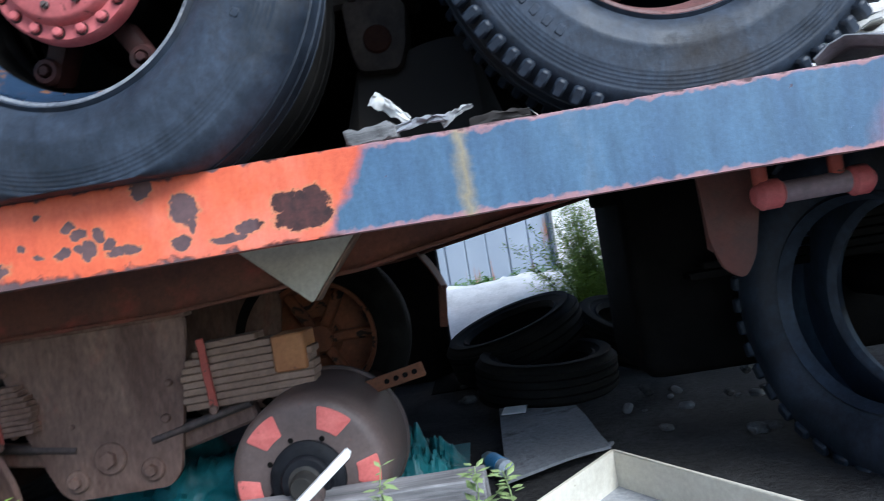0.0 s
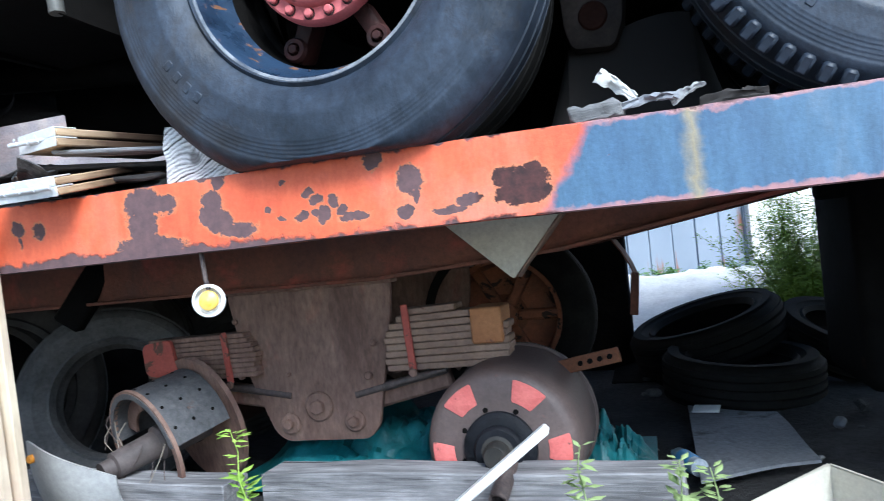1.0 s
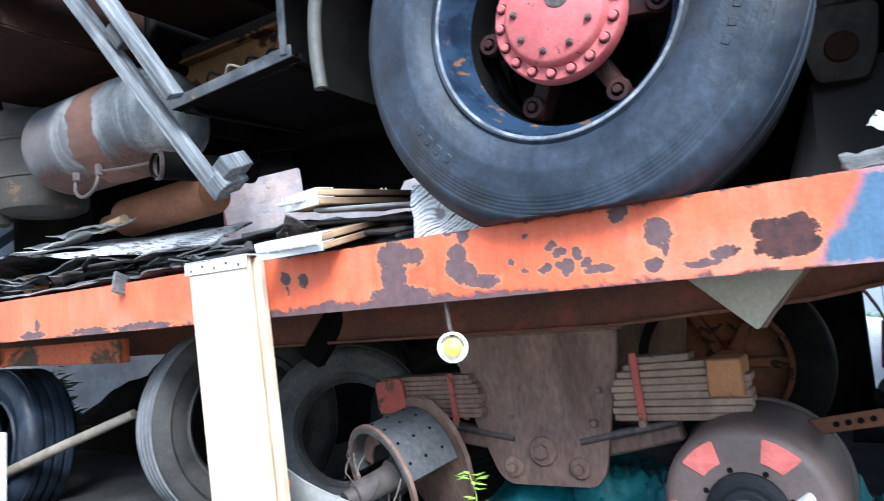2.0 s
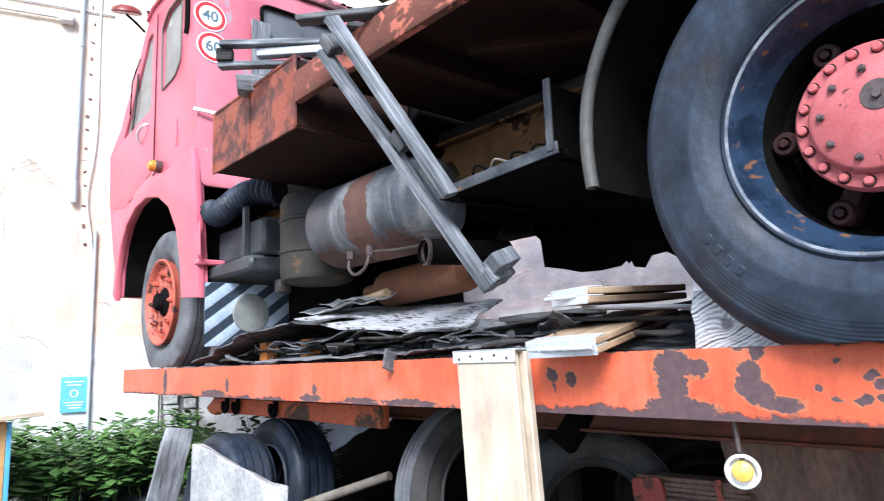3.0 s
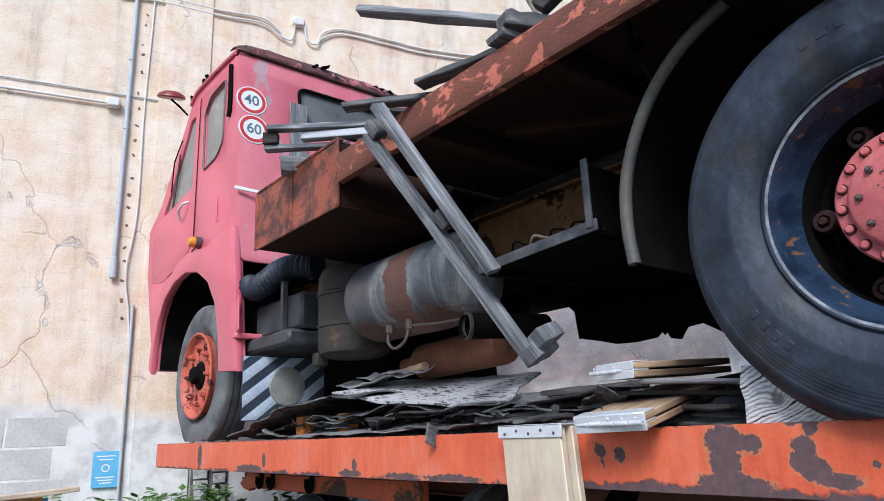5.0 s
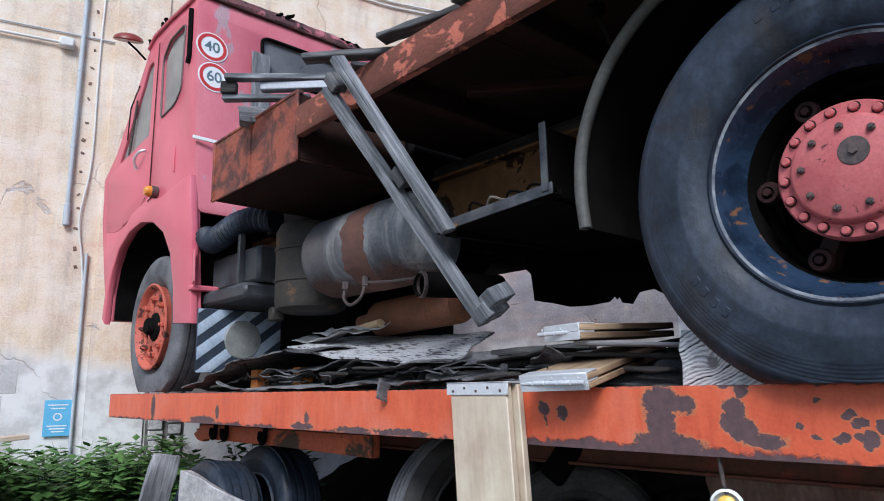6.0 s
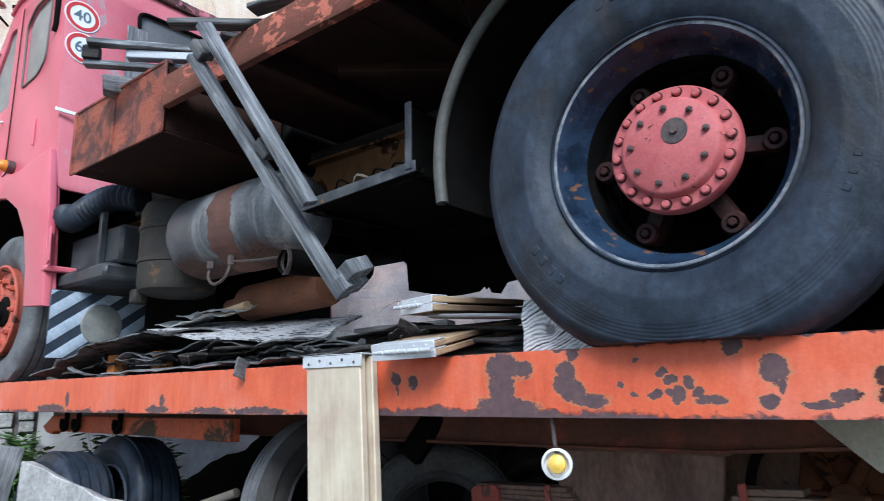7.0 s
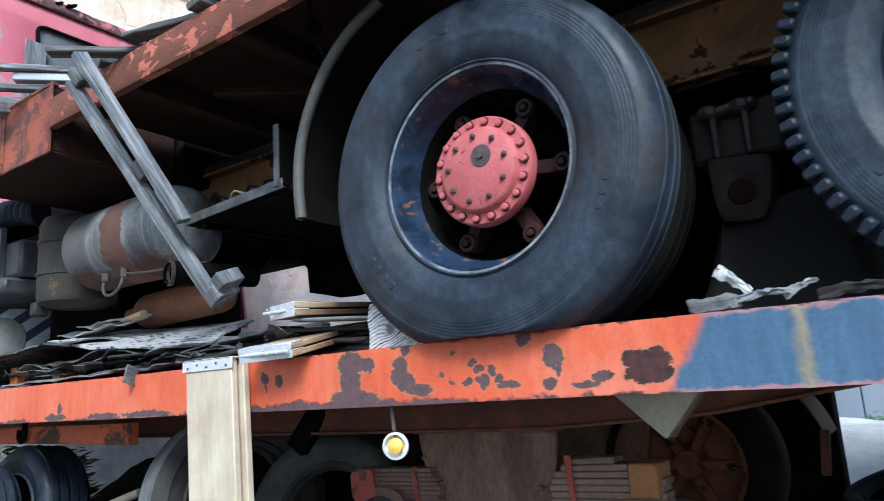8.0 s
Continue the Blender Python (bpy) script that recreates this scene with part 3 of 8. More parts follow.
PLASTER = wall_material("cream_plaster", (0.74, 0.60, 0.47), (0.78, 0.66, 0.53), (0.66, 0.60, 0.55))
PLASTER_LOW = wall_material("whitewashed_plaster", (0.66, 0.64, 0.62), (0.74, 0.71, 0.68), (0.42, 0.40, 0.39))
FAR_PLASTER = wall_material("grey_plaster", (0.26, 0.245, 0.265), (0.31, 0.295, 0.315), (0.42, 0.41, 0.42))


def fence_material():
    m, nt, nd, lk, bs = nodes_of("white_sheet_metal")
    v = coords(nt)
    big = noise_node(nt, v, 1.2, 6)
    col = ramp(nt, big, [(0.3, (0.22, 0.265, 0.33)), (0.7, (0.28, 0.32, 0.385))])
    st = noise_node(nt, coords(nt, (5, 1, 0.5)), 2.0, 6, 0.6)
    col = mix(nt, ramp(nt, st, [(0.62, grey(0)), (0.70, grey(0.9))]), col, (0.30, 0.12, 0.05))
    lk.new(col, bs.inputs["Base Color"])
    bs.inputs["Roughness"].default_value = 0.6
    return m


FENCE = fence_material()


def yard_material():
    """Pale dust in front, added to bounce light; shade painted on the trailer's strip."""
    m, nt, nd, lk, bs = nodes_of("yard_ground")
    v = coords(nt)
    big = noise_node(nt, v, 1.6, 8, 0.62, 0.8)
    small = noise_node(nt, v, 45, 5, 0.7)
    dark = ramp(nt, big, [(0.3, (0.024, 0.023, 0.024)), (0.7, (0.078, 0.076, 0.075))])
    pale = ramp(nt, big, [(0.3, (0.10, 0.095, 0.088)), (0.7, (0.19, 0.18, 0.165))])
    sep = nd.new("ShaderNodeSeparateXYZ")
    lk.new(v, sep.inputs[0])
    # pale bounce strip towards the front, shade-dark colour from the trailer edge on
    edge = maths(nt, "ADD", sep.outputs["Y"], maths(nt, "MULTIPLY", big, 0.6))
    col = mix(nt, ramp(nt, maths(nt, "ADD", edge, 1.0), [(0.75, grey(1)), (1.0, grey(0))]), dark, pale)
    col = mix(nt, 0.6, col, ramp(nt, small, [(0.25, grey(0.15)), (0.75, grey(0.95))]), "OVERLAY")
    lk.new(col, bs.inputs["Base Color"])
    bs.inputs["Roughness"].default_value = 0.93
    bs.inputs["Specular IOR Level"].default_value = 0.2
    bump(nt, bs, small, 0.8, 0.02)
    return m


YARD = yard_material()


def chock_material():
    """Grey split timber: wavy grain that bends round one knot."""
    m, nt, nd, lk, bs = nodes_of("cracked_timber")
    v = coords(nt, (1, 1, 1), (0, 24, 0))
    dn = nd.new("ShaderNodeVectorMath")
    dn.operation = "DISTANCE"
    lk.new(coords(nt), dn.inputs[0])
    dn.inputs[1].default_value = (-0.345, 0.035, 1.083)
    near = maths(nt, "DIVIDE", 0.0016, maths(nt, "ADD", maths(nt, "MULTIPLY", dn.outputs["Value"], dn.outputs["Value"]), 0.0006))
    sep = nd.new("ShaderNodeSeparateXYZ")
    lk.new(v, sep.inputs[0])
    wob = noise_node(nt, v, 9, 4, 0.55)
    lines = maths(nt, "ADD", maths(nt, "MULTIPLY", sep.outputs["Z"], 560.0), maths(nt, "ADD", maths(nt, "MULTIPLY", wob, 20.0), maths(nt, "MULTIPLY", near, 6.0)))
    s = maths(nt, "SINE", lines)
    fine = noise_node(nt, coords(nt, (12, 60, 60), (0, 24, 0)), 3.0, 6, 0.7)
    split = ramp(nt, maths(nt, "SINE", maths(nt, "MULTIPLY", lines, 0.37)), [(0.80, grey(0)), (0.97, grey(0.9))])
    pat = maths(nt, "SUBTRACT", maths(nt, "ADD", maths(nt, "MULTIPLY", s, 0.13), maths(nt, "ADD", 0.22, maths(nt, "MULTIPLY", fine, 0.6))), maths(nt, "MULTIPLY", split, 0.16))
    col = ramp(nt, pat, [(0.26, (0.020, 0.020, 0.021)), (0.39, (0.40, 0.40, 0.405)), (0.60, (0.80, 0.80, 0.81))])
    knot = ramp(nt, dn.outputs["Value"], [(0.012, grey(0.85)), (0.020, grey(0))])
    col = mix(nt, knot, col, (0.16, 0.15, 0.15))
    lk.new(col, bs.inputs["Base Color"])
    bs.inputs["Roughness"].default_value = 0.9
    bump(nt, bs, pat, 0.8, 0.006)
    return m


CHOCK = chock_material()


def glass_material():
    m, nt, nd, lk, bs = nodes_of("dusty_glass")
    v = coords(nt)
    dust = ramp(nt, noise_node(nt, v, 3, 6), [(0.3, grey(0.50)), (0.7, grey(0.78))])
    bs.inputs["Base Color"].default_value = (0.9, 0.92, 0.9, 1)
    bs.inputs["Transmission Weight"].default_value = 1.0
    bs.inputs["Roughness"].default_value = 0.05
    bs.inputs["IOR"].default_value = 1.1
    df = nd.new("ShaderNodeBsdfDiffuse")
    df.inputs["Color"].default_value = (0.42, 0.40, 0.375, 1)
    mx = nd.new("ShaderNodeMixShader")
    lk.new(dust, mx.inputs[0])
    lk.new(bs.outputs[0], mx.inputs[1])
    lk.new(df.outputs[0], mx.inputs[2])
    lk.new(mx.outputs[0], nd["Material Output"].inputs["Surface"])
    return m


GLASS = glass_material()


# ---- mesh helpers ----
def finish(name, bm, material, smooth=40):
    me = bpy.data.meshes.new(name)
    bmesh.ops.recalc_face_normals(bm, faces=bm.faces)
    for f in bm.faces:
        f.smooth = True
    lim = radians(smooth)
    for e in bm.edges:
        e.smooth = len(e.link_faces) == 2 and e.calc_face_angle(0.0) < lim
    bm.to_mesh(me)
    bm.free()
    me.materials.append(material)
    return me


def part(name, bm, material, parent=None, label="", smooth=40):
    """One mesh object in world coordinates, under a thing or a part."""
    ob = new(name, finish(name, bm, material, smooth))
    if parent:
        ob.parent = parent
        if parent.type == "EMPTY":
            ob.matrix_parent_inverse = parent.matrix_basis.inverted()
    return tagged(ob, label)


def thing(name, at, label, category, group="", kind=""):
    ob = new(name)
    ob.empty_display_size = 0.1
    ob.location = at
    ob.matrix_basis = Matrix.Translation(at)
    return tagged(ob, label, category, group, kind)


def solo(name, bm, material, label, category, group="", kind="", smooth=40):
    return tagged(new(name, finish(name, bm, material, smooth)), label, category, group, kind)


def merge(bm, other):
    me = bpy.data.meshes.new("tmp")
    other.to_mesh(me)
    other.free()
    bm.from_mesh(me)
    bpy.data.meshes.remove(me)


def obox(bm, m, sx, sy, sz, bev=0.004, seg=1):
    """A bevelled box of full sizes sx, sy, sz at the pose m."""
    b = bmesh.new()
    bmesh.ops.create_cube(b, size=1.0)
    bmesh.ops.scale(b, vec=(sx, sy, sz), verts=b.verts)
    lay = b.verts.layers.float_vector.new("grain")
    for v in b.verts:
        v[lay] = v.co
    if bev:
        bmesh.ops.bevel(b, geom=list(b.edges), offset=min(bev, min(sx, sy, sz) * 0.45), segments=seg, affect="EDGES", profile=0.6)
        for v in b.verts:
            v[lay] = v.co
    bmesh.ops.transform(b, matrix=m, verts=b.verts)
    merge(bm, b)


def box(bm, x0, x1, y0, y1, z0, z1, bev=0.004, seg=1):
    obox(bm, Matrix.Translation(((x0 + x1) / 2, (y0 + y1) / 2, (z0 + z1) / 2)), abs(x1 - x0), abs(y1 - y0), abs(z1 - z0), bev, seg)


def stick_pose(p, q, up=(0, 0, 1)):
    p, q = Vector(p), Vector(q)
    x = (q - p).normalized()
    y = Vector(up).cross(x).normalized()
    z = x.cross(y)
    m = Matrix((x, y, z)).transposed().to_4x4()
    m.translation = (p + q) / 2
    return m, (q - p).length


def stick(bm, p, q, w, h, bev=0.004, up=(0, 0, 1), rough=0.0):
    """A board from p to q, w wide and h high. rough: uneven ends and edges."""
    m, n = stick_pose(p, q, up)
    b = bmesh.new()
    bmesh.ops.create_cube(b, size=1.0)
    bmesh.ops.scale(b, vec=(n, w, h), verts=b.verts)
    lay = b.verts.layers.float_vector.new("grain")
    if rough:
        long = [e for e in b.edges if abs((e.verts[0].co - e.verts[1].co).x) > n * 0.5]
        bmesh.ops.subdivide_edges(b, edges=long, cuts=6, use_grid_fill=True)
        for v in b.verts:
            v.co += Vector((random.uniform(-1, 1) * (2 if abs(v.co.x) > n * 0.49 else 0), random.uniform(-1, 1), random.uniform(-1, 1))) * rough
    for v in b.verts:
        v[lay] = v.co
    if bev:
        sharp = [e for e in b.edges if len(e.link_faces) == 2 and e.calc_face_angle(0) > 0.7]
        bmesh.ops.bevel(b, geom=sharp, offset=min(bev, w * 0.4, h * 0.4), segments=1, affect="EDGES")
        for v in b.verts:
            v[lay] = v.co
    bmesh.ops.transform(b, matrix=m, verts=b.verts)
    merge(bm, b)


def lathe(bm, profile, n, m, closed=False, warp=None):
    """Revolves (radius, height) pairs about z, then places by m."""
    rings = []
    for k in range(n):
        a = 2 * math.pi * k / n
        ring = []
        for r, h in profile:
            co = Vector((r * math.cos(a), r * math.sin(a), h))
            if warp:
                co = warp(co, a, r, h)
            ring.append(bm.verts.new(m @ co))
        rings.append(ring)
    cnt = len(profile)
    for k in range(n):
        a, b = rings[k], rings[(k + 1) % n]
        for i in range(cnt if closed else cnt - 1):
            j = (i + 1) % cnt
            try:
                bm.faces.new((a[i], a[j], b[j], b[i]))
            except ValueError:
                pass
    return rings


def drum(bm, p, q, r, n=24, bev=0.004, r2=None):
    """A closed cylinder or cone frustum from p to q with softened rims."""
    m, d = stick_pose(p, q, (0.013, 0.021, 1) if abs((Vector(q) - Vector(p)).normalized().z) < 0.95 else (1, 0.01, 0))
    m = m @ pose(0, 0, 0, 0, 90, 0)
    r2 = r if r2 is None else r2
    bev = min(bev, r * 0.5, d * 0.4)
    prof = [(1e-4, -d / 2), (r - bev, -d / 2), (r, -d / 2 + bev), (r2, d / 2 - bev), (r2 - bev, d / 2), (1e-4, d / 2)]
    lathe(bm, prof, n, m)


def tube(bm, pts, r, n=10, caps=True, smooth_steps=0, ribs=0.0):
    """A tube swept along points."""
    pts = [Vector(p) for p in pts]
    if smooth_steps:
        out = []
        for i in range(len(pts) - 1):
            p0, p1, p2, p3 = pts[max(i - 1, 0)], pts[i], pts[i + 1], pts[min(i + 2, len(pts) - 1)]
            for s in range(smooth_steps):
                t = s / smooth_steps
                out.append(0.5 * (2 * p1 + (p2 - p0) * t + (2 * p0 - 5 * p1 + 4 * p2 - p3) * t * t + (3 * p1 - p0 - 3 * p2 + p3) * t ** 3))
        pts = out + [pts[-1]]
    rings, prev = [], None
    for i, p in enumerate(pts):
        d = (pts[min(i + 1, len(pts) - 1)] - pts[max(i - 1, 0)]).normalized()
        if prev is None:
            a = d.orthogonal().normalized()
        else:
            a = (prev - d * prev.dot(d)).normalized()
        prev = a
        b = d.cross(a)
        rr = (r[i] if isinstance(r, (list, tuple)) else r) + (ribs if i % 2 else 0.0)
        rings.append([bm.verts.new(p + (a * math.cos(t) + b * math.sin(t)) * rr) for t in [2 * math.pi * k / n for k in range(n)]])
    for a, b in zip(rings, rings[1:]):
        for k in range(n):
            bm.faces.new((a[k], a[(k + 1) % n], b[(k + 1) % n], b[k]))
    if caps:
        bm.faces.new(rings[0])
        bm.faces.new(rings[-1])


XZ = Matrix(((1, 0, 0, 0), (0, 0, -1, 0), (0, 1, 0, 0), (0, 0, 0, 1)))
YZ = Matrix(((0, 0, 1, 0), (1, 0, 0, 0), (0, 1, 0, 0), (0, 0, 0, 1)))


def rounded(poly, r, n=5):
    """Rounds the corners of a polygon."""
    out = []
    k = len(poly)
    for i in range(k):
        p, a, b = Vector(poly[i]), Vector(poly[i - 1]), Vector(poly[(i + 1) % k])
        da, db = (a - p), (b - p)
        s = min(r, da.length * 0.45, db.length * 0.45)
        p0, p1 = p + da.normalized() * s, p + db.normalized() * s
        for j in range(n + 1):
            t = j / n
            out.append(tuple((1 - t) ** 2 * p0 + 2 * t * (1 - t) * p + t * t * p1))
    return out


def plate(bm, outline, holes, thick, m, bev=0.003, warp=None):
    """A flat plate with holes; the outline is in the plane of m, thick is full."""
    cu = bpy.data.curves.new("tmp", "CURVE")
    cu.dimensions = "2D"
    cu.fill_mode = "BOTH"
    cu.extrude = max(thick / 2 - bev, 0.0005)
    cu.bevel_depth = bev
    cu.bevel_resolution = 1
    for loop in [outline] + list(holes):
        sp = cu.splines.new("POLY")
        sp.points.add(len(loop) - 1)
        for p, c in zip(sp.points, loop):
            p.co = (c[0], c[1], 0, 1)
        sp.use_cyclic_u = True
    ob = bpy.data.objects.new("tmp", cu)
    me = bpy.data.meshes.new_from_object(ob)
    me.transform(m)
    b = bmesh.new()
    b.from_mesh(me)
    bmesh.ops.remove_doubles(b, verts=b.verts, dist=0.0003)
    if warp:
        for v in b.verts:
            v.co = warp(v.co)
    merge(bm, b)
    bpy.data.objects.remove(ob)
    bpy.data.curves.remove(cu)
    bpy.data.meshes.remove(me)


def sheet(bm, nu, nv, fn, thick=0.006):
    """A bent sheet: fn(u, v) gives points for u, v in 0..1; with real thickness."""
    grid = [[Vector(fn(i / nu, j / nv)) for j in range(nv + 1)] for i in range(nu + 1)]
    top, bot = [], []
    for i in range(nu + 1):
        rt, rb = [], []
        for j in range(nv + 1):
            du = grid[min(i + 1, nu)][j] - grid[max(i - 1, 0)][j]
            dv = grid[i][min(j + 1, nv)] - grid[i][max(j - 1, 0)]
            nn = du.cross(dv)
            nn = nn.normalized() if nn.length > 1e-9 else Vector((0, 0, 1))
            rt.append(bm.verts.new(grid[i][j] + nn * thick / 2))
            rb.append(bm.verts.new(grid[i][j] - nn * thick / 2))
        top.append(rt)
        bot.append(rb)
    for i in range(nu):
        for j in range(nv):
            bm.faces.new((top[i][j], top[i + 1][j], top[i + 1][j + 1], top[i][j + 1]))
            bm.faces.new((bot[i][j], bot[i][j + 1], bot[i + 1][j + 1], bot[i + 1][j]))
    for i in range(nu):
        for j in (0, nv):
            bm.faces.new((top[i][j], bot[i][j], bot[i + 1][j], top[i + 1][j]))
    for j in range(nv):
        for i in (0, nu):
            bm.faces.new((top[i][j], top[i][j + 1], bot[i][j + 1], bot[i][j]))


def jag(a, s=1.0):
    return noise.noise(Vector((a * s, 3.7, 1.1)))


def nz(x, y, z, s=1.0):
    return noise.noise(Vector((x * s, y * s, z * s)))


def letters(bm, text, size, m, depth=0.002):
    cu = bpy.data.curves.new("tmp", "FONT")
    cu.body = text
    cu.size = size
    cu.align_x, cu.align_y = "CENTER", "CENTER"
    cu.extrude = depth
    cu.offset = size * 0.012
    ob = bpy.data.objects.new("tmp", cu)
    me = bpy.data.meshes.new_from_object(ob)
    me.transform(m)
    bm.from_mesh(me)
    bpy.data.objects.remove(ob)
    bpy.data.curves.remove(cu)
    bpy.data.meshes.remove(me)


# ---- tyres and wheels ----
def tyre_profile(R, w, rim):
    """Closed section (radius, across) of a tyre with beads at rim."""
    h = w / 2
    return [(rim, -h * 0.62), (rim + 0.012, -h * 0.78), (rim + 0.02, -h * 0.70), (rim + 0.05, -h * 0.90), (rim + 0.10, -h * 1.0),
            (rim + 0.112, -h * 1.05), (rim + 0.124, -h * 1.0), (R - 0.085, -h * 0.99), (R - 0.082, -h * 1.028), (R - 0.078, -h * 0.978), (R - 0.074, -h * 1.022), (R - 0.070, -h * 0.970), (R - 0.066, -h * 1.012), (R - 0.062, -h * 0.960), (R - 0.058, -h * 0.998), (R - 0.054, -h * 0.945),
            (R - 0.030, -h * 0.90), (R - 0.008, -h * 0.80), (R, -h * 0.66),
            (R + 0.002, -h * 0.42), (R - 0.012, -h * 0.40), (R - 0.012, -h * 0.35), (R + 0.003, -h * 0.33),
            (R + 0.003, -h * 0.04), (R - 0.012, -h * 0.02), (R - 0.012, h * 0.02), (R + 0.003, h * 0.04),
            (R + 0.003, h * 0.33), (R - 0.012, h * 0.35), (R - 0.012, h * 0.40), (R + 0.002, h * 0.42),
            (R, h * 0.66), (R - 0.008, h * 0.80), (R - 0.030, h * 0.90), (R - 0.07, h * 0.98), (rim + 0.10, h), (rim + 0.05, h * 0.90), (rim, h * 0.62),
            (rim + 0.02, h * 0.5), (R - 0.06, h * 0.7), (R - 0.04, 0.0), (R - 0.06, -h * 0.7), (rim + 0.02, -h * 0.5)]


def tyre_mesh(bm, R, w, rim, m, flat=0.0, n=96, down=None, zig=0.0, bulge=0.5, section=None):
    """A tyre about the local z axis; flat: how far the ground pushes its tread in, towards local direction down."""
    d = Vector(down) if down else None

    def warp(co, a, r, h):
        if zig and r > R - 0.02:
            co = co.copy()
            co.z += zig * (1 if int(round(a / (2 * math.pi) * n)) % 2 else -1)
        if d is not None and flat:
            k = co.dot(d)
            lim = R - flat
            if k > lim - 0.10:
                over = max(0.0, k - lim)
                near = min(1.0, (k - lim + 0.10) / 0.10)
                out = co - d * over
                out.z *= 1 + 0.10 * bulge * near + over * bulge
                return out
        return co
    lathe(bm, section or tyre_profile(R, w, rim), n, m, True, warp)


FACE_Y = pose(0, 0, 0, 90, 0, 0)       # local z looks towards -y


def worn_section(R, w, rim):
    """Closed section of a worn cross-ply tyre: round shoulders, moulded lines on the flanks, shallow tread."""
    h = w / 2
    half = [(rim, 0.62), (rim + 0.010, 0.80), (rim + 0.018, 0.745), (rim + 0.030, 0.84), (rim + 0.055, 0.945), (rim + 0.080, 0.992), (rim + 0.086, 1.008), (rim + 0.093, 0.998),
            (R - 0.118, 1.0), (R - 0.098, 0.985)]
    for k in range(5):
        r = R - 0.094 + 0.009 * k
        half += [(r, 0.985 - 0.016 * k), (r + 0.003, 0.973 - 0.016 * k), (r + 0.006, 0.977 - 0.016 * k)]
    half += [(R - 0.046, 0.905), (R - 0.032, 0.84), (R - 0.018, 0.74), (R - 0.007, 0.61), (R - 0.001, 0.47), (R - 0.009, 0.45), (R - 0.009, 0.40), (R, 0.38), (R + 0.003, 0.05), (R - 0.007, 0.03)]
    out = [(r, -k * h) for r, k in half] + [(r, k * h) for r, k in reversed(half)]
    return out + [(rim + 0.02, h * 0.5), (R - 0.06, h * 0.7), (R - 0.04, 0.0), (R - 0.06, -h * 0.7), (rim + 0.02, -h * 0.5)]


def tread_blocks(parent, R, w, m, n, down):
    """Shoulder blocks as pieces that share one mesh."""
    bm = bmesh.new()
    obox(bm, Matrix.Identity(4), 0.044, 2 * math.pi * R / n * 0.62, w * 0.26, 0.006)
    me = finish("tread_block", bm, RUBBER)
    for k in range(n):
        a = 2 * math.pi * (k + 0.5) / n
        if Vector((math.cos(a), math.sin(a), 0)).dot(Vector(down)) > 0.90:
            continue
        for s in (-1, 1):
            ob = new("tread_block", me)
            ob.parent = parent
            ob.matrix_basis = m @ pose(0, 0, 0, 0, 0, math.degrees(a)) @ pose(R - 0.020, 0, s * w * 0.345, 0, s * 24, 0)


def raised_marks(parent, m, w):
    """Low moulded bars where the unreadable sidewall writing stands."""
    for start, count, r, step, hgt in ((96, 3, 0.430, 6.0, 0.020), (212, 4, 0.425, 5.0, 0.026), (332, 3, 0.425, 5.0, 0.018)):
        for k in range(count):
            bm = bmesh.new()
            q = m @ pose(0, 0, 0, 0, 0, start + k * step) @ pose(r, 0, w * 0.4945, 0, 2, 0)
            obox(bm, q, hgt, r * radians(step) * 0.55, 0.006, 0.0025)
            part("raised_mark", bm, RUBBER, parent)


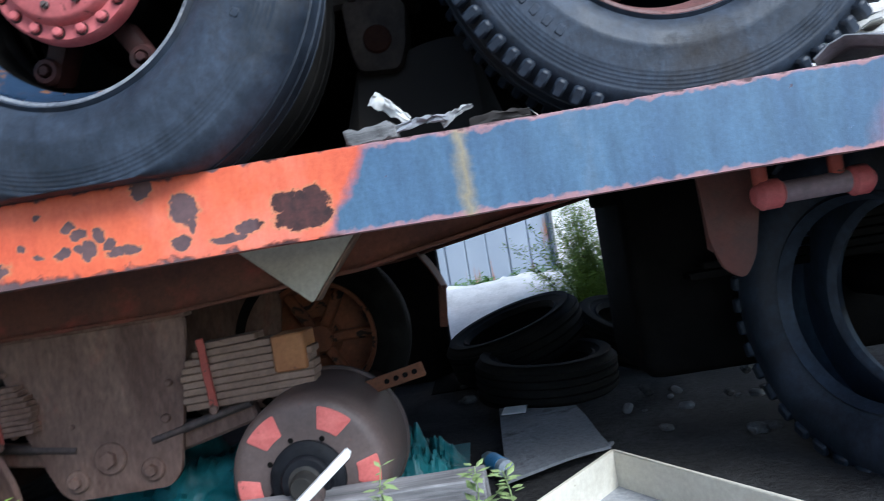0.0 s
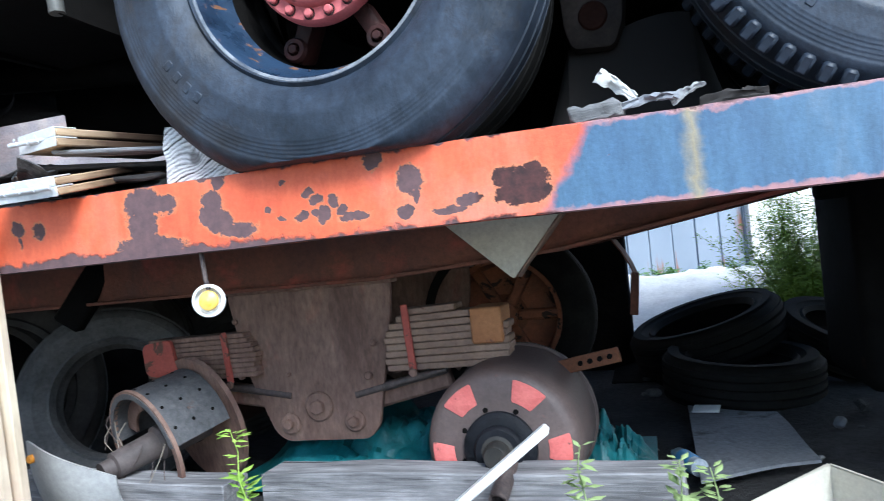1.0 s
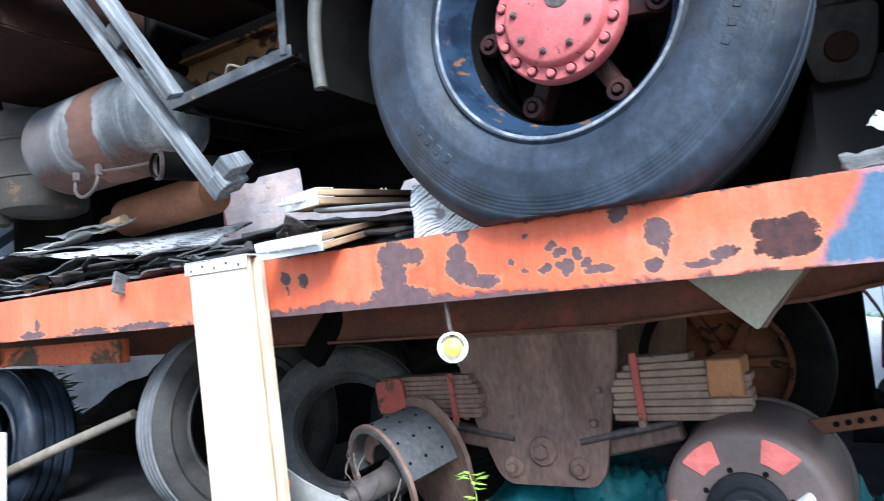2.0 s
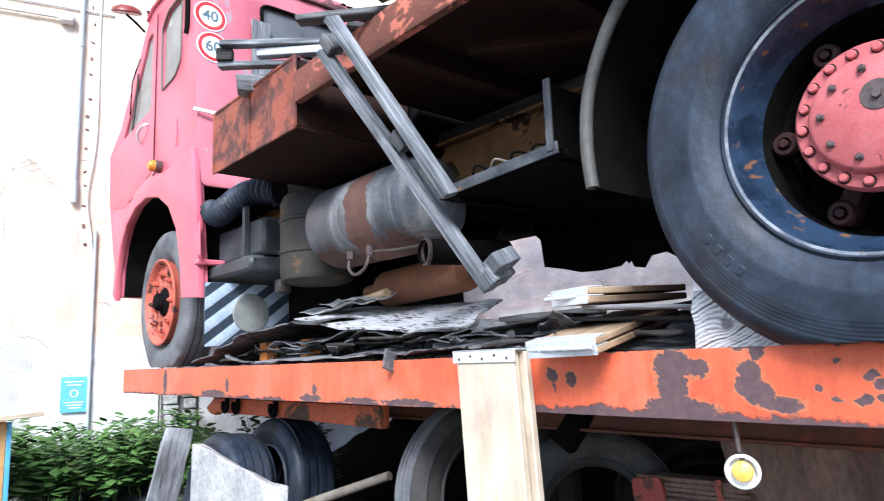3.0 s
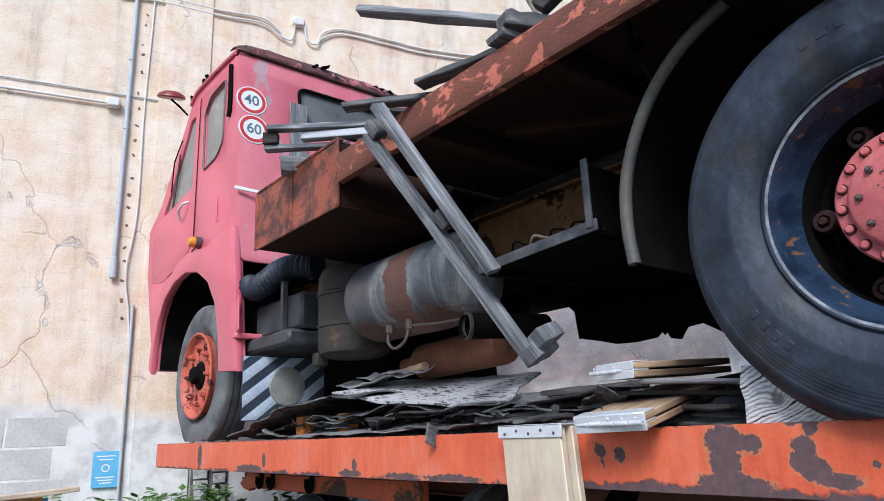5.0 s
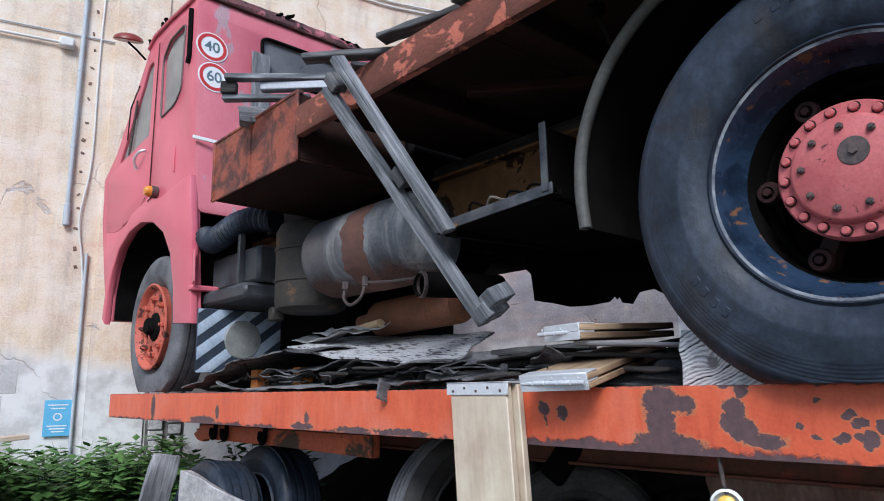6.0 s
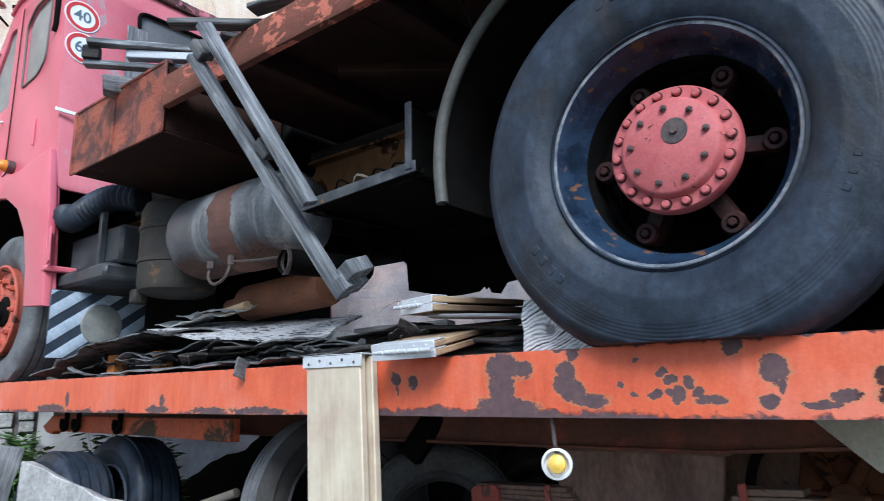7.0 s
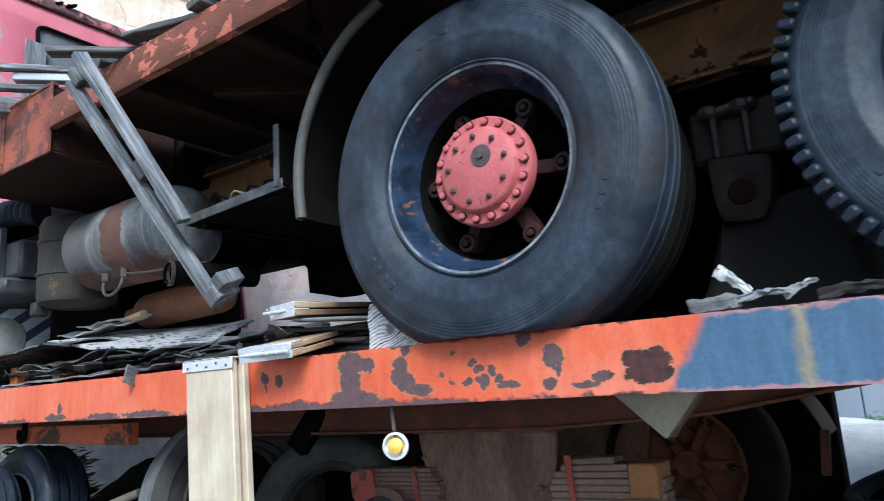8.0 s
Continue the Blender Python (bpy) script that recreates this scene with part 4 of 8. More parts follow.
def drive_wheel(cx, cz, y_face, lug, label, rim_paint, lip_paint):
    """A rear wheel of the truck: outer tyre with inner twin, blue demountable rim, red cast hub with clamps."""
    R, w, rim = 0.545, 0.265, 0.305
    root = thing("truck_rear_wheel", (cx, y_face + 0.14, cz - 0.475), label, "wheel", "rear wheels of the truck")
    down = (0, -1, 0)
    # inner twin takes the shaded rubber, darker than the outer tyre
    for name, y, rad, rubber in (("outer_tyre", y_face + 0.074, R, RUBBER), ("inner_tyre", y_face + 0.43, R - 0.055, RUBBER_SHADED)):
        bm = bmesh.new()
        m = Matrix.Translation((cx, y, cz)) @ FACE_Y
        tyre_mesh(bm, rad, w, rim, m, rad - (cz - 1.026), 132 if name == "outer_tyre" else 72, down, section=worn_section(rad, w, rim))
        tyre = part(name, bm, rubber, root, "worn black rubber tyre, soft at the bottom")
        if name == "outer_tyre":
            raised_marks(tyre, m, w)
            if lug:
                tread_blocks(tyre, R, w, m, 76, down)
    m = Matrix.Translation((cx, y_face, cz)) @ FACE_Y       # +z of m is outwards
    bm = bmesh.new()
    lathe(bm, [(0.300, -0.05), (0.305, -0.004), (0.316, 0.006), (0.318, 0.016), (0.312, 0.021), (0.304, 0.020), (0.298, 0.010), (0.288, -0.03),
               (0.274, -0.055), (0.262, -0.075), (0.266, -0.08), (0.29, -0.06)], 96, m, True)
    rimob = part("rim", bm, rim_paint, root)
    bm = bmesh.new()
    lathe(bm, [(0.3175, 0.004), (0.3205, 0.012), (0.3175, 0.021), (0.310, 0.0245), (0.303, 0.0225), (0.305, 0.018), (0.313, 0.016)], 96, m, True)
    part("rim_lip", bm, lip_paint, rimob)
    # barrel split off the rim and blackened: the dish's shade as colour
    bm = bmesh.new()
    lathe(bm, [(0.264, -0.072), (0.258, -0.10), (0.252, -0.18), (0.252, -0.26), (0.262, -0.30), (0.30, -0.30), (0.30, -0.08)], 72, m, True)
    part("rim_barrel", bm, BLACK_IRON, rimob, "inner rim barrel, blackened for the shade in the dish")
    bm = bmesh.new()
    lathe(bm, [(0.12, -0.36), (0.27, -0.36), (0.27, -0.38), (0.12, -0.38)], 48, m, True)
    part("brake_plate", bm, BLACK_IRON, root, "black brake backing")
    bm = bmesh.new()
    lathe(bm, [(0.246, -0.17), (0.252, -0.165), (0.252, -0.195), (0.240, -0.195)], 64, m, True)
    part("clamp_ring", bm, BLACK_IRON, rimob)
    hub_z = -0.010
    bm = bmesh.new()
    lathe(bm, [(1e-4, hub_z + 0.012), (0.118, hub_z + 0.012), (0.126, hub_z + 0.006), (0.132, hub_z - 0.012), (0.160, hub_z - 0.014), (0.165, hub_z - 0.02),
               (0.166, hub_z - 0.05), (0.150, hub_z - 0.058), (1e-4, hub_z - 0.058)], 64, m)
    hub = part("hub", bm, HUB_RED, root, "flat red hub cover")
    bm = bmesh.new()
    lathe(bm, [(1e-4, hub_z - 0.06), (0.148, hub_z - 0.06), (0.120, hub_z - 0.20), (0.14, hub_z - 0.33), (1e-4, hub_z - 0.33)], 48, m)
    part("hub_barrel", bm, BLACK_IRON, hub, "greasy black hub barrel")
    for k in range(18):
        a = 2 * math.pi * k / 18
        bm = bmesh.new()
        c = Vector((0.146 * math.cos(a), 0.146 * math.sin(a), hub_z - 0.014))
        drum(bm, m @ c, m @ (c + Vector((0, 0, 0.013))), 0.0105, 12, 0.003)
        part("rim_bolt", bm, HUB_RED, hub)
        # dark disc round each bolt stands for the shadow at its foot
        bm = bmesh.new()
        drum(bm, m @ c, m @ (c + Vector((0, 0, 0.0025))), 0.0145, 12, 0.001)
        part("bolt_seat", bm, CLAMP, hub)
    for k in range(9):
        a = 2 * math.pi * (k + 0.3) / 9
        bm = bmesh.new()
        c = Vector((0.098 * math.cos(a), 0.098 * math.sin(a), hub_z + 0.011))
        drum(bm, m @ c, m @ (c + Vector((0, 0, 0.009))), 0.0095, 6, 0.002)
        drum(bm, m @ c, m @ (c + Vector((0, 0, 0.014))), 0.005, 8, 0.001)
        part("bolt", bm, NUT_STEEL, hub)
    bm = bmesh.new()
    c = Vector((0.018, 0.034, hub_z + 0.011))
    drum(bm, m @ c, m @ (c + Vector((0, 0, 0.003))), 0.034, 24, 0.001)
    drum(bm, m @ c, m @ (c + Vector((0, 0, 0.010))), 0.010, 6, 0.001)
    part("grease_plug", bm, NUT_STEEL, hub, "greasy grey centre plug")
    for k in range(6):
        a = 2 * math.pi * (k - 0.03) / 6
        bm = bmesh.new()
        q = m @ pose(0, 0, 0, 0, 0, math.degrees(a))
        obox(bm, q @ pose(0.180, 0, -0.15, 0, 14, 0), 0.13, 0.045, 0.07, 0.012, 2)
        lathe(bm, [(0.013, -0.01), (0.027, -0.01), (0.032, 0.0), (0.027, 0.012), (0.017, 0.012), (0.013, 0.0)], 14, q @ pose(0.222, 0, -0.115), True)
        drum(bm, q @ Vector((0.222, 0, -0.13)), q @ Vector((0.222, 0, -0.095)), 0.012, 6, 0.002)
        part("spoke_clamp", bm, CLAMP, root, "dark rusted spoke with a clamp lug")
    return root


def plain_tyre(at, axis, R, w, rim, label, material, group, name="loose_tyre", lug=False, flat=0.0, tread=None):
    """A loose tyre: carcass, bead rings and tread ribs."""
    m = Vector((0, 0, 1)).rotation_difference(Vector(axis).normalized()).to_matrix().to_4x4()
    m.translation = at
    down = tuple((m.to_3x3().inverted() @ Vector((0, 0, -1)))) if flat else None
    root = thing(name, at, label, "tyre", group)
    bm = bmesh.new()
    tyre_mesh(bm, R, w, rim, m, flat, 72, down)
    body = part("carcass", bm, material, root)
    h = w / 2
    for s in (-1, 1):
        bm = bmesh.new()
        tyre_mesh(bm, R, w, rim, m, flat, 72, down, section=[(rim - 0.004, s * h * 0.60), (rim + 0.014, s * h * 0.86), (rim + 0.024, s * h * 0.80), (rim + 0.012, s * h * 0.50)])
        part("bead", bm, material, root)
    for c in (-0.54, -0.19, 0.19, 0.54):
        bm = bmesh.new()
        tyre_mesh(bm, R, w, rim, m, flat, 72, down, section=[(R - 0.012, h * (c - 0.13)), (R + 0.008, h * (c - 0.11)), (R + 0.008, h * (c + 0.11)), (R - 0.012, h * (c + 0.13))])
        part("tread_rib", bm, tread or material, root)
    if lug:
        tread_blocks(body, R, w, m, 40, (0, 0, 0))
    return root


# ---- setting: ground, walls, fence ----
def ground_sheet():
    bm = bmesh.new()
    xs = sorted(set([-400, -120, -40, -16] + [round(-9 + 0.22 * i, 3) for i in range(82)] + [16, 40, 120, 400]))
    ys = sorted(set([-400, -120, -40, -12, -6] + [round(-3 + 0.22 * i, 3) for i in range(46)] + [9, 14, 40, 120, 400]))
    vs = [[bm.verts.new((x, y, 0.025 * nz(x, y, 0, 1.1) + 0.012 * nz(x, y, 5, 4.0))) for y in ys] for x in xs]
    for i in range(len(xs) - 1):
        for j in range(len(ys) - 1):
            bm.faces.new((vs[i][j], vs[i + 1][j], vs[i + 1][j + 1], vs[i][j + 1]))
    return solo("ground", bm, YARD, "dusty grey yard ground, painted darker as shade under the trailer", "ground", kind="structure")


ground_sheet()

WALL = Matrix.Translation((-6.6, -0.3, 0)) @ pose(0, 0, 0, 0, 0, -14) @ Matrix.Translation((6.6, 0.3, 0))
bm = bmesh.new()
box(bm, -7.0, -6.6, -9.0, 9.0, -0.3, 9.5, 0.0)
wall_w = solo("wall_west", bm, PLASTER, "tall cream plaster wall, stained and cracked", "wall", kind="structure")
wall_w.matrix_basis = WALL
bm = bmesh.new()
box(bm, -6.6, -6.575, 0.15, 0.66, -0.1, 9.4, 0.006)
part("pilaster", bm, PLASTER, wall_w, "flat plaster pilaster")
# worn niche with exposed masonry and rusty bars beside the pilaster
bm = bmesh.new()
box(bm, -6.6, -6.592, 0.68, 1.03, -0.1, 1.7, 0.002)
part("bare_masonry", bm, surf("crumbled_mortar", (0.06, 0.055, 0.05), (0.22, 0.21, 0.20), 9, (0.9, 0.98), fine=50, relief=0.8, dist=0.02), wall_w, "dark mortar bed behind the blocks")
rnd = random.Random(9)
BLOCK = surf("rough_wall_block", (0.26, 0.25, 0.24), (0.62, 0.61, 0.60), 16, (0.85, 0.95), fine=60, relief=0.8, dist=0.01, speck=0.6)
for y in (0.70, 0.87):
    z = -0.02
    while z < 1.62:
        h = rnd.uniform(0.07, 0.13)
        bm = bmesh.new()
        box(bm, -6.592, -6.560 + rnd.uniform(-0.012, 0.012), y + rnd.uniform(0, 0.02), y + 0.125 + rnd.uniform(0, 0.02), z, z + h, 0.008)
        part("masonry_block", bm, BLOCK, wall_w, "rough pale masonry block")
        z += h + rnd.uniform(0.006, 0.018)

bm = bmesh.new()
box(bm, -5.75, -2.28, 3.4, 3.65, -0.3, 2.5, 0.0)
solo("wall_north", bm, FAR_PLASTER, "grey-lilac plaster wall with peeled patches", "wall", kind="structure")

# low wall coloured near black to stand for the shade behind the trailer
bm = bmesh.new()
box(bm, -5.2, 0.57, 2.72, 2.95, -0.3, 0.97, 0.01)
solo("wall_low", bm, SHADE_EARTH, "low rough wall behind the trailer, shade in its dark colour", "wall", kind="structure")
bm = bmesh.new()
n = 640
def corr(u, v):
    x = -4.4 + 6.08 * u
    seam = (x / 0.235) % 1.0
    return (x, 6.2 + (0.020 if seam < 0.06 else 0.004 * math.sin(x * 9)), 0.0 + 3.2 * v)
sheet(bm, n, 2, corr, 0.004)
for x in (-4.2, -2.6, -0.8, 0.62, 1.28):
    box(bm, x - 0.03, x + 0.03, 6.24, 6.30, -0.1, 3.3, 0.004)
solo("fence", bm, FENCE, "pale blue-white metal boards with rust runs", "fence", kind="structure")
bm = bmesh.new()
box(bm, 1.70, 10.0, 6.10, 6.45, -0.3, 3.2, 0.01)
solo("wall_yard", bm, PLASTER_LOW, "rough whitewashed yard wall beside the metal fence", "wall", kind="structure")


# ---- flatbed trailer ----
trailer = thing("flatbed_trailer", (-1.0, 1.1, 0.0), "rusty flatbed trailer with an orange and blue edge beam, wheels off", "trailer")
bm = bmesh.new()
outline = [(0.0, 0.848), (0.075, 0.848), (0.075, 0.856), (0.010, 0.860), (0.010, 1.013), (0.085, 1.015), (0.085, 1.025), (0.0, 1.025)]
XS = [-5.27 + 0.08 * i for i in range(112)]
prev = None
for x in XS:
    ring = []
    for y, z in outline:
        wob = 0.0025 * nz(x, 0, z, 3.0)
        ring.append(bm.verts.new((x, y + wob, z + 0.003 * nz(x, 4, 0, 1.3) + (0.002 * nz(x, 9, 0, 14) if z > 1.02 or z < 0.85 else 0))))
    if prev:
        for i in range(len(ring)):
            bm.faces.new((prev[i], prev[(i + 1) % len(ring)], ring[(i + 1) % len(ring)], ring[i]))
    else:
        bm.faces.new(ring)
    prev = ring
bm.faces.new(prev)
edge_beam = part("edge_beam", bm, BEAM, trailer, "flaking orange and blue channel beam", 50)
bm = bmesh.new()
box(bm, -5.28, -5.262, 0.0, 0.6, 0.86, 1.02, 0.004)
part("end_plate", bm, ORANGE_DULL, trailer)
for i in range(22):
    bm = bmesh.new()
    y0 = 0.09 + i * 0.108
    box(bm, -5.25, 3.6, y0, y0 + 0.102, 0.985, 1.012 + random.uniform(-0.004, 0.002), 0.003)
    part("deck_board", bm, WOOD_DARK, trailer)
for y in (0.58, 1.72):
    bm = bmesh.new()
    pts = [(-4.9, 0.74), (-2.25, 0.728), (-0.10, 0.730), (0.47, 0.768), (1.45, 0.930), (3.6, 0.955), (3.6, 0.985), (-4.9, 0.985)]
    plate(bm, pts, [], 0.012, Matrix.Translation((0, y, 0)) @ XZ, 0.002)
    rail = part("chassis_rail", bm, RAIL_RUST, trailer, "dark red-brown tapering chassis rail")
    for (xa, za), (xb, zb) in zip(pts[:5], pts[1:6]):
        bm = bmesh.new()
        stick(bm, (xa, y + 0.03, za), (xb, y + 0.03, zb), 0.12, 0.012, 0.002)
        part("flange", bm, RAIL_RUST, rail)
for i in range(9):
    x = -4.6 + i * 0.95
    bm = bmesh.new()
    box(bm, x, x + 0.06, 0.03, 2.3, 0.90, 0.984, 0.004)
    part("cross_member", bm, RUST_DARK, trailer)
# orange front sub-frame
bm = bmesh.new()
plate(bm, [(-4.10, 0.722), (-4.15, 0.75), (-4.03, 0.812), (-2.12, 0.812), (-2.12, 0.722), (-3.0, 0.732), (-3.98, 0.732), (-4.02, 0.712)], [], 0.05, Matrix.Translation((0, 0.25, 0)) @ XZ, 0.006)
part("front_subframe", bm, surf("worn_subframe_paint", (0.42, 0.075, 0.03), (0.58, 0.13, 0.05), 4, (0.55, 0.8), fine=60, relief=0.3, speck=0.4, patch=((0.075, 0.05, 0.032), 0.56, 1.6, 0.9)), trailer, "dull orange front subframe")
for x in (-3.76, -3.60, -3.1):
    bm = bmesh.new()
    tube(bm, [(x, 0.20, 0.86), (x, 0.20, 0.77), (x - 0.03, 0.20, 0.74), (x - 0.06, 0.20, 0.765), (x - 0.055, 0.20, 0.80)], 0.015, 8, smooth_steps=3)
    part("rope_hook", bm, BLACK_IRON, trailer)


def hanger(x, y):
    bm = bmesh.new()
    poly = rounded([(x - 0.318, 0.718), (x + 0.295, 0.718), (x + 0.284, 0.60), (x + 0.212, 0.245), (x + 0.175, 0.207), (x - 0.132, 0.203), (x - 0.172, 0.235), (x - 0.255, 0.43)], 0.025, 4)
    plate(bm, poly, [], 0.022, Matrix.Translation((0, y, 0)) @ XZ, 0.003)
    box(bm, x - 0.33, x + 0.31, y - 0.03, y + 0.03, 0.712, 0.731, 0.004)
    p = part("spring_hanger", bm, RUST_BROWN, trailer, "brown rusted hanger plate with bolts")
    for dx, dz, r in ((0.005, 0.318, 0.050), (-0.109, 0.262, 0.036), (0.132, 0.267, 0.036), (-0.283, 0.43, 0.012), (0.195, 0.414, 0.015), (0.222, 0.52, 0.012), (-0.29, 0.62, 0.010), (-0.10, 0.43, 0.008)):
        b = bmesh.new()
        c = (x + dx, y - 0.008, dz)
        drum(b, c, (c[0], y - 0.026, c[2]), r, 24 if r > 0.02 else 8, 0.005)
        if r > 0.02:
            drum(b, c, (c[0], y - 0.042, c[2]), r * 0.52, 6, 0.003)
        part("bolt", b, RUST_BROWN, p)
    return p


hanger(-0.40, 0.655)
hanger(-0.40, 1.68)


def leaf_spring(x0, x1, z0, z1, y, count, mat, name_label, steps):
    """A stack of leaves with unevenly cut ends."""
    rnd = random.Random(int(x0 * 100))
    spring = None
    h = (z1 - z0) / count
    for i in range(count):
        z = z0 + h * (i + 0.5)
        k = max(0.0, (i - count + 4) / 3.0)
        b = bmesh.new()
        stick(b, (x0 + steps * k * 0.4 + rnd.uniform(-0.006, 0.006), y + rnd.uniform(-0.004, 0.004), z), (x1 - steps * k + rnd.uniform(-0.008, 0.008), y, z + 0.008), 0.09, h * 0.94, 0.003)
        if spring is None:
            spring = part("leaf_spring", b, mat, trailer, name_label)
        else:
            part("leaf", b, mat, spring)
    return spring


sp1 = leaf_spring(-1.04, -0.60, 0.426, 0.578, 0.645, 9, RUST_BROWN, "brown stacked leaf spring", 0.03)
sp2 = leaf_spring(-0.12, 0.28, 0.428, 0.625, 0.645, 9, SPRING_TAN, "dusty tan stacked leaf spring", 0.16)
bm = bmesh.new()
plate(bm, rounded([(-1.038, 0.562), (-0.925, 0.577), (-0.900, 0.442), (-1.030, 0.460)], 0.02, 3), [], 0.02, Matrix.Translation((0, 0.588, 0)) @ XZ, 0.004)
part("spring_clip", bm, CLIP_RED, sp1, "faded red trapezoid spring clip")
for sp, xa, xb, za, zb in ((sp1, -0.712, -0.698, 0.592, 0.415), (sp2, -0.044, -0.030, 0.640, 0.430)):
    bm = bmesh.new()
    stick(bm, (xa, 0.592, za), (xb, 0.592, zb), 0.010, 0.024, 0.003, (1, 0, 0), 0.001)
    part("spring_clip", bm, CLIP_RED, sp, "thin dull red spring strap")
    bm = bmesh.new()
    drum(bm, (xb, 0.592, zb - 0.004), (xb, 0.578, zb - 0.004), 0.014, 8, 0.003)
    part("clip_bolt", bm, RUST_BROWN, sp)
bm = bmesh.new()
box(bm, 0.170, 0.268, 0.580, 0.72, 0.505, 0.615, 0.006)
part("spring_pad", bm, surf("ochre_rust", (0.30, 0.12, 0.045), (0.42, 0.20, 0.085), 8, (0.7, 0.9), fine=80, relief=0.4, patch=((0.18, 0.08, 0.05), 0.6, 10, 0.9)), sp2, "ochre rusty spring pad")
for a, b in (((-0.92, 0.70, 0.385), (-0.50, 0.70, 0.325)), ((-0.26, 0.70, 0.315), (0.06, 0.70, 0.392))):
    bm = bmesh.new()
    stick(bm, a, b, 0.05, 0.07, 0.01)
    arm = part("torque_arm", bm, RUST_BROWN, trailer, "dusty torque arm")
    bm = bmesh.new()
    tube(bm, [(a[0], 0.652, a[2] + 0.035), (b[0], 0.652, b[2] + 0.03)], 0.014, 10)
    part("arm_rod", bm, NUT_STEEL, arm)

# axle with bare brake drum
bm = bmesh.new()
m = Matrix.Translation((0.268, 0.42, 0.236)) @ FACE_Y
lathe(bm, [(0.082, 0.0), (0.185, 0.0), (0.205, -0.008), (0.217, -0.025), (0.222, -0.05), (0.232, -0.34), (0.240, -0.345), (0.240, -0.365), (0.222, -0.36), (0.208, -0.03), (0.082, -0.02)], 72, m, True)
drumob = part("brake_drum", bm, DRUM_STEEL, trailer, "bare brown brake drum with faded red patches")
for k, (a, l) in enumerate(((127, 30), (60, 30), (-1, 26), (188, 28))):
    bm = bmesh.new()
    pts = [(0.135 * math.cos(radians(a + l * (s / 6 - 0.5) * 0.8)), 0.135 * math.sin(radians(a + l * (s / 6 - 0.5) * 0.8))) for s in range(7)]
    pts += [(0.196 * math.cos(radians(a + l * (0.5 - s / 6))), 0.196 * math.sin(radians(a + l * (0.5 - s / 6)))) for s in range(7)]
    plate(bm, rounded(pts, 0.03, 4), [], 0.003, m @ pose(0, 0, 0.001), 0.0005)
    part("paint_patch", bm, PATCH_PINK, drumob)
for k in range(8):
    a = 2 * math.pi * (k + 0.4) / 8
    bm = bmesh.new()
    c = Vector((0.112 * math.cos(a), 0.112 * math.sin(a), -0.002))
    drum(bm, m @ c, m @ (c + Vector((0, 0, 0.004))), 0.008, 8, 0.001)
    part("bolt_hole", bm, BLACK_IRON, drumob)
bm = bmesh.new()
lathe(bm, [(1e-4, 0.045), (0.062, 0.042), (0.068, 0.036), (0.070, 0.022), (0.096, 0.018), (0.103, 0.012), (0.105, -0.02), (1e-4, -0.02)], 48, m)
axle_hub = part("axle_hub", bm, GREASE, drumob, "greasy black axle hub")
bm = bmesh.new()
lathe(bm, [(1e-4, 0.088), (0.028, 0.088), (0.033, 0.080), (0.036, 0.046), (0.046, 0.043), (1e-4, 0.043)], 32, m)
part("axle_stub", bm, CANISTER, axle_hub, "grey worn axle stub")
bm = bmesh.new()
drum(bm, (0.268, 0.70, 0.236), (0.268, 2.1, 0.236), 0.055, 20)
part("axle", bm, RUST_DARK, trailer)
bm = bmesh.new()
stick(bm, (0.35, 0.72, 0.385), (0.597, 0.66, 0.441), 0.012, 0.045, 0.004)
arm = part("brake_arm", bm, PIPE_RUST, trailer, "rusty brake lever with holes")
for k in range(4):
    bm = bmesh.new()
    c = Vector((0.478 + 0.030 * k, 0.682 - 0.0075 * k, 0.415 + 0.007 * k))
    drum(bm, c, c + Vector((-0.002, -0.010, 0)), 0.008, 8, 0.001)
    part("hole", bm, BLACK_IRON, arm)

# second axle end with open brake shoes
m2 = Matrix.Translation((-0.885, 0.46, 0.262)) @ pose(0, 0, 0, 0, 0, -22) @ pose(0, 0, 0, 12, 0, 0) @ FACE_Y
bm = bmesh.new()
sec = []
for s in range(25):
    a = radians(8 + s * 170 / 24)
    sec.append([m2 @ Vector((r * math.cos(a), r * math.sin(a), h)) for r, h in ((0.178, 0.07), (0.196, 0.07), (0.196, -0.14), (0.178, -0.14))])
vs = [[bm.verts.new(c) for c in ring] for ring in sec]
for a, b in zip(vs, vs[1:]):
    for i in range(4):
        bm.faces.new((a[i], a[(i + 1) % 4], b[(i + 1) % 4], b[i]))
bm.faces.new(vs[0]); bm.faces.new(vs[-1])
shoe = part("brake_shoe", bm, surf("brake_lining", (0.045, 0.046, 0.052), (0.115, 0.112, 0.115), 9, (0.7, 0.9), fine=60, relief=0.5, speck=0.5, patch=((0.11, 0.06, 0.045), 0.60, 9, 0.9), edge=0.1), trailer, "curved grey brake shoe lining with rivets")
for s in range(7):
    for h in (0.035, -0.03, -0.10):
        a = radians(24 + s * 23)
        bm = bmesh.new()
        c = Vector((0.1955 * math.cos(a), 0.1955 * math.sin(a), h))
        drum(bm, m2 @ c, m2 @ (c * 1.0 + Vector((0.002 * math.cos(a), 0.002 * math.sin(a), 0))), 0.006, 8, 0.0008)
        part("rivet", bm, BLACK_IRON, shoe)
bm = bmesh.new()
for a0 in (12, 100):
    pts = [(0.165 * math.cos(radians(a0 + s * 8)), 0.165 * math.sin(radians(a0 + s * 8))) for s in range(9)] + [(0.12 * math.cos(radians(a0 + s * 8)), 0.12 * math.sin(radians(a0 + s * 8))) for s in range(8, -1, -1)]
    plate(bm, pts, [], 0.012, m2 @ pose(0, 0, 0.02), 0.002)
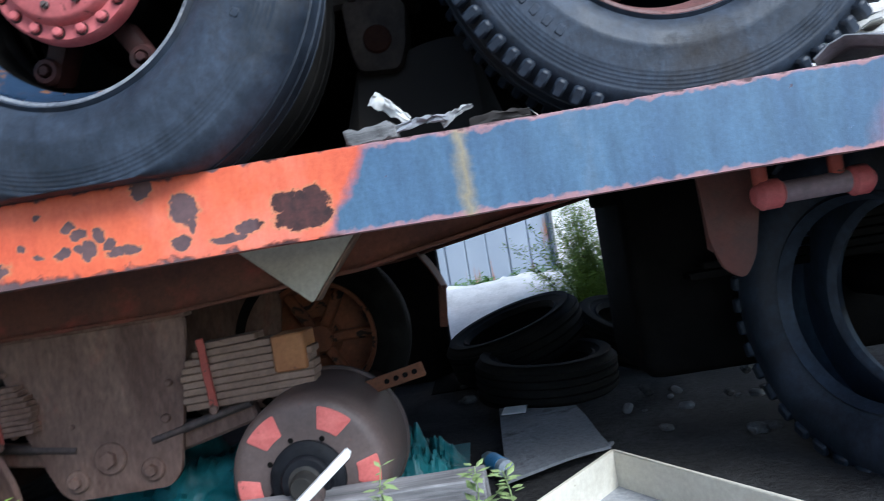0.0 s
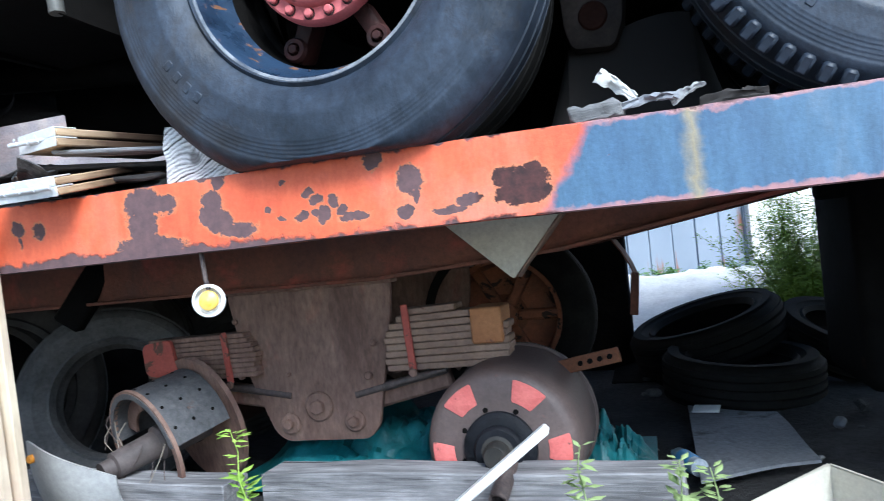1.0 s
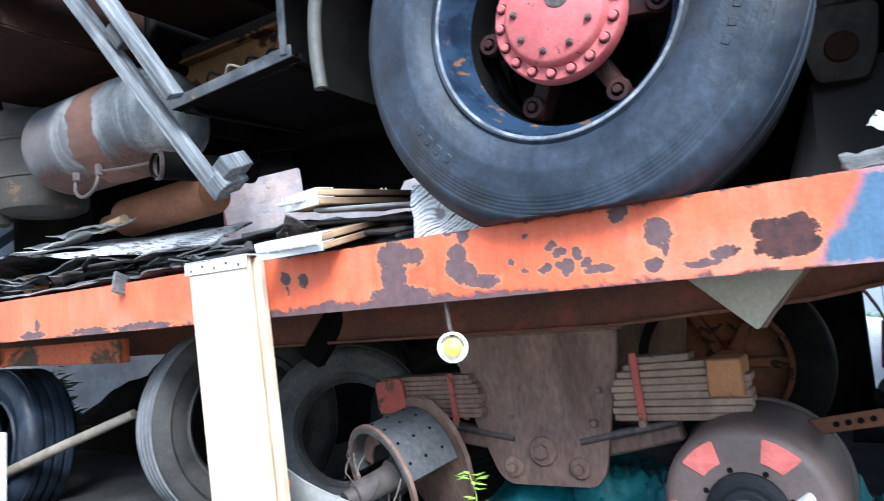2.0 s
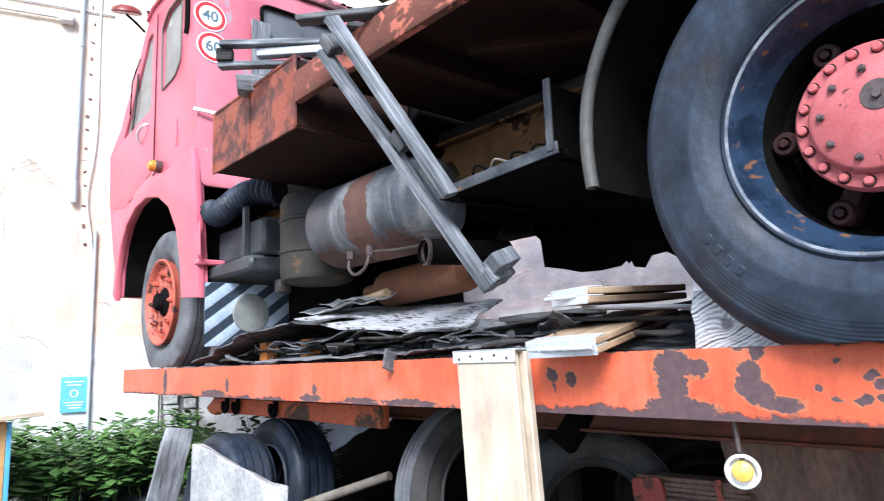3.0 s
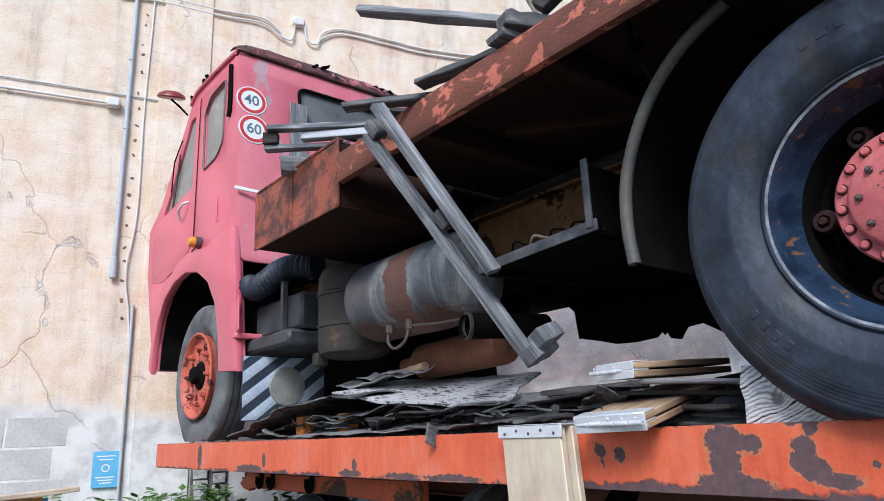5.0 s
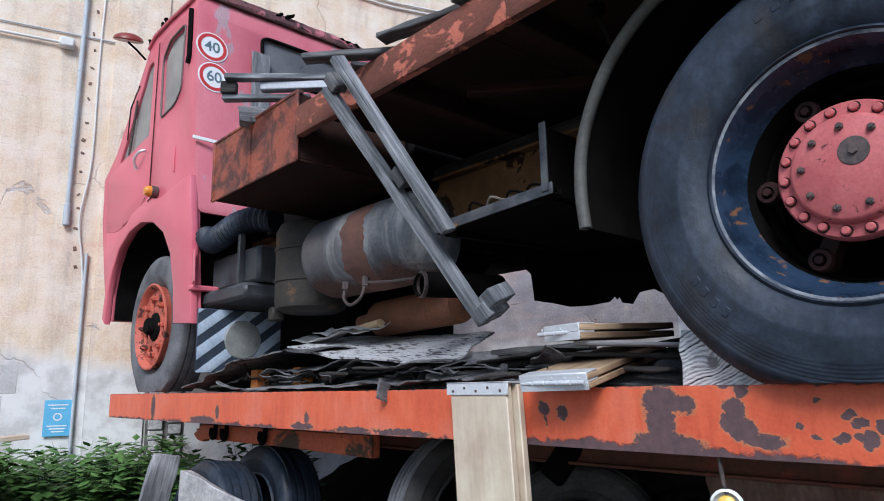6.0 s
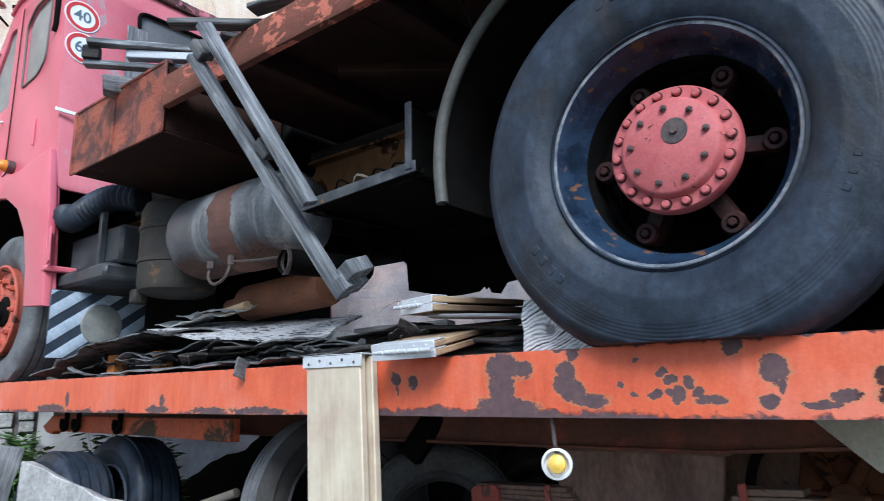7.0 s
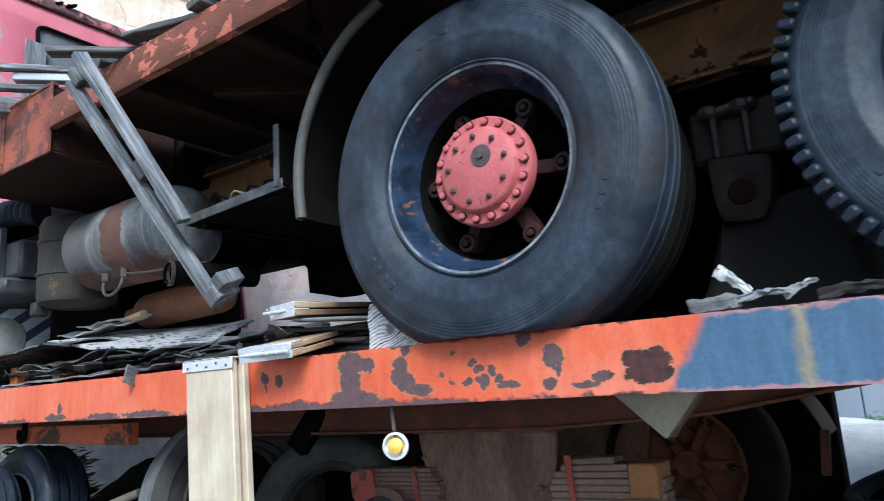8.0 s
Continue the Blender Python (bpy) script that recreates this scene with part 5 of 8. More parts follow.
lathe(bm, [(0.178, 0.066), (0.205, 0.068), (0.205, 0.055), (0.178, 0.055)], 48, m2, True)
part("shoe_web", bm, RUST_BROWN, shoe)
for k in range(9):
    bm = bmesh.new()
    a = m2 @ Vector((random.uniform(-0.17, 0.17), random.uniform(-0.02, 0.14), random.uniform(0.02, 0.10)))
    tube(bm, [a, a + Vector((random.uniform(-0.03, 0.03), -0.02, -0.05)), a + Vector((random.uniform(-0.09, 0.09), -0.03, -0.12))], 0.0015, 5, smooth_steps=3)
    part("loose_wire", bm, TWIG if k % 2 else NUT_STEEL, shoe, "thin torn wire")
bm = bmesh.new()
lathe(bm, [(0.05, -0.15), (0.225, -0.15), (0.23, -0.165), (0.05, -0.175)], 48, m2, True)
part("backing_plate", bm, RUST_BROWN, trailer, "brown rusted brake backing plate")
bm = bmesh.new()
tube(bm, [m2 @ Vector((0, 0, -0.2)), m2 @ Vector((0, 0, 0.02)), m2 @ Vector((0, 0, 0.03)), m2 @ Vector((0, 0, 0.17)), m2 @ Vector((0, 0, 0.175)), m2 @ Vector((0, 0, 0.21))], [0.062, 0.058, 0.046, 0.042, 0.03, 0.03], 20)
part("stub_axle", bm, surf("dusty_stub", (0.045, 0.036, 0.035), (0.115, 0.092, 0.088), 9, (0.6, 0.85), fine=60), trailer, "dusty bare stub axle")
bm = bmesh.new()
drum(bm, (-0.885, 0.6, 0.262), (-0.885, 2.1, 0.262), 0.055, 20)
part("axle", bm, RUST_DARK, trailer)
bm = bmesh.new()
stick(bm, (-1.13, 0.62, 0.95), (-1.33, 0.55, 0.66), 0.06, 0.10, 0.008)
part("stay", bm, BLACK_IRON, trailer, "black diagonal stay")
# dangling reflector
bm = bmesh.new()
tube(bm, [(-0.352, 0.03, 0.86), (-0.345, 0.03, 0.78), (-0.340, 0.032, 0.755)], 0.006, 8)
stem = part("reflector_stem", bm, NUT_STEEL, trailer)
bm = bmesh.new()
mr = Matrix.Translation((-0.341, 0.03, 0.728)) @ pose(0, 0, 0, 0, 0, 18) @ FACE_Y
lathe(bm, [(1e-4, -0.012), (0.034, -0.012), (0.041, -0.004), (0.041, 0.004), (0.034, 0.007)], 32, mr)
part("reflector_rim", bm, WHITE, stem, "white reflector rim")
bm = bmesh.new()
lathe(bm, [(1e-4, 0.016), (0.014, 0.013), (0.023, 0.008), (0.025, 0.002), (1e-4, 0.0)], 32, mr)
part("reflector_lens", bm, YELLOW, stem, "yellow round reflector")
# triangular cream plate
bm = bmesh.new()
tri = rounded([(0.03, 0.972), (0.12, 0.888), (0.331, 0.696), (0.512, 0.912), (0.56, 0.972)], 0.010, 3)
plate(bm, tri, [], 0.005, Matrix.Translation((0, 0.52, 0)) @ XZ, 0.001, lambda c: c + Vector((0, 0.04 * nz(c.x, 0, c.z, 5), 0)))
tri_plate = part("triangular_plate", bm, CREAM, trailer, "dirty cream triangular sheet metal plate")
bm = bmesh.new()
stick(bm, (0.343, 0.540, 0.700), (0.568, 0.540, 0.966), 0.06, 0.006, 0.001, rough=0.003)
part("folded_edge", bm, SPRING_TAN, tri_plate, "tan rusty folded edge")
# far-side wheel seen under the deck
bm = bmesh.new()
mw = Matrix.Translation((0.03, 1.78, 0.465)) @ FACE_Y
tyre_mesh(bm, 0.42, 0.24, 0.27, mw, 0, 64)
fw = part("far_tyre", bm, RUBBER_SHADED, trailer, "dark tyre on the far side, shade in its colour")
bm = bmesh.new()
lathe(bm, [(0.255, 0.10), (0.275, 0.11), (0.275, 0.09), (0.245, 0.03), (0.24, -0.03), (0.10, -0.02), (0.06, 0.04), (1e-4, 0.04)], 48, mw)
for k in range(6):
    q = mw @ pose(0, 0, 0, 0, 0, 60 * k) @ pose(0.16, 0, 0.02)
    obox(bm, q, 0.20, 0.05, 0.05, 0.01)
part("far_rim", bm, surf("shaded_rim_rust", (0.12, 0.045, 0.024), (0.30, 0.105, 0.050), 8, (0.7, 0.9), fine=70, relief=0.4, patch=((0.03, 0.018, 0.014), 0.56, 9, 0.9)), fw, "rusty orange-brown spoked rim")
bm = bmesh.new()
def fend(u, v):
    a = radians(14 + 106 * u)
    return (0.03 + 0.635 * math.cos(a), 1.55 + 0.40 * v, 0.465 + 0.56 * math.sin(a))
sheet(bm, 16, 2, fend, 0.006)
stick(bm, (0.642, 1.58, 0.63), (0.622, 1.58, 0.45), 0.03, 0.035, 0.004)
part("far_fender", bm, RAIL_RUST, trailer, "rusty red-brown arched fender")
# rear suspension and wheel
bm = bmesh.new()
box(bm, 1.43, 1.53, 0.42, 0.50, 0.66, 0.90, 0.01)
plate(bm, rounded([(1.40, 0.90), (1.565, 0.90), (1.545, 0.78), (1.515, 0.64), (1.480, 0.588), (1.435, 0.62), (1.408, 0.70)], 0.02, 3), [], 0.02, Matrix.Translation((0, 0.40, 0)) @ XZ, 0.003)
part("rear_hanger", bm, surf("dusty_red_hanger", (0.06, 0.028, 0.022), (0.13, 0.045, 0.035), 9, (0.6, 0.9), fine=60), trailer, "dull red rear hanger")
bm = bmesh.new()
drum(bm, (1.52, 0.30, 0.789), (1.77, 0.30, 0.792), 0.027, 20)
roller = part("rear_roller", bm, surf("violet_grey_paint", (0.16, 0.12, 0.14), (0.30, 0.22, 0.25), 9, (0.5, 0.75), fine=70, relief=0.3, patch=((0.35, 0.06, 0.05), 0.58, 8, 0.7)), trailer, "grey pivot roller with red ends")
for xa, xb in ((1.495, 1.57), (1.715, 1.78)):
    bm = bmesh.new()
    drum(bm, (xa, 0.30, 0.789), (xb, 0.30, 0.791), 0.037, 20, 0.016)
    part("roller_end", bm, HUB_RED, roller, "rounded red roller end")
for x in (1.517, 1.70):
    bm = bmesh.new()
    tube(bm, [(x, 0.30, 0.80), (x, 0.30, 0.955)], 0.018, 10)
    part("roller_bracket", bm, CLIP_RED, roller)
# housing coloured near black for the deep shade round it
bm = bmesh.new()
box(bm, 1.34, 2.45, 1.05, 1.6, 0.20, 0.97, 0.06, 3)
housing = part("rear_axle_housing", bm, BLACK_IRON, trailer, "axle housing, deep shade in its black colour")
bm = bmesh.new()
box(bm, 1.265, 1.45, 1.12, 1.24, 0.845, 0.97, 0.02, 2)
part("bump_stop", bm, BLACK_IRON, trailer)
bm = bmesh.new()
drum(bm, (2.12, 0.6, 0.47), (2.12, 2.2, 0.47), 0.07, 16)
part("axle", bm, BLACK_IRON, trailer)
for k in range(6):
    bm = bmesh.new()
    stick(bm, (1.50 + 0.05 * k, 0.95, 0.56 + 0.03 * k), (2.65 - 0.05 * k, 0.95, 0.56 + 0.03 * k), 0.09, 0.025, 0.004)
    part("leaf", bm, BLACK_IRON, housing)


# ---- lorry standing on the trailer ----
truck = thing("lorry", (-2.0, 1.15, 1.03), "old faded red lorry with bare flat bed, on the trailer", "lorry")


def wall_y(name, y, outline, holes, mat, parent, label="", t=0.03, bev=0.006, warp=None):
    bm = bmesh.new()
    plate(bm, outline, holes, t, Matrix.Translation((0, y, 0)) @ XZ, bev, warp)
    return part(name, bm, mat, parent, label)


ARCH = [(-3.93, 1.50), (-3.97, 1.74), (-4.06, 1.98), (-4.22, 2.16), (-4.45, 2.28), (-4.72, 2.33), (-4.98, 2.30), (-5.20, 2.20), (-5.34, 2.04), (-5.42, 1.84), (-5.44, 1.62)]
SIDE = [(-3.67, 1.50), (-3.69, 1.66), (-3.78, 2.21), (-3.96, 3.80), (-4.02, 3.87), (-4.80, 3.88), (-4.93, 3.82), (-5.62, 3.10), (-5.93, 2.93), (-5.88, 2.50), (-5.70, 2.00), (-5.52, 1.62)] + ARCH[::-1]
DOOR = [(-4.70, 3.80), (-4.69, 2.54), (-4.86, 2.47), (-5.10, 2.40), (-5.45, 2.37), (-5.76, 2.42), (-5.82, 2.90), (-5.55, 3.08), (-4.90, 3.79)]
DWIN = [(-4.79, 3.68), (-4.79, 3.03), (-5.52, 2.97), (-5.02, 3.53), (-4.92, 3.68)]
QWIN = [(-4.15, 3.72), (-4.17, 3.20), (-4.28, 3.12), (-4.56, 3.10), (-4.58, 3.60), (-4.45, 3.71)]


cab = wall_y("cab", 0.015, SIDE, [rounded([(x * 1.0, z) for x, z in DOOR], 0.05, 3), rounded(QWIN, 0.05)], PINK, truck, "faded pinkish red cab")
door = wall_y("cab_door", 0.010, rounded([(-4.708 if i == 0 or i == 1 else x, z) for i, (x, z) in enumerate(DOOR)], 0.045, 3), [rounded(DWIN, 0.05)], PINK, truck, "faded red driver door")
# door lining leaves no see-through seam
wall_y("door_jamb", 0.05, rounded([(x, z) for x, z in [(-4.64, 3.84), (-4.63, 2.50), (-5.10, 2.34), (-5.80, 2.36), (-5.86, 2.92), (-5.55, 3.13), (-4.88, 3.84)]], 0.05, 3),
       [rounded([(-4.76, 3.71), (-4.76, 3.00), (-5.58, 2.93), (-5.03, 3.56), (-4.93, 3.71)], 0.05)], BLACK_IRON, cab)
wall_y("door_window", 0.022, rounded([(-4.77, 3.70), (-4.77, 3.01), (-5.55, 2.95), (-5.03, 3.55), (-4.92, 3.70)], 0.04), [], GLASS, door, "dusty door window", 0.006, 0.001)
wall_y("quarter_window", 0.022, rounded([(x * 1.0, z) for x, z in QWIN], 0.04), [], GLASS, cab, "dusty quarter window", 0.006, 0.001)
bm = bmesh.new()
q = rounded(QWIN, 0.05)
tube(bm, [(x, -0.002, z) for x, z in q + q[:1]], 0.009, 6)
part("window_seal", bm, NUT_STEEL, cab, "black rubber window seal")
bm = bmesh.new()
tube(bm, [(-5.26, -0.006, 2.99), (-5.13, -0.006, 3.44)], 0.012, 6)
part("vent_pillar", bm, NUT_STEEL, door)
for nm, mat in (("far_side_panel", PINK),):
    wall_y(nm, 2.185, SIDE, [rounded(DOOR, 0.05, 3)], mat, cab)
# rear wall, leaning forwards
def lean(co):
    co.x += -3.775 - 0.119 * (co.z - 2.21)
    return co
bm = bmesh.new()
rear = rounded([(0.0, 2.20), (2.2, 2.20), (2.2, 3.80), (2.14, 3.92), (0.06, 3.92), (0.0, 3.80)], 0.06)
win = rounded([(0.50, 3.36), (1.36, 3.36), (1.36, 3.70), (0.50, 3.70)], 0.07)
plate(bm, rear, [win], 0.03, YZ, 0.006, lean)
back = part("cab_back", bm, PINK_BACK, cab, "chalky red back wall of the cab")
bm = bmesh.new()
plate(bm, rounded([(0.48, 3.34), (1.38, 3.34), (1.38, 3.72), (0.48, 3.72)], 0.08), [], 0.006, Matrix.Translation((-0.005, 0, 0)) @ YZ, 0.001, lean)
part("rear_window", bm, surf("grimy_rear_glass", (0.085, 0.085, 0.088), (0.14, 0.14, 0.145), 3, (0.25, 0.5), fine=60, relief=0.05), back, "grimy grey rear window")
bm = bmesh.new()
tube(bm, [lean(Vector((0.018, y, z))) for y, z in win + win[:1]], 0.014, 6)
part("window_seal", bm, BLACK_IRON, back)
# front panel and windscreen
front = [(-4.93, 3.82), (-5.62, 3.10), (-5.93, 2.93), (-5.88, 2.50), (-5.70, 2.00), (-5.52, 1.62)]
for nm, (xa, za), (xb, zb), mat in (("windscreen", front[0], front[1], GLASS), ("cab_front", front[1], front[2], PINK), ("cab_front", front[2], front[3], PINK), ("cab_front", front[3], front[4], PINK), ("cab_front", front[4], front[5], PINK)):
    bm = bmesh.new()
    stick(bm, (xa, 1.1, za), (xb, 1.1, zb), 2.13, 0.02, 0.004)
    part(nm, bm, mat, cab)
bm = bmesh.new()
box(bm, -5.45, -3.85, 0.05, 2.15, 2.33, 2.37, 0.01)
box(bm, -4.6, -4.0, 0.2, 2.0, 2.4, 2.9, 0.06, 2)
part("cab_floor", bm, BLACK_IRON, cab)
# roof with rotten trim
bm = bmesh.new()
def roof(u, v):
    x = -3.96 - 0.98 * u
    y = 0.0 + 2.2 * v
    e = min(v, 1 - v) * 2.2
    f = min(u, 1 - u) * 0.98
    return (x, y, 3.885 + 0.085 * (1 - math.exp(-e / 0.10)) * (1 - math.exp(-f / 0.14)))
sheet(bm, 14, 28, roof, 0.02)
part("cab_roof", bm, PINK_BACK, cab, "faded red cab roof")
bm = bmesh.new()
EDGE = [(0.018, 3.865), (0.034, 3.885), (0.036, 3.915), (0.020, 3.95), (-0.02, 3.98), (-0.10, 3.995)]
def rolled(u, v):
    y = 0.004 + 2.192 * u
    k = v * (len(EDGE) - 1)
    i = min(int(k), len(EDGE) - 2)
    t = k - i
    x, z = (EDGE[i][0] * (1 - t) + EDGE[i + 1][0] * t, EDGE[i][1] * (1 - t) + EDGE[i + 1][1] * t)
    c = max(0.0, 1 - min(u, 1 - u) * 2.23 / 0.14)
    dent = 0.010 * nz(y, v, 3, 5) + 0.006 * nz(y, v * 2, 8, 17)
    return lean(Vector((x - 0.035 * c * c + dent, y, z - 0.050 * c * c * v + dent)))
sheet(bm, 70, 10, rolled, 0.008)
redge = part("roof_edge", bm, ROOF_TRIM, cab, "rotten blackened rolled roof edge")
bm = bmesh.new()
tube(bm, [lean(Vector((0.030 + 0.003 * jag(i, 0.9), -0.005 + 0.055 * i, 3.868 + 0.004 * jag(i, 1.7)))) for i in range(41)], 0.009, 6)
part("roof_seam", bm, RUST_DARK, redge, "dark seam bead under the roof edge")
for i, y in enumerate((0.62, 0.70, 1.22, 1.28, 1.36, 1.62, 1.80)):
    bm = bmesh.new()
    p = lean(Vector((0.035, y, 3.93 + 0.01 * (i % 3))))
    stick(bm, p, p + Vector((random.uniform(-0.05, 0.03), random.uniform(0.03, 0.08), random.uniform(-0.03, 0.05))), 0.05, 0.012, 0.002, rough=0.006)
    part("torn_strip", bm, BLACK_IRON, redge, "black torn strip of roof lining")
bm = bmesh.new()
tube(bm, [(-3.98, -0.01, 3.86), (-4.4, -0.012, 3.885), (-4.80, -0.01, 3.89), (-4.94, -0.006, 3.83)], 0.014, 6)
part("gutter", bm, PINK, cab)
bm = bmesh.new()
for i in range(16):
    x = -4.55 - 0.03 * i
    stick(bm, (x, 0.02, 3.90 - 0.002 * i), (x + random.uniform(-0.05, 0.05), random.uniform(-0.02, 0.06), 3.93 + random.uniform(0, 0.05) - 0.003 * i), 0.03, 0.02, 0.003, rough=0.006)
part("roof_debris", bm, BLACK_IRON, cab, "blackened rotten lining on the roof")
bm = bmesh.new()
tube(bm, [(-4.035, -0.012, 3.78), (-4.02, -0.014, 3.55), (-4.025, -0.012, 3.40), (-4.05, -0.01, 3.36)], 0.020, 8)
part("corner_seal", bm, BLACK_IRON, cab, "black corner rubber strip")
# wheel-arch flare, a raised outer panel
FL = [(-3.66, 1.46), (-3.72, 2.02), (-3.80, 2.44), (-3.95, 2.44), (-4.30, 2.40), (-4.7, 2.44), (-4.95, 2.40), (-5.3, 2.22), (-5.44, 2.0), (-5.50, 1.64)] + [(x, z - 0.02) for x, z in ARCH[::-1]]
wall_y("wheel_arch", -0.022, FL, [], PINK, cab, "flared red wheel arch panel", 0.05, 0.01)
bm = bmesh.new()
def archlin(u, v):
    i = u * (len(ARCH) - 1)
    k = min(int(i), len(ARCH) - 2)
    t = i - k
    x = ARCH[k][0] * (1 - t) + ARCH[k + 1][0] * t
    z = ARCH[k][1] * (1 - t) + ARCH[k + 1][1] * t
    return (x, 0.0 + 0.6 * v, z)
sheet(bm, 30, 2, archlin, 0.01)
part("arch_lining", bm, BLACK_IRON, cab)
bm = bmesh.new()
box(bm, -3.70, -3.64, -0.055, 0.22, 1.655, 1.69, 0.008)
stick(bm, (-3.66, -0.04, 1.92), (-3.62, -0.05, 1.70), 0.01, 0.06, 0.002)
part("torn_step", bm, PINK, cab, "bent red step plate")
# fittings
bm = bmesh.new()
tube(bm, [(-4.84, -0.01, 2.92), (-4.86, -0.05, 2.90), (-4.95, -0.055, 2.86), (-4.99, -0.02, 2.80)], 0.011, 8, smooth_steps=4)
part("door_handle", bm, GALV, door, "chrome door handle")
bm = bmesh.new()
drum(bm, (-4.53, 0.0, 2.50), (-4.53, -0.05, 2.50), 0.045, 20)
ind = part("indicator", bm, NUT_STEEL, cab, "round amber side indicator")
bm = bmesh.new()
lathe(bm, [(1e-4, 0.05), (0.03, 0.042), (0.042, 0.02), (0.042, 0.0), (1e-4, 0.0)], 20, Matrix.Translation((-4.53, -0.05, 2.50)) @ FACE_Y)
part("lens", bm, AMBER, ind)
bm = bmesh.new()
tube(bm, [(-4.60, -0.006, 2.50), (-4.78, -0.008, 2.44), (-4.95, -0.008, 2.33), (-5.05, -0.008, 2.26)], 0.005, 5, smooth_steps=3)
part("wire", bm, BLACK_IRON, ind)
bm = bmesh.new()
mm = Matrix.Translation((-5.06, -0.14, 3.92)) @ pose(0, 0, 0, 0, 20, -20)
lathe(bm, [(1e-4, 0.055), (0.06, 0.050), (0.105, 0.026), (0.118, 0.0), (0.11, -0.010), (1e-4, -0.008)], 28, mm)
mir = part("side_mirror", bm, MIRROR_RED, cab, "round dark red side mirror")
bm = bmesh.new()
tube(bm, [(-5.06, -0.14, 3.90), (-5.03, -0.08, 3.84), (-5.0, -0.01, 3.76)], 0.009, 6)
tube(bm, [(-5.10, -0.01, 3.56), (-5.12, -0.06, 3.35), (-5.25, -0.03, 3.12)], 0.006, 6)
part("mirror_arm", bm, BLACK_IRON, mir)
bm = bmesh.new()
stick(bm, (-4.22, -0.005, 2.78), (-4.20, -0.012, 2.58), 0.012, 0.012, 0.002)
part("door_stay", bm, PINK, cab)
bm = bmesh.new()
tube(bm, [(-4.70, -0.003, 3.79), (-4.70, -0.003, 2.56), (-4.86, -0.003, 2.475), (-5.10, -0.003, 2.405), (-5.30, -0.003, 2.385)], 0.0045, 5)
part("door_seam", bm, RUST_DARK, door, "dark rusty door seam")
# speed discs
for z, txt in ((3.465, "40"), (3.225, "60")):
    c = lean(Vector((0.017, 0.105 if txt == "40" else 0.118, z)))
    md = Matrix.Translation(c) @ pose(0, 0, 0, 0, -6.8, 0) @ YZ
    bm = bmesh.new()
    lathe(bm, [(1e-4, 0.003), (0.117, 0.003), (0.118, 0.0), (1e-4, 0.0)], 48, md)
    disc = part("speed_disc", bm, SIGN_WHITE, back, "round white speed disc with red ring and dark number " + txt)
    bm = bmesh.new()
    lathe(bm, [(0.083, 0.0028), (0.083, 0.0045), (0.108, 0.0045), (0.108, 0.0028)], 48, md, True)
    part("red_ring", bm, SIGN_RED, disc)
    bm = bmesh.new()
    letters(bm, txt, 0.115, md @ pose(0, 0, 0.0042), 0.001)
    part("number", bm, SIGN_INK, disc)
bm = bmesh.new()
stick(bm, (-3.80, -0.04, 2.72), (-3.76, 0.16, 2.70), 0.012, 0.024, 0.002)
part("white_strip", bm, WHITE, back, "loose white strip on the cab back")

# front wheel
def front_wheel():
    cx, cz, y = -4.60, 1.505, 0.05
    root = thing("truck_front_wheel", (cx, 0.18, 1.03), "front lorry wheel with orange spoked rim and soft grey tyre", "wheel")
    bm = bmesh.new()
    m = Matrix.Translation((cx, y + 0.125, cz)) @ FACE_Y
    tyre_mesh(bm, 0.525, 0.25, 0.30, m, 0.055, 96, (0, -1, 0), bulge=1.6)
    part("tyre", bm, RUBBER_PALE, root, "dusty soft tyre")
    m = Matrix.Translation((cx, y, cz)) @ FACE_Y
    bm = bmesh.new()
    lathe(bm, [(0.295, -0.06), (0.305, -0.004), (0.316, 0.006), (0.316, 0.016), (0.304, 0.020), (0.288, 0.006), (0.275, -0.03), (0.262, -0.05), (0.262, -0.16), (0.29, -0.16)], 72, m, True)
    rim = part("rim", bm, WHEEL_ORANGE, root, "orange painted rim")
    bm = bmesh.new()
    lathe(bm, [(1e-4, 0.045), (0.05, 0.045), (0.06, 0.036), (0.066, 0.0), (0.098, -0.012), (0.105, -0.024), (0.10, -0.10), (1e-4, -0.10)], 40, m)
    hub = part("hub", bm, BLACK_IRON, root, "greasy dark hub")
    bm = bmesh.new()
    circ = [(0.268 * math.cos(2 * math.pi * k / 48), 0.268 * math.sin(2 * math.pi * k / 48)) for k in range(48)]
    holes = []
    for k in range(8):
        a0 = 2 * math.pi * (k + 0.5) / 8
        holes.append(rounded([(0.15 * math.cos(a0 - 0.16), 0.15 * math.sin(a0 - 0.16)), (0.15 * math.cos(a0 + 0.16), 0.15 * math.sin(a0 + 0.16)),
                              (0.225 * math.cos(a0 + 0.17), 0.225 * math.sin(a0 + 0.17)), (0.225 * math.cos(a0 - 0.17), 0.225 * math.sin(a0 - 0.17))], 0.02, 3))
    plate(bm, circ, holes, 0.02, m @ pose(0, 0, -0.035), 0.003)
    disc = part("wheel_disc", bm, WHEEL_ORANGE, rim, "orange wheel disc with dark slots")
    for k in range(8):
        q = m @ pose(0, 0, 0, 0, 0, 45 * k)
        bm = bmesh.new()
        drum(bm, q @ Vector((0.205, 0, -0.03)), q @ Vector((0.205, 0, 0.012)), 0.022, 6, 0.004)
        drum(bm, q @ Vector((0.205, 0, -0.03)), q @ Vector((0.205, 0, 0.026)), 0.011, 8, 0.002)
        part("wheel_nut", bm, WHEEL_ORANGE, disc)
    bm = bmesh.new()
    lathe(bm, [(0.11, -0.10), (0.275, -0.10), (0.275, -0.115), (0.11, -0.115)], 40, m, True)
    part("rim_back", bm, BLACK_IRON, rim)


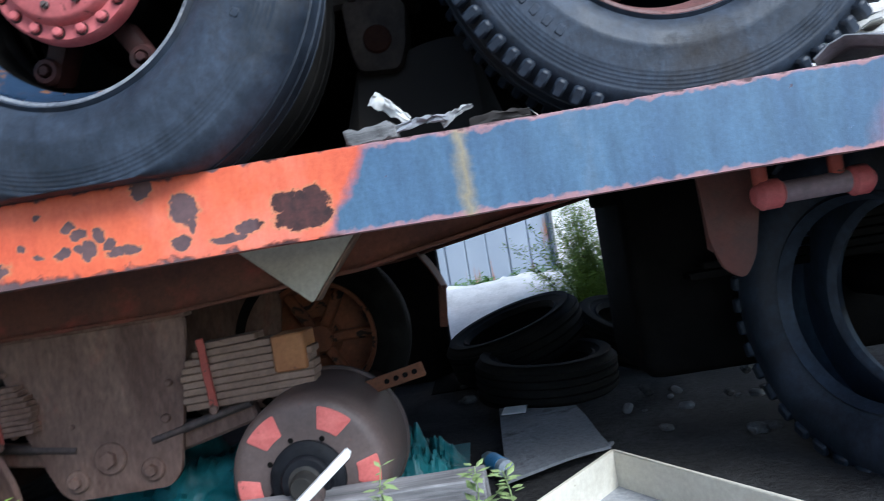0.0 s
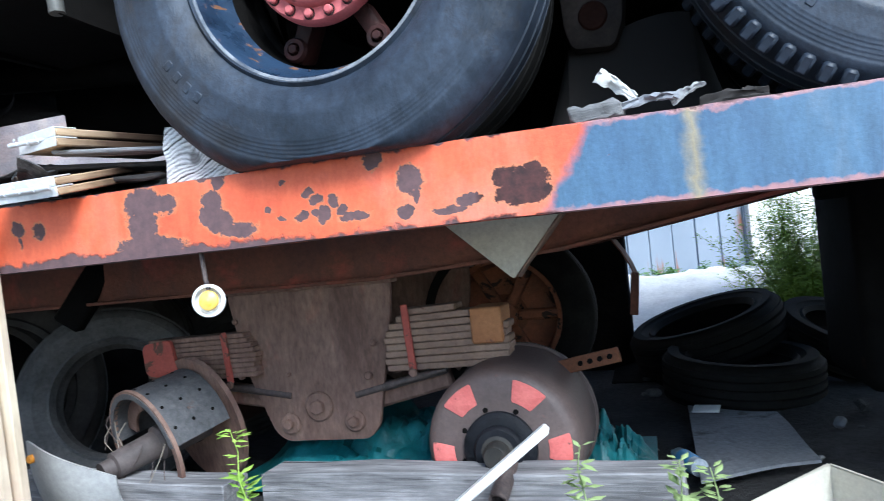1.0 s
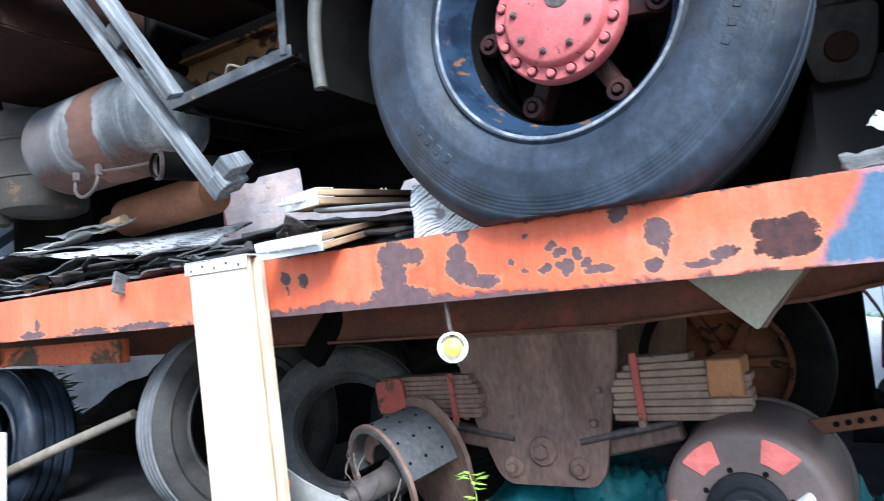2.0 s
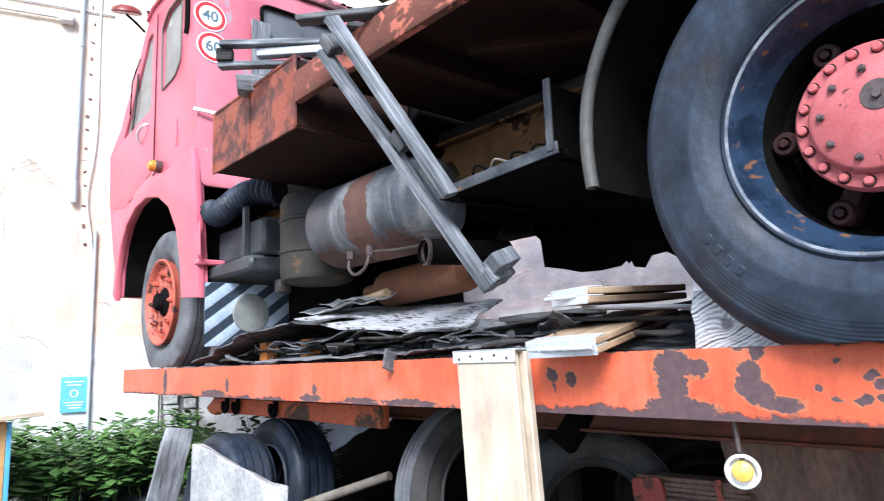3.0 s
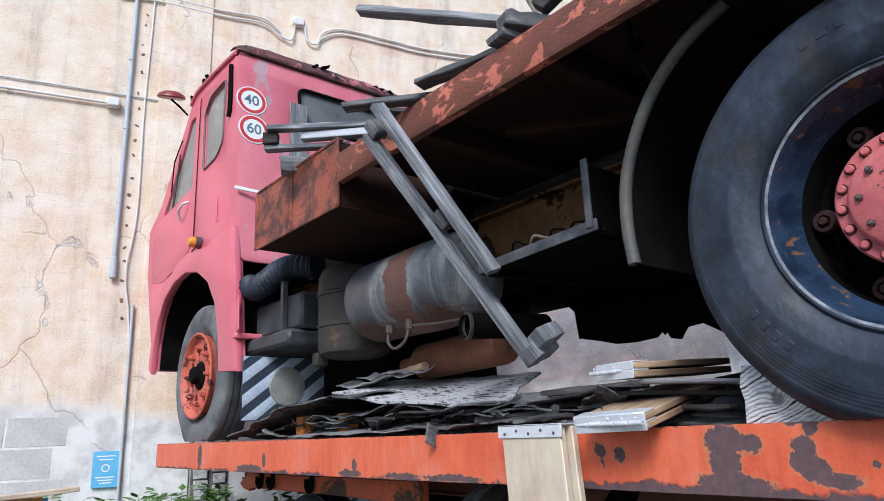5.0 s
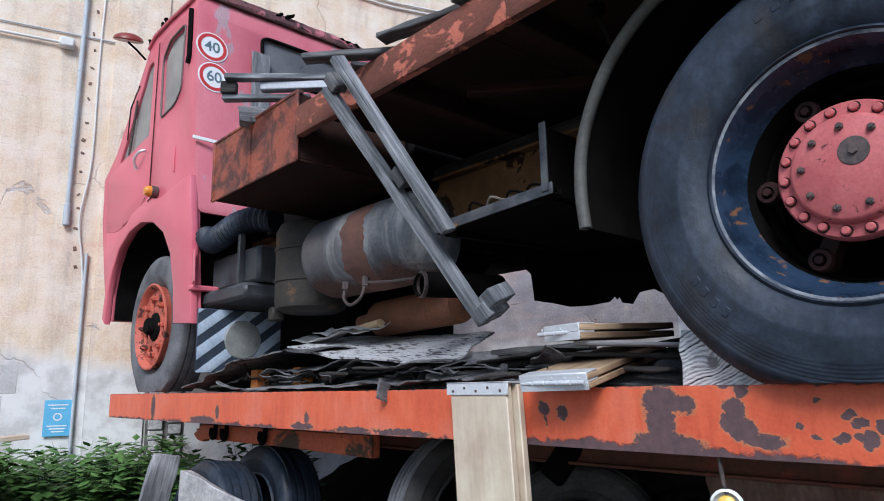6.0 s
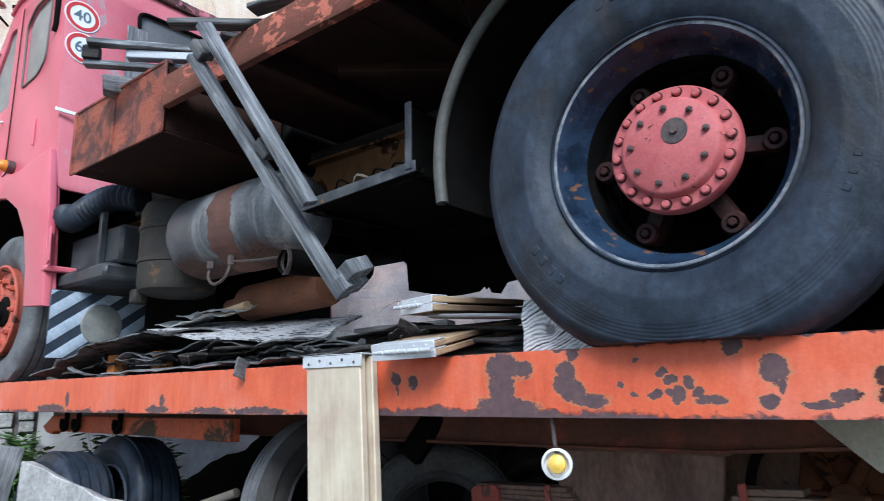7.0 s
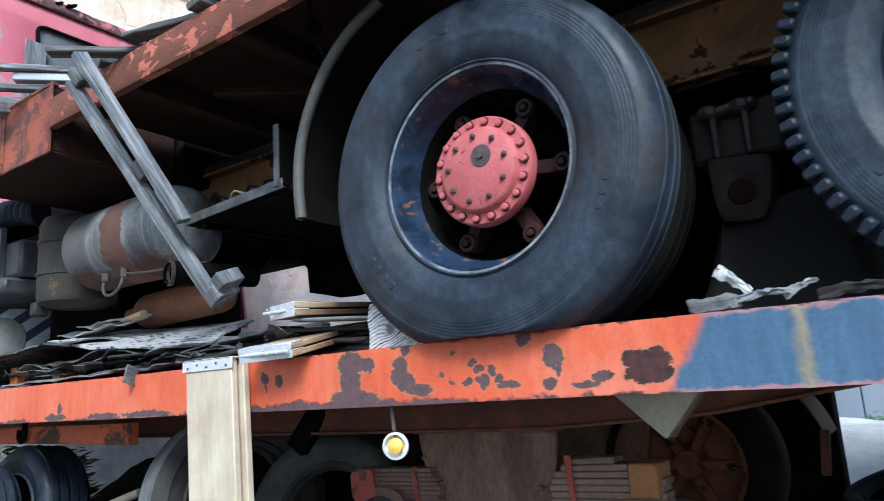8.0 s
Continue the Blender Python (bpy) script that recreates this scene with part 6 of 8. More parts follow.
front_wheel()
w1 = drive_wheel(0.040, 1.512, -0.008, False, "large rear lorry wheel with dark blue rim and red hub", RIM_BLUE, RIM_LIP)
w2 = drive_wheel(1.365, 1.540, 0.21, True, "rear lorry wheel with block tread tyre and rusty rim", RIM_RUSTY, RIM_RUSTY)

copy_thing(w1, pose(0.040, 2.20, 1.037, 0, 0, 180))
copy_thing(w2, pose(1.365, 1.98, 1.065, 0, 0, 180))
# engine, gearbox and far-side boxes under the chassis
bm = bmesh.new()
box(bm, -5.1, -3.95, 0.75, 1.6, 1.35, 2.3, 0.06, 2)
box(bm, -3.95, -3.05, 0.70, 1.65, 1.34, 2.18, 0.05, 2)
drum(bm, (-3.1, 1.15, 1.80), (-2.3, 1.15, 1.84), 0.24, 24, 0.03, 0.16)
drum(bm, (-2.3, 1.15, 1.84), (0.0, 1.15, 1.60), 0.06, 16)
part("engine_block", bm, BLACK_IRON, truck, "black greasy engine and gearbox")
bm = bmesh.new()
ragged = [(-2.16, 2.2), (-2.15, 1.73), (-2.105, 1.69), (-2.088, 1.53), (-1.95, 1.50), (-1.83, 1.468), (-1.70, 1.462), (-1.57, 1.470), (-1.535, 1.496), (-1.52, 1.478), (-1.505, 1.492), (-1.486, 1.455), (-1.43, 1.444), (-1.386, 1.50), (-1.30, 1.508), (-1.20, 1.45), (-1.0, 1.44), (-0.75, 1.45), (-0.75, 2.2)]
plate(bm, ragged, [], 0.012, Matrix.Translation((0, 1.40, 0)) @ XZ, 0.002)
part("torn_guard", bm, BLACK_IRON, truck, "black guard sheet with a torn lower edge")
# far-side boxes coloured near black, as they hang in shade
bm = bmesh.new()
box(bm, -2.0, -0.8, 1.45, 1.85, 1.62, 2.15, 0.04, 2)
part("far_side_box", bm, BLACK_IRON, truck, "box hanging on the far chassis side, shade in its black colour")
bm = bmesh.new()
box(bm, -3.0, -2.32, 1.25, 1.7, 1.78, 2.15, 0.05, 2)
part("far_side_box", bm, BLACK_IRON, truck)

# black sheets added to keep the gaps by the far wheels dark
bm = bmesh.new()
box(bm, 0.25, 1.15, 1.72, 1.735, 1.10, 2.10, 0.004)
part("far_splash_panel", bm, BLACK_IRON, truck, "added black sheet that keeps the far wheel gap dark")
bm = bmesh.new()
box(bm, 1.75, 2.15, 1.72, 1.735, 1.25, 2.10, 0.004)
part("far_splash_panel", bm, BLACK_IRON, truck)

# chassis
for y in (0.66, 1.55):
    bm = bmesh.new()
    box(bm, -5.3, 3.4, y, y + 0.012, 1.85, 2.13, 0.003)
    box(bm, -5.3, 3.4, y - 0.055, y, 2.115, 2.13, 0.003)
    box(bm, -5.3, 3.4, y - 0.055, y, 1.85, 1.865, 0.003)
    # far rail gets near black instead of ochre, its shade put into the colour
    part("chassis_rail", bm, RAIL_OCHRE if y < 1 else BLACK_IRON, truck, "lorry chassis rail, rusty brown near, blackened for shade far")
for x in (-2.6, -1.4, -0.3, 0.7, 1.9):
    bm = bmesh.new()
    box(bm, x, x + 0.09, 0.675, 1.549, 1.88, 2.05, 0.006)
    part("chassis_cross_member", bm, BLACK_IRON, truck)
for x in (0.040, 1.365):
    bm = bmesh.new()
    drum(bm, (x, 0.2, 1.5), (x, 2.2, 1.5), 0.10, 20, 0.01)
    lathe(bm, [(1e-4, -0.24), (0.12, -0.22), (0.22, -0.10), (0.24, 0.0), (0.22, 0.10), (0.12, 0.22), (1e-4, 0.24)], 28, Matrix.Translation((x, 1.15, 1.5)))
    part("drive_axle", bm, BLACK_IRON, truck, "black drive axle casing")
# rear spring bracket between the two rear wheels
bm = bmesh.new()
plate(bm, rounded([(0.522, 1.60), (0.708, 1.575), (0.690, 1.44), (0.662, 1.375), (0.545, 1.385), (0.528, 1.45)], 0.02, 3), [], 0.20, Matrix.Translation((0, 0.84, 0)) @ XZ, 0.008)
box(bm, 0.46, 0.76, 0.78, 0.96, 1.60, 1.80, 0.015)
trun = part("trunnion_bracket", bm, surf("greasy_brown_iron", (0.022, 0.018, 0.016), (0.085, 0.068, 0.058), 9, (0.6, 0.85), fine=70, relief=0.5, gloss=0.25), truck, "black cast spring bracket")
for x in (0.552, 0.655):
    bm = bmesh.new()
    drum(bm, (x, 0.745, 1.60), (x, 0.745, 1.77), 0.013, 10)
    drum(bm, (x - 0.012, 0.745, 1.745), (x - 0.012, 0.745, 1.790), 0.036, 8, 0.010)
    part("u_bolt", bm, NUT_STEEL, trun)
bm = bmesh.new()
stick(bm, (0.515, 0.75, 1.762), (0.695, 0.75, 1.775), 0.05, 0.035, 0.010)
part("clamp_bridge", bm, NUT_STEEL, trun, "worn grey clamp bridge")
bm = bmesh.new()
drum(bm, (0.612, 0.742, 1.47), (0.612, 0.728, 1.47), 0.045, 24, 0.008)
part("trunnion_cap", bm, RUST_DARK, trun)
for i in range(7):
    bm = bmesh.new()
    stick(bm, (0.06 + 0.05 * i, 0.86, 1.62 + 0.018 * i), (1.20 - 0.05 * i, 0.86, 1.62 + 0.018 * i), 0.09, 0.016, 0.003)
    part("spring_leaf", bm, BLACK_IRON, truck)

# bed: rusty rail, floor, cross bearers, front locker
bm = bmesh.new()
prevr = None
for i in range(90):
    x = -2.10 + i * 0.063
    ring = [bm.verts.new((x, -0.22 + y + 0.003 * nz(x, 0, z, 4), z + 0.003 * nz(x, 5, 0, 3))) for y, z in
            ((0, 2.185), (0.004, 2.175), (0.035, 2.172), (0.035, 2.182), (0.012, 2.19), (0.012, 2.30), (0.09, 2.305), (0.09, 2.315), (0.004, 2.318), (0, 2.31))]
    if prevr:
        for k in range(10):
            bm.faces.new((prevr[k], prevr[(k + 1) % 10], ring[(k + 1) % 10], ring[k]))
    else:
        bm.faces.new(ring)
    prevr = ring
bm.faces.new(prevr)
part("bed_rail", bm, RUST_RED, truck, "rusty side rail with flaking pink-red paint", 50)
for i in range(11):
    x0 = -2.08 + i * 0.52
    bm = bmesh.new()
    box(bm, x0, x0 + 0.5195, -0.12, 2.55, 2.285 + random.uniform(-0.002, 0.004), 2.312, 0.003)
    part("bed_floor_plate", bm, RUST_DARK, truck)
for x0 in (-3.05, -2.56):
    bm = bmesh.new()
    box(bm, x0, x0 + 0.475, 0.96, 2.55, 2.285, 2.312, 0.003)
    part("bed_floor_plate", bm, RUST_DARK, truck)
for i in range(8):
    x0 = -1.55 + i * 0.68
    bm = bmesh.new()
    box(bm, x0, x0 + 0.07, -0.18, 2.6, 2.19, 2.284, 0.006)
    part("bed_bearer", bm, RUST_DARK, truck)
for y in (0.62, 1.5):
    bm = bmesh.new()
    box(bm, -2.1, 3.4, y, y + 0.10, 2.132, 2.187, 0.006)
    part("bed_runner", bm, WOOD_DARK, truck)
bm = bmesh.new()
stick(bm, (-1.25, 0.05, 2.17), (-0.62, 0.55, 2.16), 0.05, 0.04, 0.006)
stick(bm, (-0.62, 0.55, 2.16), (-1.05, 0.70, 2.08), 0.05, 0.04, 0.006)
part("bed_stay", bm, RUST_DARK, truck)
bm = bmesh.new()
box(bm, -3.03, -2.13, -0.20, -0.19, 2.07, 2.41, 0.003)
locker = part("bed_locker", bm, BOX_RUST, truck, "rusted red-brown steel locker under the bed front")
for dims in ((-3.03, -2.13, -0.188, 0.45, 2.07, 2.08), (-2.14, -2.13, -0.188, 0.45, 2.082, 2.40), (-3.03, -3.02, -0.188, 0.45, 2.082, 2.40), (-3.018, -2.142, -0.165, 0.45, 2.392, 2.40)):
    bm = bmesh.new()
    box(bm, *dims, 0.003)
    part("locker_panel", bm, RUST_DARK, locker)
bm = bmesh.new()
for x in (-3.035, -2.125, -2.60):
    box(bm, x - 0.012, x + 0.012, -0.208, -0.196, 2.066, 2.414, 0.003)
box(bm, -3.04, -2.12, -0.208, -0.196, 2.062, 2.082, 0.003)
box(bm, -3.04, -2.12, -0.206, -0.17, 2.40, 2.416, 0.003)
part("locker_rim", bm, BOX_RUST, locker)

# block extended behind the locker only to keep that stretch dark
bm = bmesh.new()
box(bm, -3.70, -2.10, 0.47, 1.90, 2.07, 2.39, 0.02)
part("bed_front_member", bm, BLACK_IRON, truck, "black block in front of the bed, extended to hold its shade")
# tank, canister, hose, exhaust
bm = bmesh.new()
mt = Matrix.Translation((-2.03, 0.27, 1.715)) @ pose(0, 0, 0, 0, 90, 0)
lathe(bm, [(1e-4, -0.545), (0.10, -0.540), (0.165, -0.525), (0.200, -0.495), (0.212, -0.46), (0.212, 0.25), (0.200, 0.285), (0.165, 0.315), (1e-4, 0.33)], 56, mt)
tank = part("air_tank", bm, TANK_GREY, truck, "grey cylindrical tank with rust band")
bm = bmesh.new()
def raggedband(co, a, r, h):
    s = 0.036 * noise.noise(Vector((math.cos(a) * 3, math.sin(a) * 3, h * 3))) + 0.022 * noise.noise(Vector((math.cos(a) * 9, math.sin(a) * 9, h * 7)))
    return co + Vector((0, 0, s * (1 if h > -0.1 else -1)))
lathe(bm, [(0.2125, -0.115), (0.2145, -0.11), (0.2145, 0.055), (0.2125, 0.06)], 90, mt, False, raggedband)
part("rust_band", bm, TANK_RUST, tank, "brown rusted band")
for x in (-2.33, -1.85):
    bm = bmesh.new()
    box(bm, x - 0.02, x + 0.02, 0.49, 0.8, 1.70, 1.78, 0.005)
    part("tank_bracket", bm, BLACK_IRON, truck)
bm = bmesh.new()
tube(bm, [(-2.20, 0.13, 1.52), (-2.20, 0.12, 1.46), (-2.13, 0.11, 1.42), (-2.06, 0.12, 1.45), (-2.05, 0.14, 1.53)], 0.0075, 8, smooth_steps=4)
drum(bm, (-2.20, 0.13, 1.50), (-2.20, 0.13, 1.54), 0.018, 8)
drum(bm, (-2.05, 0.14, 1.50), (-2.05, 0.14, 1.55), 0.018, 8)
tube(bm, [(-2.05, 0.14, 1.52), (-1.85, 0.14, 1.50), (-1.5, 0.2, 1.50)], 0.006, 6)
part("drain_pipe", bm, NUT_STEEL, tank, "small bent grey pipe")
bm = bmesh.new()
mc = Matrix.Translation((-2.83, 0.32, 1.72))
lathe(bm, [(1e-4, -0.27), (0.15, -0.262), (0.195, -0.24), (0.205, -0.21), (0.205, -0.10), (0.212, -0.095), (0.212, -0.08), (0.205, -0.075), (0.205, 0.08), (0.212, 0.085), (0.212, 0.10), (0.205, 0.105), (0.205, 0.19), (0.185, 0.235), (0.12, 0.255), (1e-4, 0.26)], 40, mc)
can = part("air_filter", bm, CANISTER, truck, "dusty brown-black air filter canister")
for dims in ((-3.05, -3.01, 0.20, 0.28, 1.76, 1.84), (-3.04, -2.98, 0.16, 0.24, 1.42, 1.50)):
    bm = bmesh.new()
    box(bm, *dims, 0.01)
    part("filter_clip", bm, CANISTER, can)
bm = bmesh.new()
hp = [(-3.72, 0.06, 2.02), (-3.60, 0.05, 1.97), (-3.45, 0.05, 1.985), (-3.32, 0.08, 2.03), (-3.2, 0.13, 2.05), (-3.05, 0.2, 2.03)]
tube(bm, hp, 0.066, 18, True, 9, 0.013)
part("intake_hose", bm, RUBBER, truck, "black ribbed intake hose")
bm = bmesh.new()
box(bm, -3.74, -3.10, 0.12, 0.60, 1.66, 1.88, 0.02)
box(bm, -3.74, -3.12, 0.05, 0.55, 1.56, 1.655, 0.02)
box(bm, -3.30, -3.27, 0.08, 0.12, 1.6, 1.99, 0.005)
part("battery_box", bm, surf("grimy_black_box", (0.018, 0.020, 0.023), (0.075, 0.080, 0.088), 5, (0.35, 0.7), fine=60, relief=0.4), truck, "grimy black battery box")
TAIL = [(-1.53, 0.04, 1.437), (-1.52, 0.20, 1.445), (-1.50, 0.46, 1.46)]
bm = bmesh.new()
tube(bm, TAIL, 0.052, 24, False)
tube(bm, TAIL, 0.045, 24, False)
lathe(bm, [(0.045, 0.0), (0.052, 0.0)], 24, Matrix.Translation((-1.53, 0.04, 1.437)) @ FACE_Y)
tail = part("exhaust_tail", bm, BLACK_IRON, truck, "hollow rusty exhaust tail pipe")
bm = bmesh.new()
lathe(bm, [(0.046, -0.010), (0.055, -0.010), (0.056, 0.003), (0.052, 0.006), (0.046, 0.004)], 28, Matrix.Translation((-1.53, 0.04, 1.437)) @ pose(0, 0, 0, 0, 0, -20) @ FACE_Y, True)
part("pipe_lip", bm, NUT_STEEL, tail, "worn grey pipe lip")
bm = bmesh.new()
prof = [(1e-4, -0.42), (0.04, -0.42), (0.045, -0.30), (0.088, -0.25), (0.094, -0.23), (0.094, 0.36), (0.088, 0.39), (1e-4, 0.40)]
lathe(bm, prof, 32, Matrix.Translation((-2.17, 0.50, 1.405)) @ pose(0, 0, 0, 0, 88, 0))
part("silencer", bm, PIPE_RUST, truck, "brown rusty exhaust silencer")
# angle-iron carrier by the mudguard
WORN = surf("worn_steel_angle", (0.022, 0.027, 0.036), (0.14, 0.145, 0.155), 10, (0.45, 0.7), 0.2, fine=80, relief=0.4, patch=((0.30, 0.16, 0.045), 0.64, 9, 0.9), gloss=0.3)
bm = bmesh.new()
stick(bm, (-1.50, 0.09, 1.665), (-0.885, 0.09, 1.70), 0.006, 0.042, 0.002)
carrier = part("carrier_bar", bm, WORN, truck, "worn grey angle bar with ochre rust at its end")
for p, q, w, h in (((-1.50, 0.115, 1.647), (-0.885, 0.115, 1.682), 0.045, 0.005), ((-0.905, 0.14, 1.69), (-0.905, 0.75, 1.71), 0.03, 0.03), ((-1.48, 0.14, 1.655), (-1.48, 0.75, 1.68), 0.03, 0.03)):
    bm = bmesh.new()
    stick(bm, p, q, w, h, 0.002)
    part("carrier_flange", bm, BLACK_IRON, carrier)
bm = bmesh.new()
box(bm, -0.930, -0.900, 0.082, 0.090, 1.69, 1.945, 0.002)
upright = part("carrier_bracket", bm, WORN, carrier, "worn upright angle")
bm = bmesh.new()
box(bm, -0.912, -0.902, 0.094, 0.50, 1.70, 1.925, 0.003)
part("bracket_plate", bm, BLACK_IRON, carrier, "black square bracket plate")
bm = bmesh.new()
box(bm, -1.46, -0.93, 0.15, 0.78, 1.672, 1.684, 0.003)
part("carrier_pan", bm, BLACK_IRON, carrier, "black sheet pan")
for k in range(4):
    bm = bmesh.new()
    x = -1.32 + 0.10 * k
    tube(bm, [(x, 0.11, 1.70 + 0.006 * k), (x + 0.03, 0.10, 1.735), (x + 0.07, 0.13, 1.715 + 0.005 * k), (x + 0.12, 0.11, 1.71)], 0.005, 5, smooth_steps=3)
    part("loose_wire", bm, TWIG if k == 1 else BLACK_IRON, carrier)
# mudguard
bm = bmesh.new()
gp = [(-0.69, 1.505), (-0.70, 1.62), (-0.69, 1.75), (-0.655, 1.86), (-0.595, 1.97), (-0.52, 2.06), (-0.42, 2.135), (-0.29, 2.19)]
def guard(u, v):
    i = u * (len(gp) - 1)
    k = min(int(i), len(gp) - 2)
    t = i - k
    return (gp[k][0] * (1 - t) + gp[k + 1][0] * t, 0.0 + 0.62 * v, gp[k][1] * (1 - t) + gp[k + 1][1] * t)
sheet(bm, 28, 3, guard, 0.008)
mg = part("mudguard", bm, BLACK_IRON, truck, "black curved mudguard with grey rolled edge")
bm = bmesh.new()
tube(bm, [(x - 0.004, 0.0, z) for x, z in gp], 0.020, 12, smooth_steps=4)
part("rolled_edge", bm, MUDGUARD, mg, "grey rolled mudguard edge")
bm = bmesh.new()
tube(bm, [(-0.545, 0.0, 2.03), (-0.59, -0.02, 2.18), (-0.585, -0.05, 2.30)], 0.007, 6)
drum(bm, (-0.60, -0.05, 2.18), (-0.58, 0.0, 2.2), 0.022, 10)
part("mudguard_stay", bm, BLACK_IRON, mg)
# mudflap behind the front wheel
bm = bmesh.new()
box(bm, -3.51, -3.50, -0.06, 0.50, 1.14, 1.53, 0.004)
flap = part("mudflap", bm, FLAP_BLACK, truck, "black mudflap with pale diagonal stripes")
def clipstripe(c0, w):
    """A diagonal band clipped to the flap, as a polygon in y, z."""
    y0, y1, z0, z1 = -0.055, 0.495, 1.145, 1.525
    poly = [(y0, c0 + 0.75 * y0), (y1, c0 + 0.75 * y1), (y1, c0 + w + 0.75 * y1), (y0, c0 + w + 0.75 * y0)]
    for lim, axis, sign in ((z0, 1, 1), (z1, 1, -1)):
        out = []
        for i in range(len(poly)):
            a, b = poly[i - 1], poly[i]
            ina, inb = sign * (a[axis] - lim) >= 0, sign * (b[axis] - lim) >= 0
            if ina != inb:
                t = (lim - a[axis]) / (b[axis] - a[axis])
                out.append((a[0] + t * (b[0] - a[0]), a[1] + t * (b[1] - a[1])))
            if inb:
                out.append(b)
        poly = out
        if not poly:
            return poly
    return poly
for k in range(7):
    poly = clipstripe(0.70 + 0.14 * k, 0.072)
    if len(poly) > 2:
        bm = bmesh.new()
        plate(bm, poly, [], 0.004, Matrix.Translation((-3.499, 0, 0)) @ YZ, 0.001)
        part("stripe", bm, STRIPE_WHITE, flap)
bm = bmesh.new()
lathe(bm, [(1e-4, 0.012), (0.09, 0.011), (0.115, 0.008), (0.122, 0.0), (1e-4, 0.0)], 40, Matrix.Translation((-3.496, 0.235, 1.345)) @ YZ)
part("flap_disc", bm, LENS, flap, "dusty round disc on the mudflap")

# ---- loose timber round the bed ----
def timber(name, p, q, w, h, mat, label, group="", rough=0.003, up=(0, 0, 1), cat="plank"):
    bm = bmesh.new()
    stick(bm, p, q, w, h, 0.004, up, rough)
    return solo(name, bm, mat, label, cat, group)


G1 = "cross planks over the bed edge"
timber("plank", (-1.715, -0.412, 2.337), (-1.02, 0.20, 2.337), 0.062, 0.024, WOOD_CROSS, "weathered grey plank jutting over the bed rail", G1)
timber("plank", (-1.435, -0.232, 2.372), (-0.95, -0.09, 2.372), 0.075, 0.024, WOOD_CROSS, "weathered grey plank jutting over the bed rail", G1)
timber("plank", (-1.64, -0.24, 2.333), (-1.30, 0.5, 2.333), 0.07, 0.022, WOOD_CROSS, "weathered grey plank jutting over the bed rail", G1)
timber("plank", (-0.98, -0.25, 2.345), (-0.86, 0.6, 2.345), 0.10, 0.03, WOOD_CROSS, "split grey plank end on the bed rail", G1)
for i in range(10):
    x = -0.3 + 0.33 * i
    timber("plank", (x, -0.19 - 0.05 * random.random(), 2.335), (x + random.uniform(-0.03, 0.03), 0.9, 2.34), 0.13, 0.03, WOOD_CROSS, "weathered grey plank lying across the bed", G1)
timber("timber_block", (-0.95, -0.245, 2.39), (-0.87, -0.05, 2.39), 0.075, 0.055, WOOD_CROSS, "short grey timber block on the bed rail", cat="block")
timber("long_plank", (-1.585, -0.42, 2.72), (-0.95, -0.02, 2.46), 0.06, 0.030, WOOD_GREY, "long weathered plank jutting out from the bed", "")
timber("plank", (-0.88, -0.12, 2.45), (-0.62, 0.05, 2.72), 0.06, 0.06, WOOD_DARK, "dark leaning timber on the bed", "")
timber("thin_stick", (-1.12, 0.02, 2.80), (-0.98, 0.05, 2.46), 0.02, 0.02, TWIG, "thin brown stick leaning on the bed", "", cat="stick")
# stacked frame on the locker
fr = thing("ladder_frame", (-2.4, -0.3, 2.42), "weathered grey ladder-like wooden frame lying on the locker", "frame")
for p, q in (((-2.445, -0.42, 2.525), (-2.12, -0.022, 2.525)), ((-2.49, -0.405, 2.438), (-2.22, -0.075, 2.438))):
    bm = bmesh.new()
    stick(bm, p, q, 0.05, 0.026, 0.003, rough=0.002)
    part("rail", bm, WOOD_PROP, fr)
bm = bmesh.new()
stick(bm, (-2.477, -0.42, 2.4815), (-2.43, -0.362, 2.4815), 0.045, 0.060, 0.003)
part("spacer", bm, WOOD_DARK, fr)
timber("metal_bar", (-2.36, -0.27, 2.486), (-2.10, 0.0, 2.486), 0.05, 0.040, DULL_STEEL, "pale grey metal bar lying on the locker", "", 0.0, cat="bar")
timber("timber_block", (-2.62, -0.26, 2.425), (-2.56, -0.12, 2.43), 0.09, 0.08, WOOD_GREY, "small worn wooden block on the locker", cat="block")
timber("plank", (-2.66, -0.24, 2.475), (-2.2, 0.3, 2.475), 0.06, 0.02, WOOD_GREY, "thin grey lath on the locker", "")
timber("plank", (-3.79, 0.445, 2.415), (-3.885, 0.475, 3.53), 0.145, 0.02, WOOD_GREY, "weathered board standing against the cab back", "", up=(1, 0, 0))

# hanging ladder-like prop
prop = thing("wooden_prop", (-1.1, -0.05, 1.24), "weathered grey wooden prop of two battens with cleats", "prop")
bm = bmesh.new()
stick(bm, (-1.615, -0.36, 2.19), (-1.105, -0.035, 1.245), 0.028, 0.060, 0.003, up=(0, 1, 0.35), rough=0.0015)
part("batten", bm, WOOD_PROP, prop)
bm = bmesh.new()
stick(bm, (-1.495, -0.395, 2.26), (-1.145, -0.16, 1.555), 0.028, 0.058, 0.003, up=(0, 1, 0.35), rough=0.0015)
part("batten", bm, WOOD_PROP, prop)
for c, s in (((-1.575, -0.345, 2.205), 0.085), ((-1.335, -0.205, 1.79), 0.085)):
    bm = bmesh.new()
    q = stick_pose((-1.615, -0.36, 2.19), (-1.105, -0.035, 1.245), (0, 1, 0.35))[0]
    q.translation = c
    obox(bm, q, 0.075, 0.045, s * 0.8, 0.004)
    part("cleat", bm, WOOD_CROSS, prop)
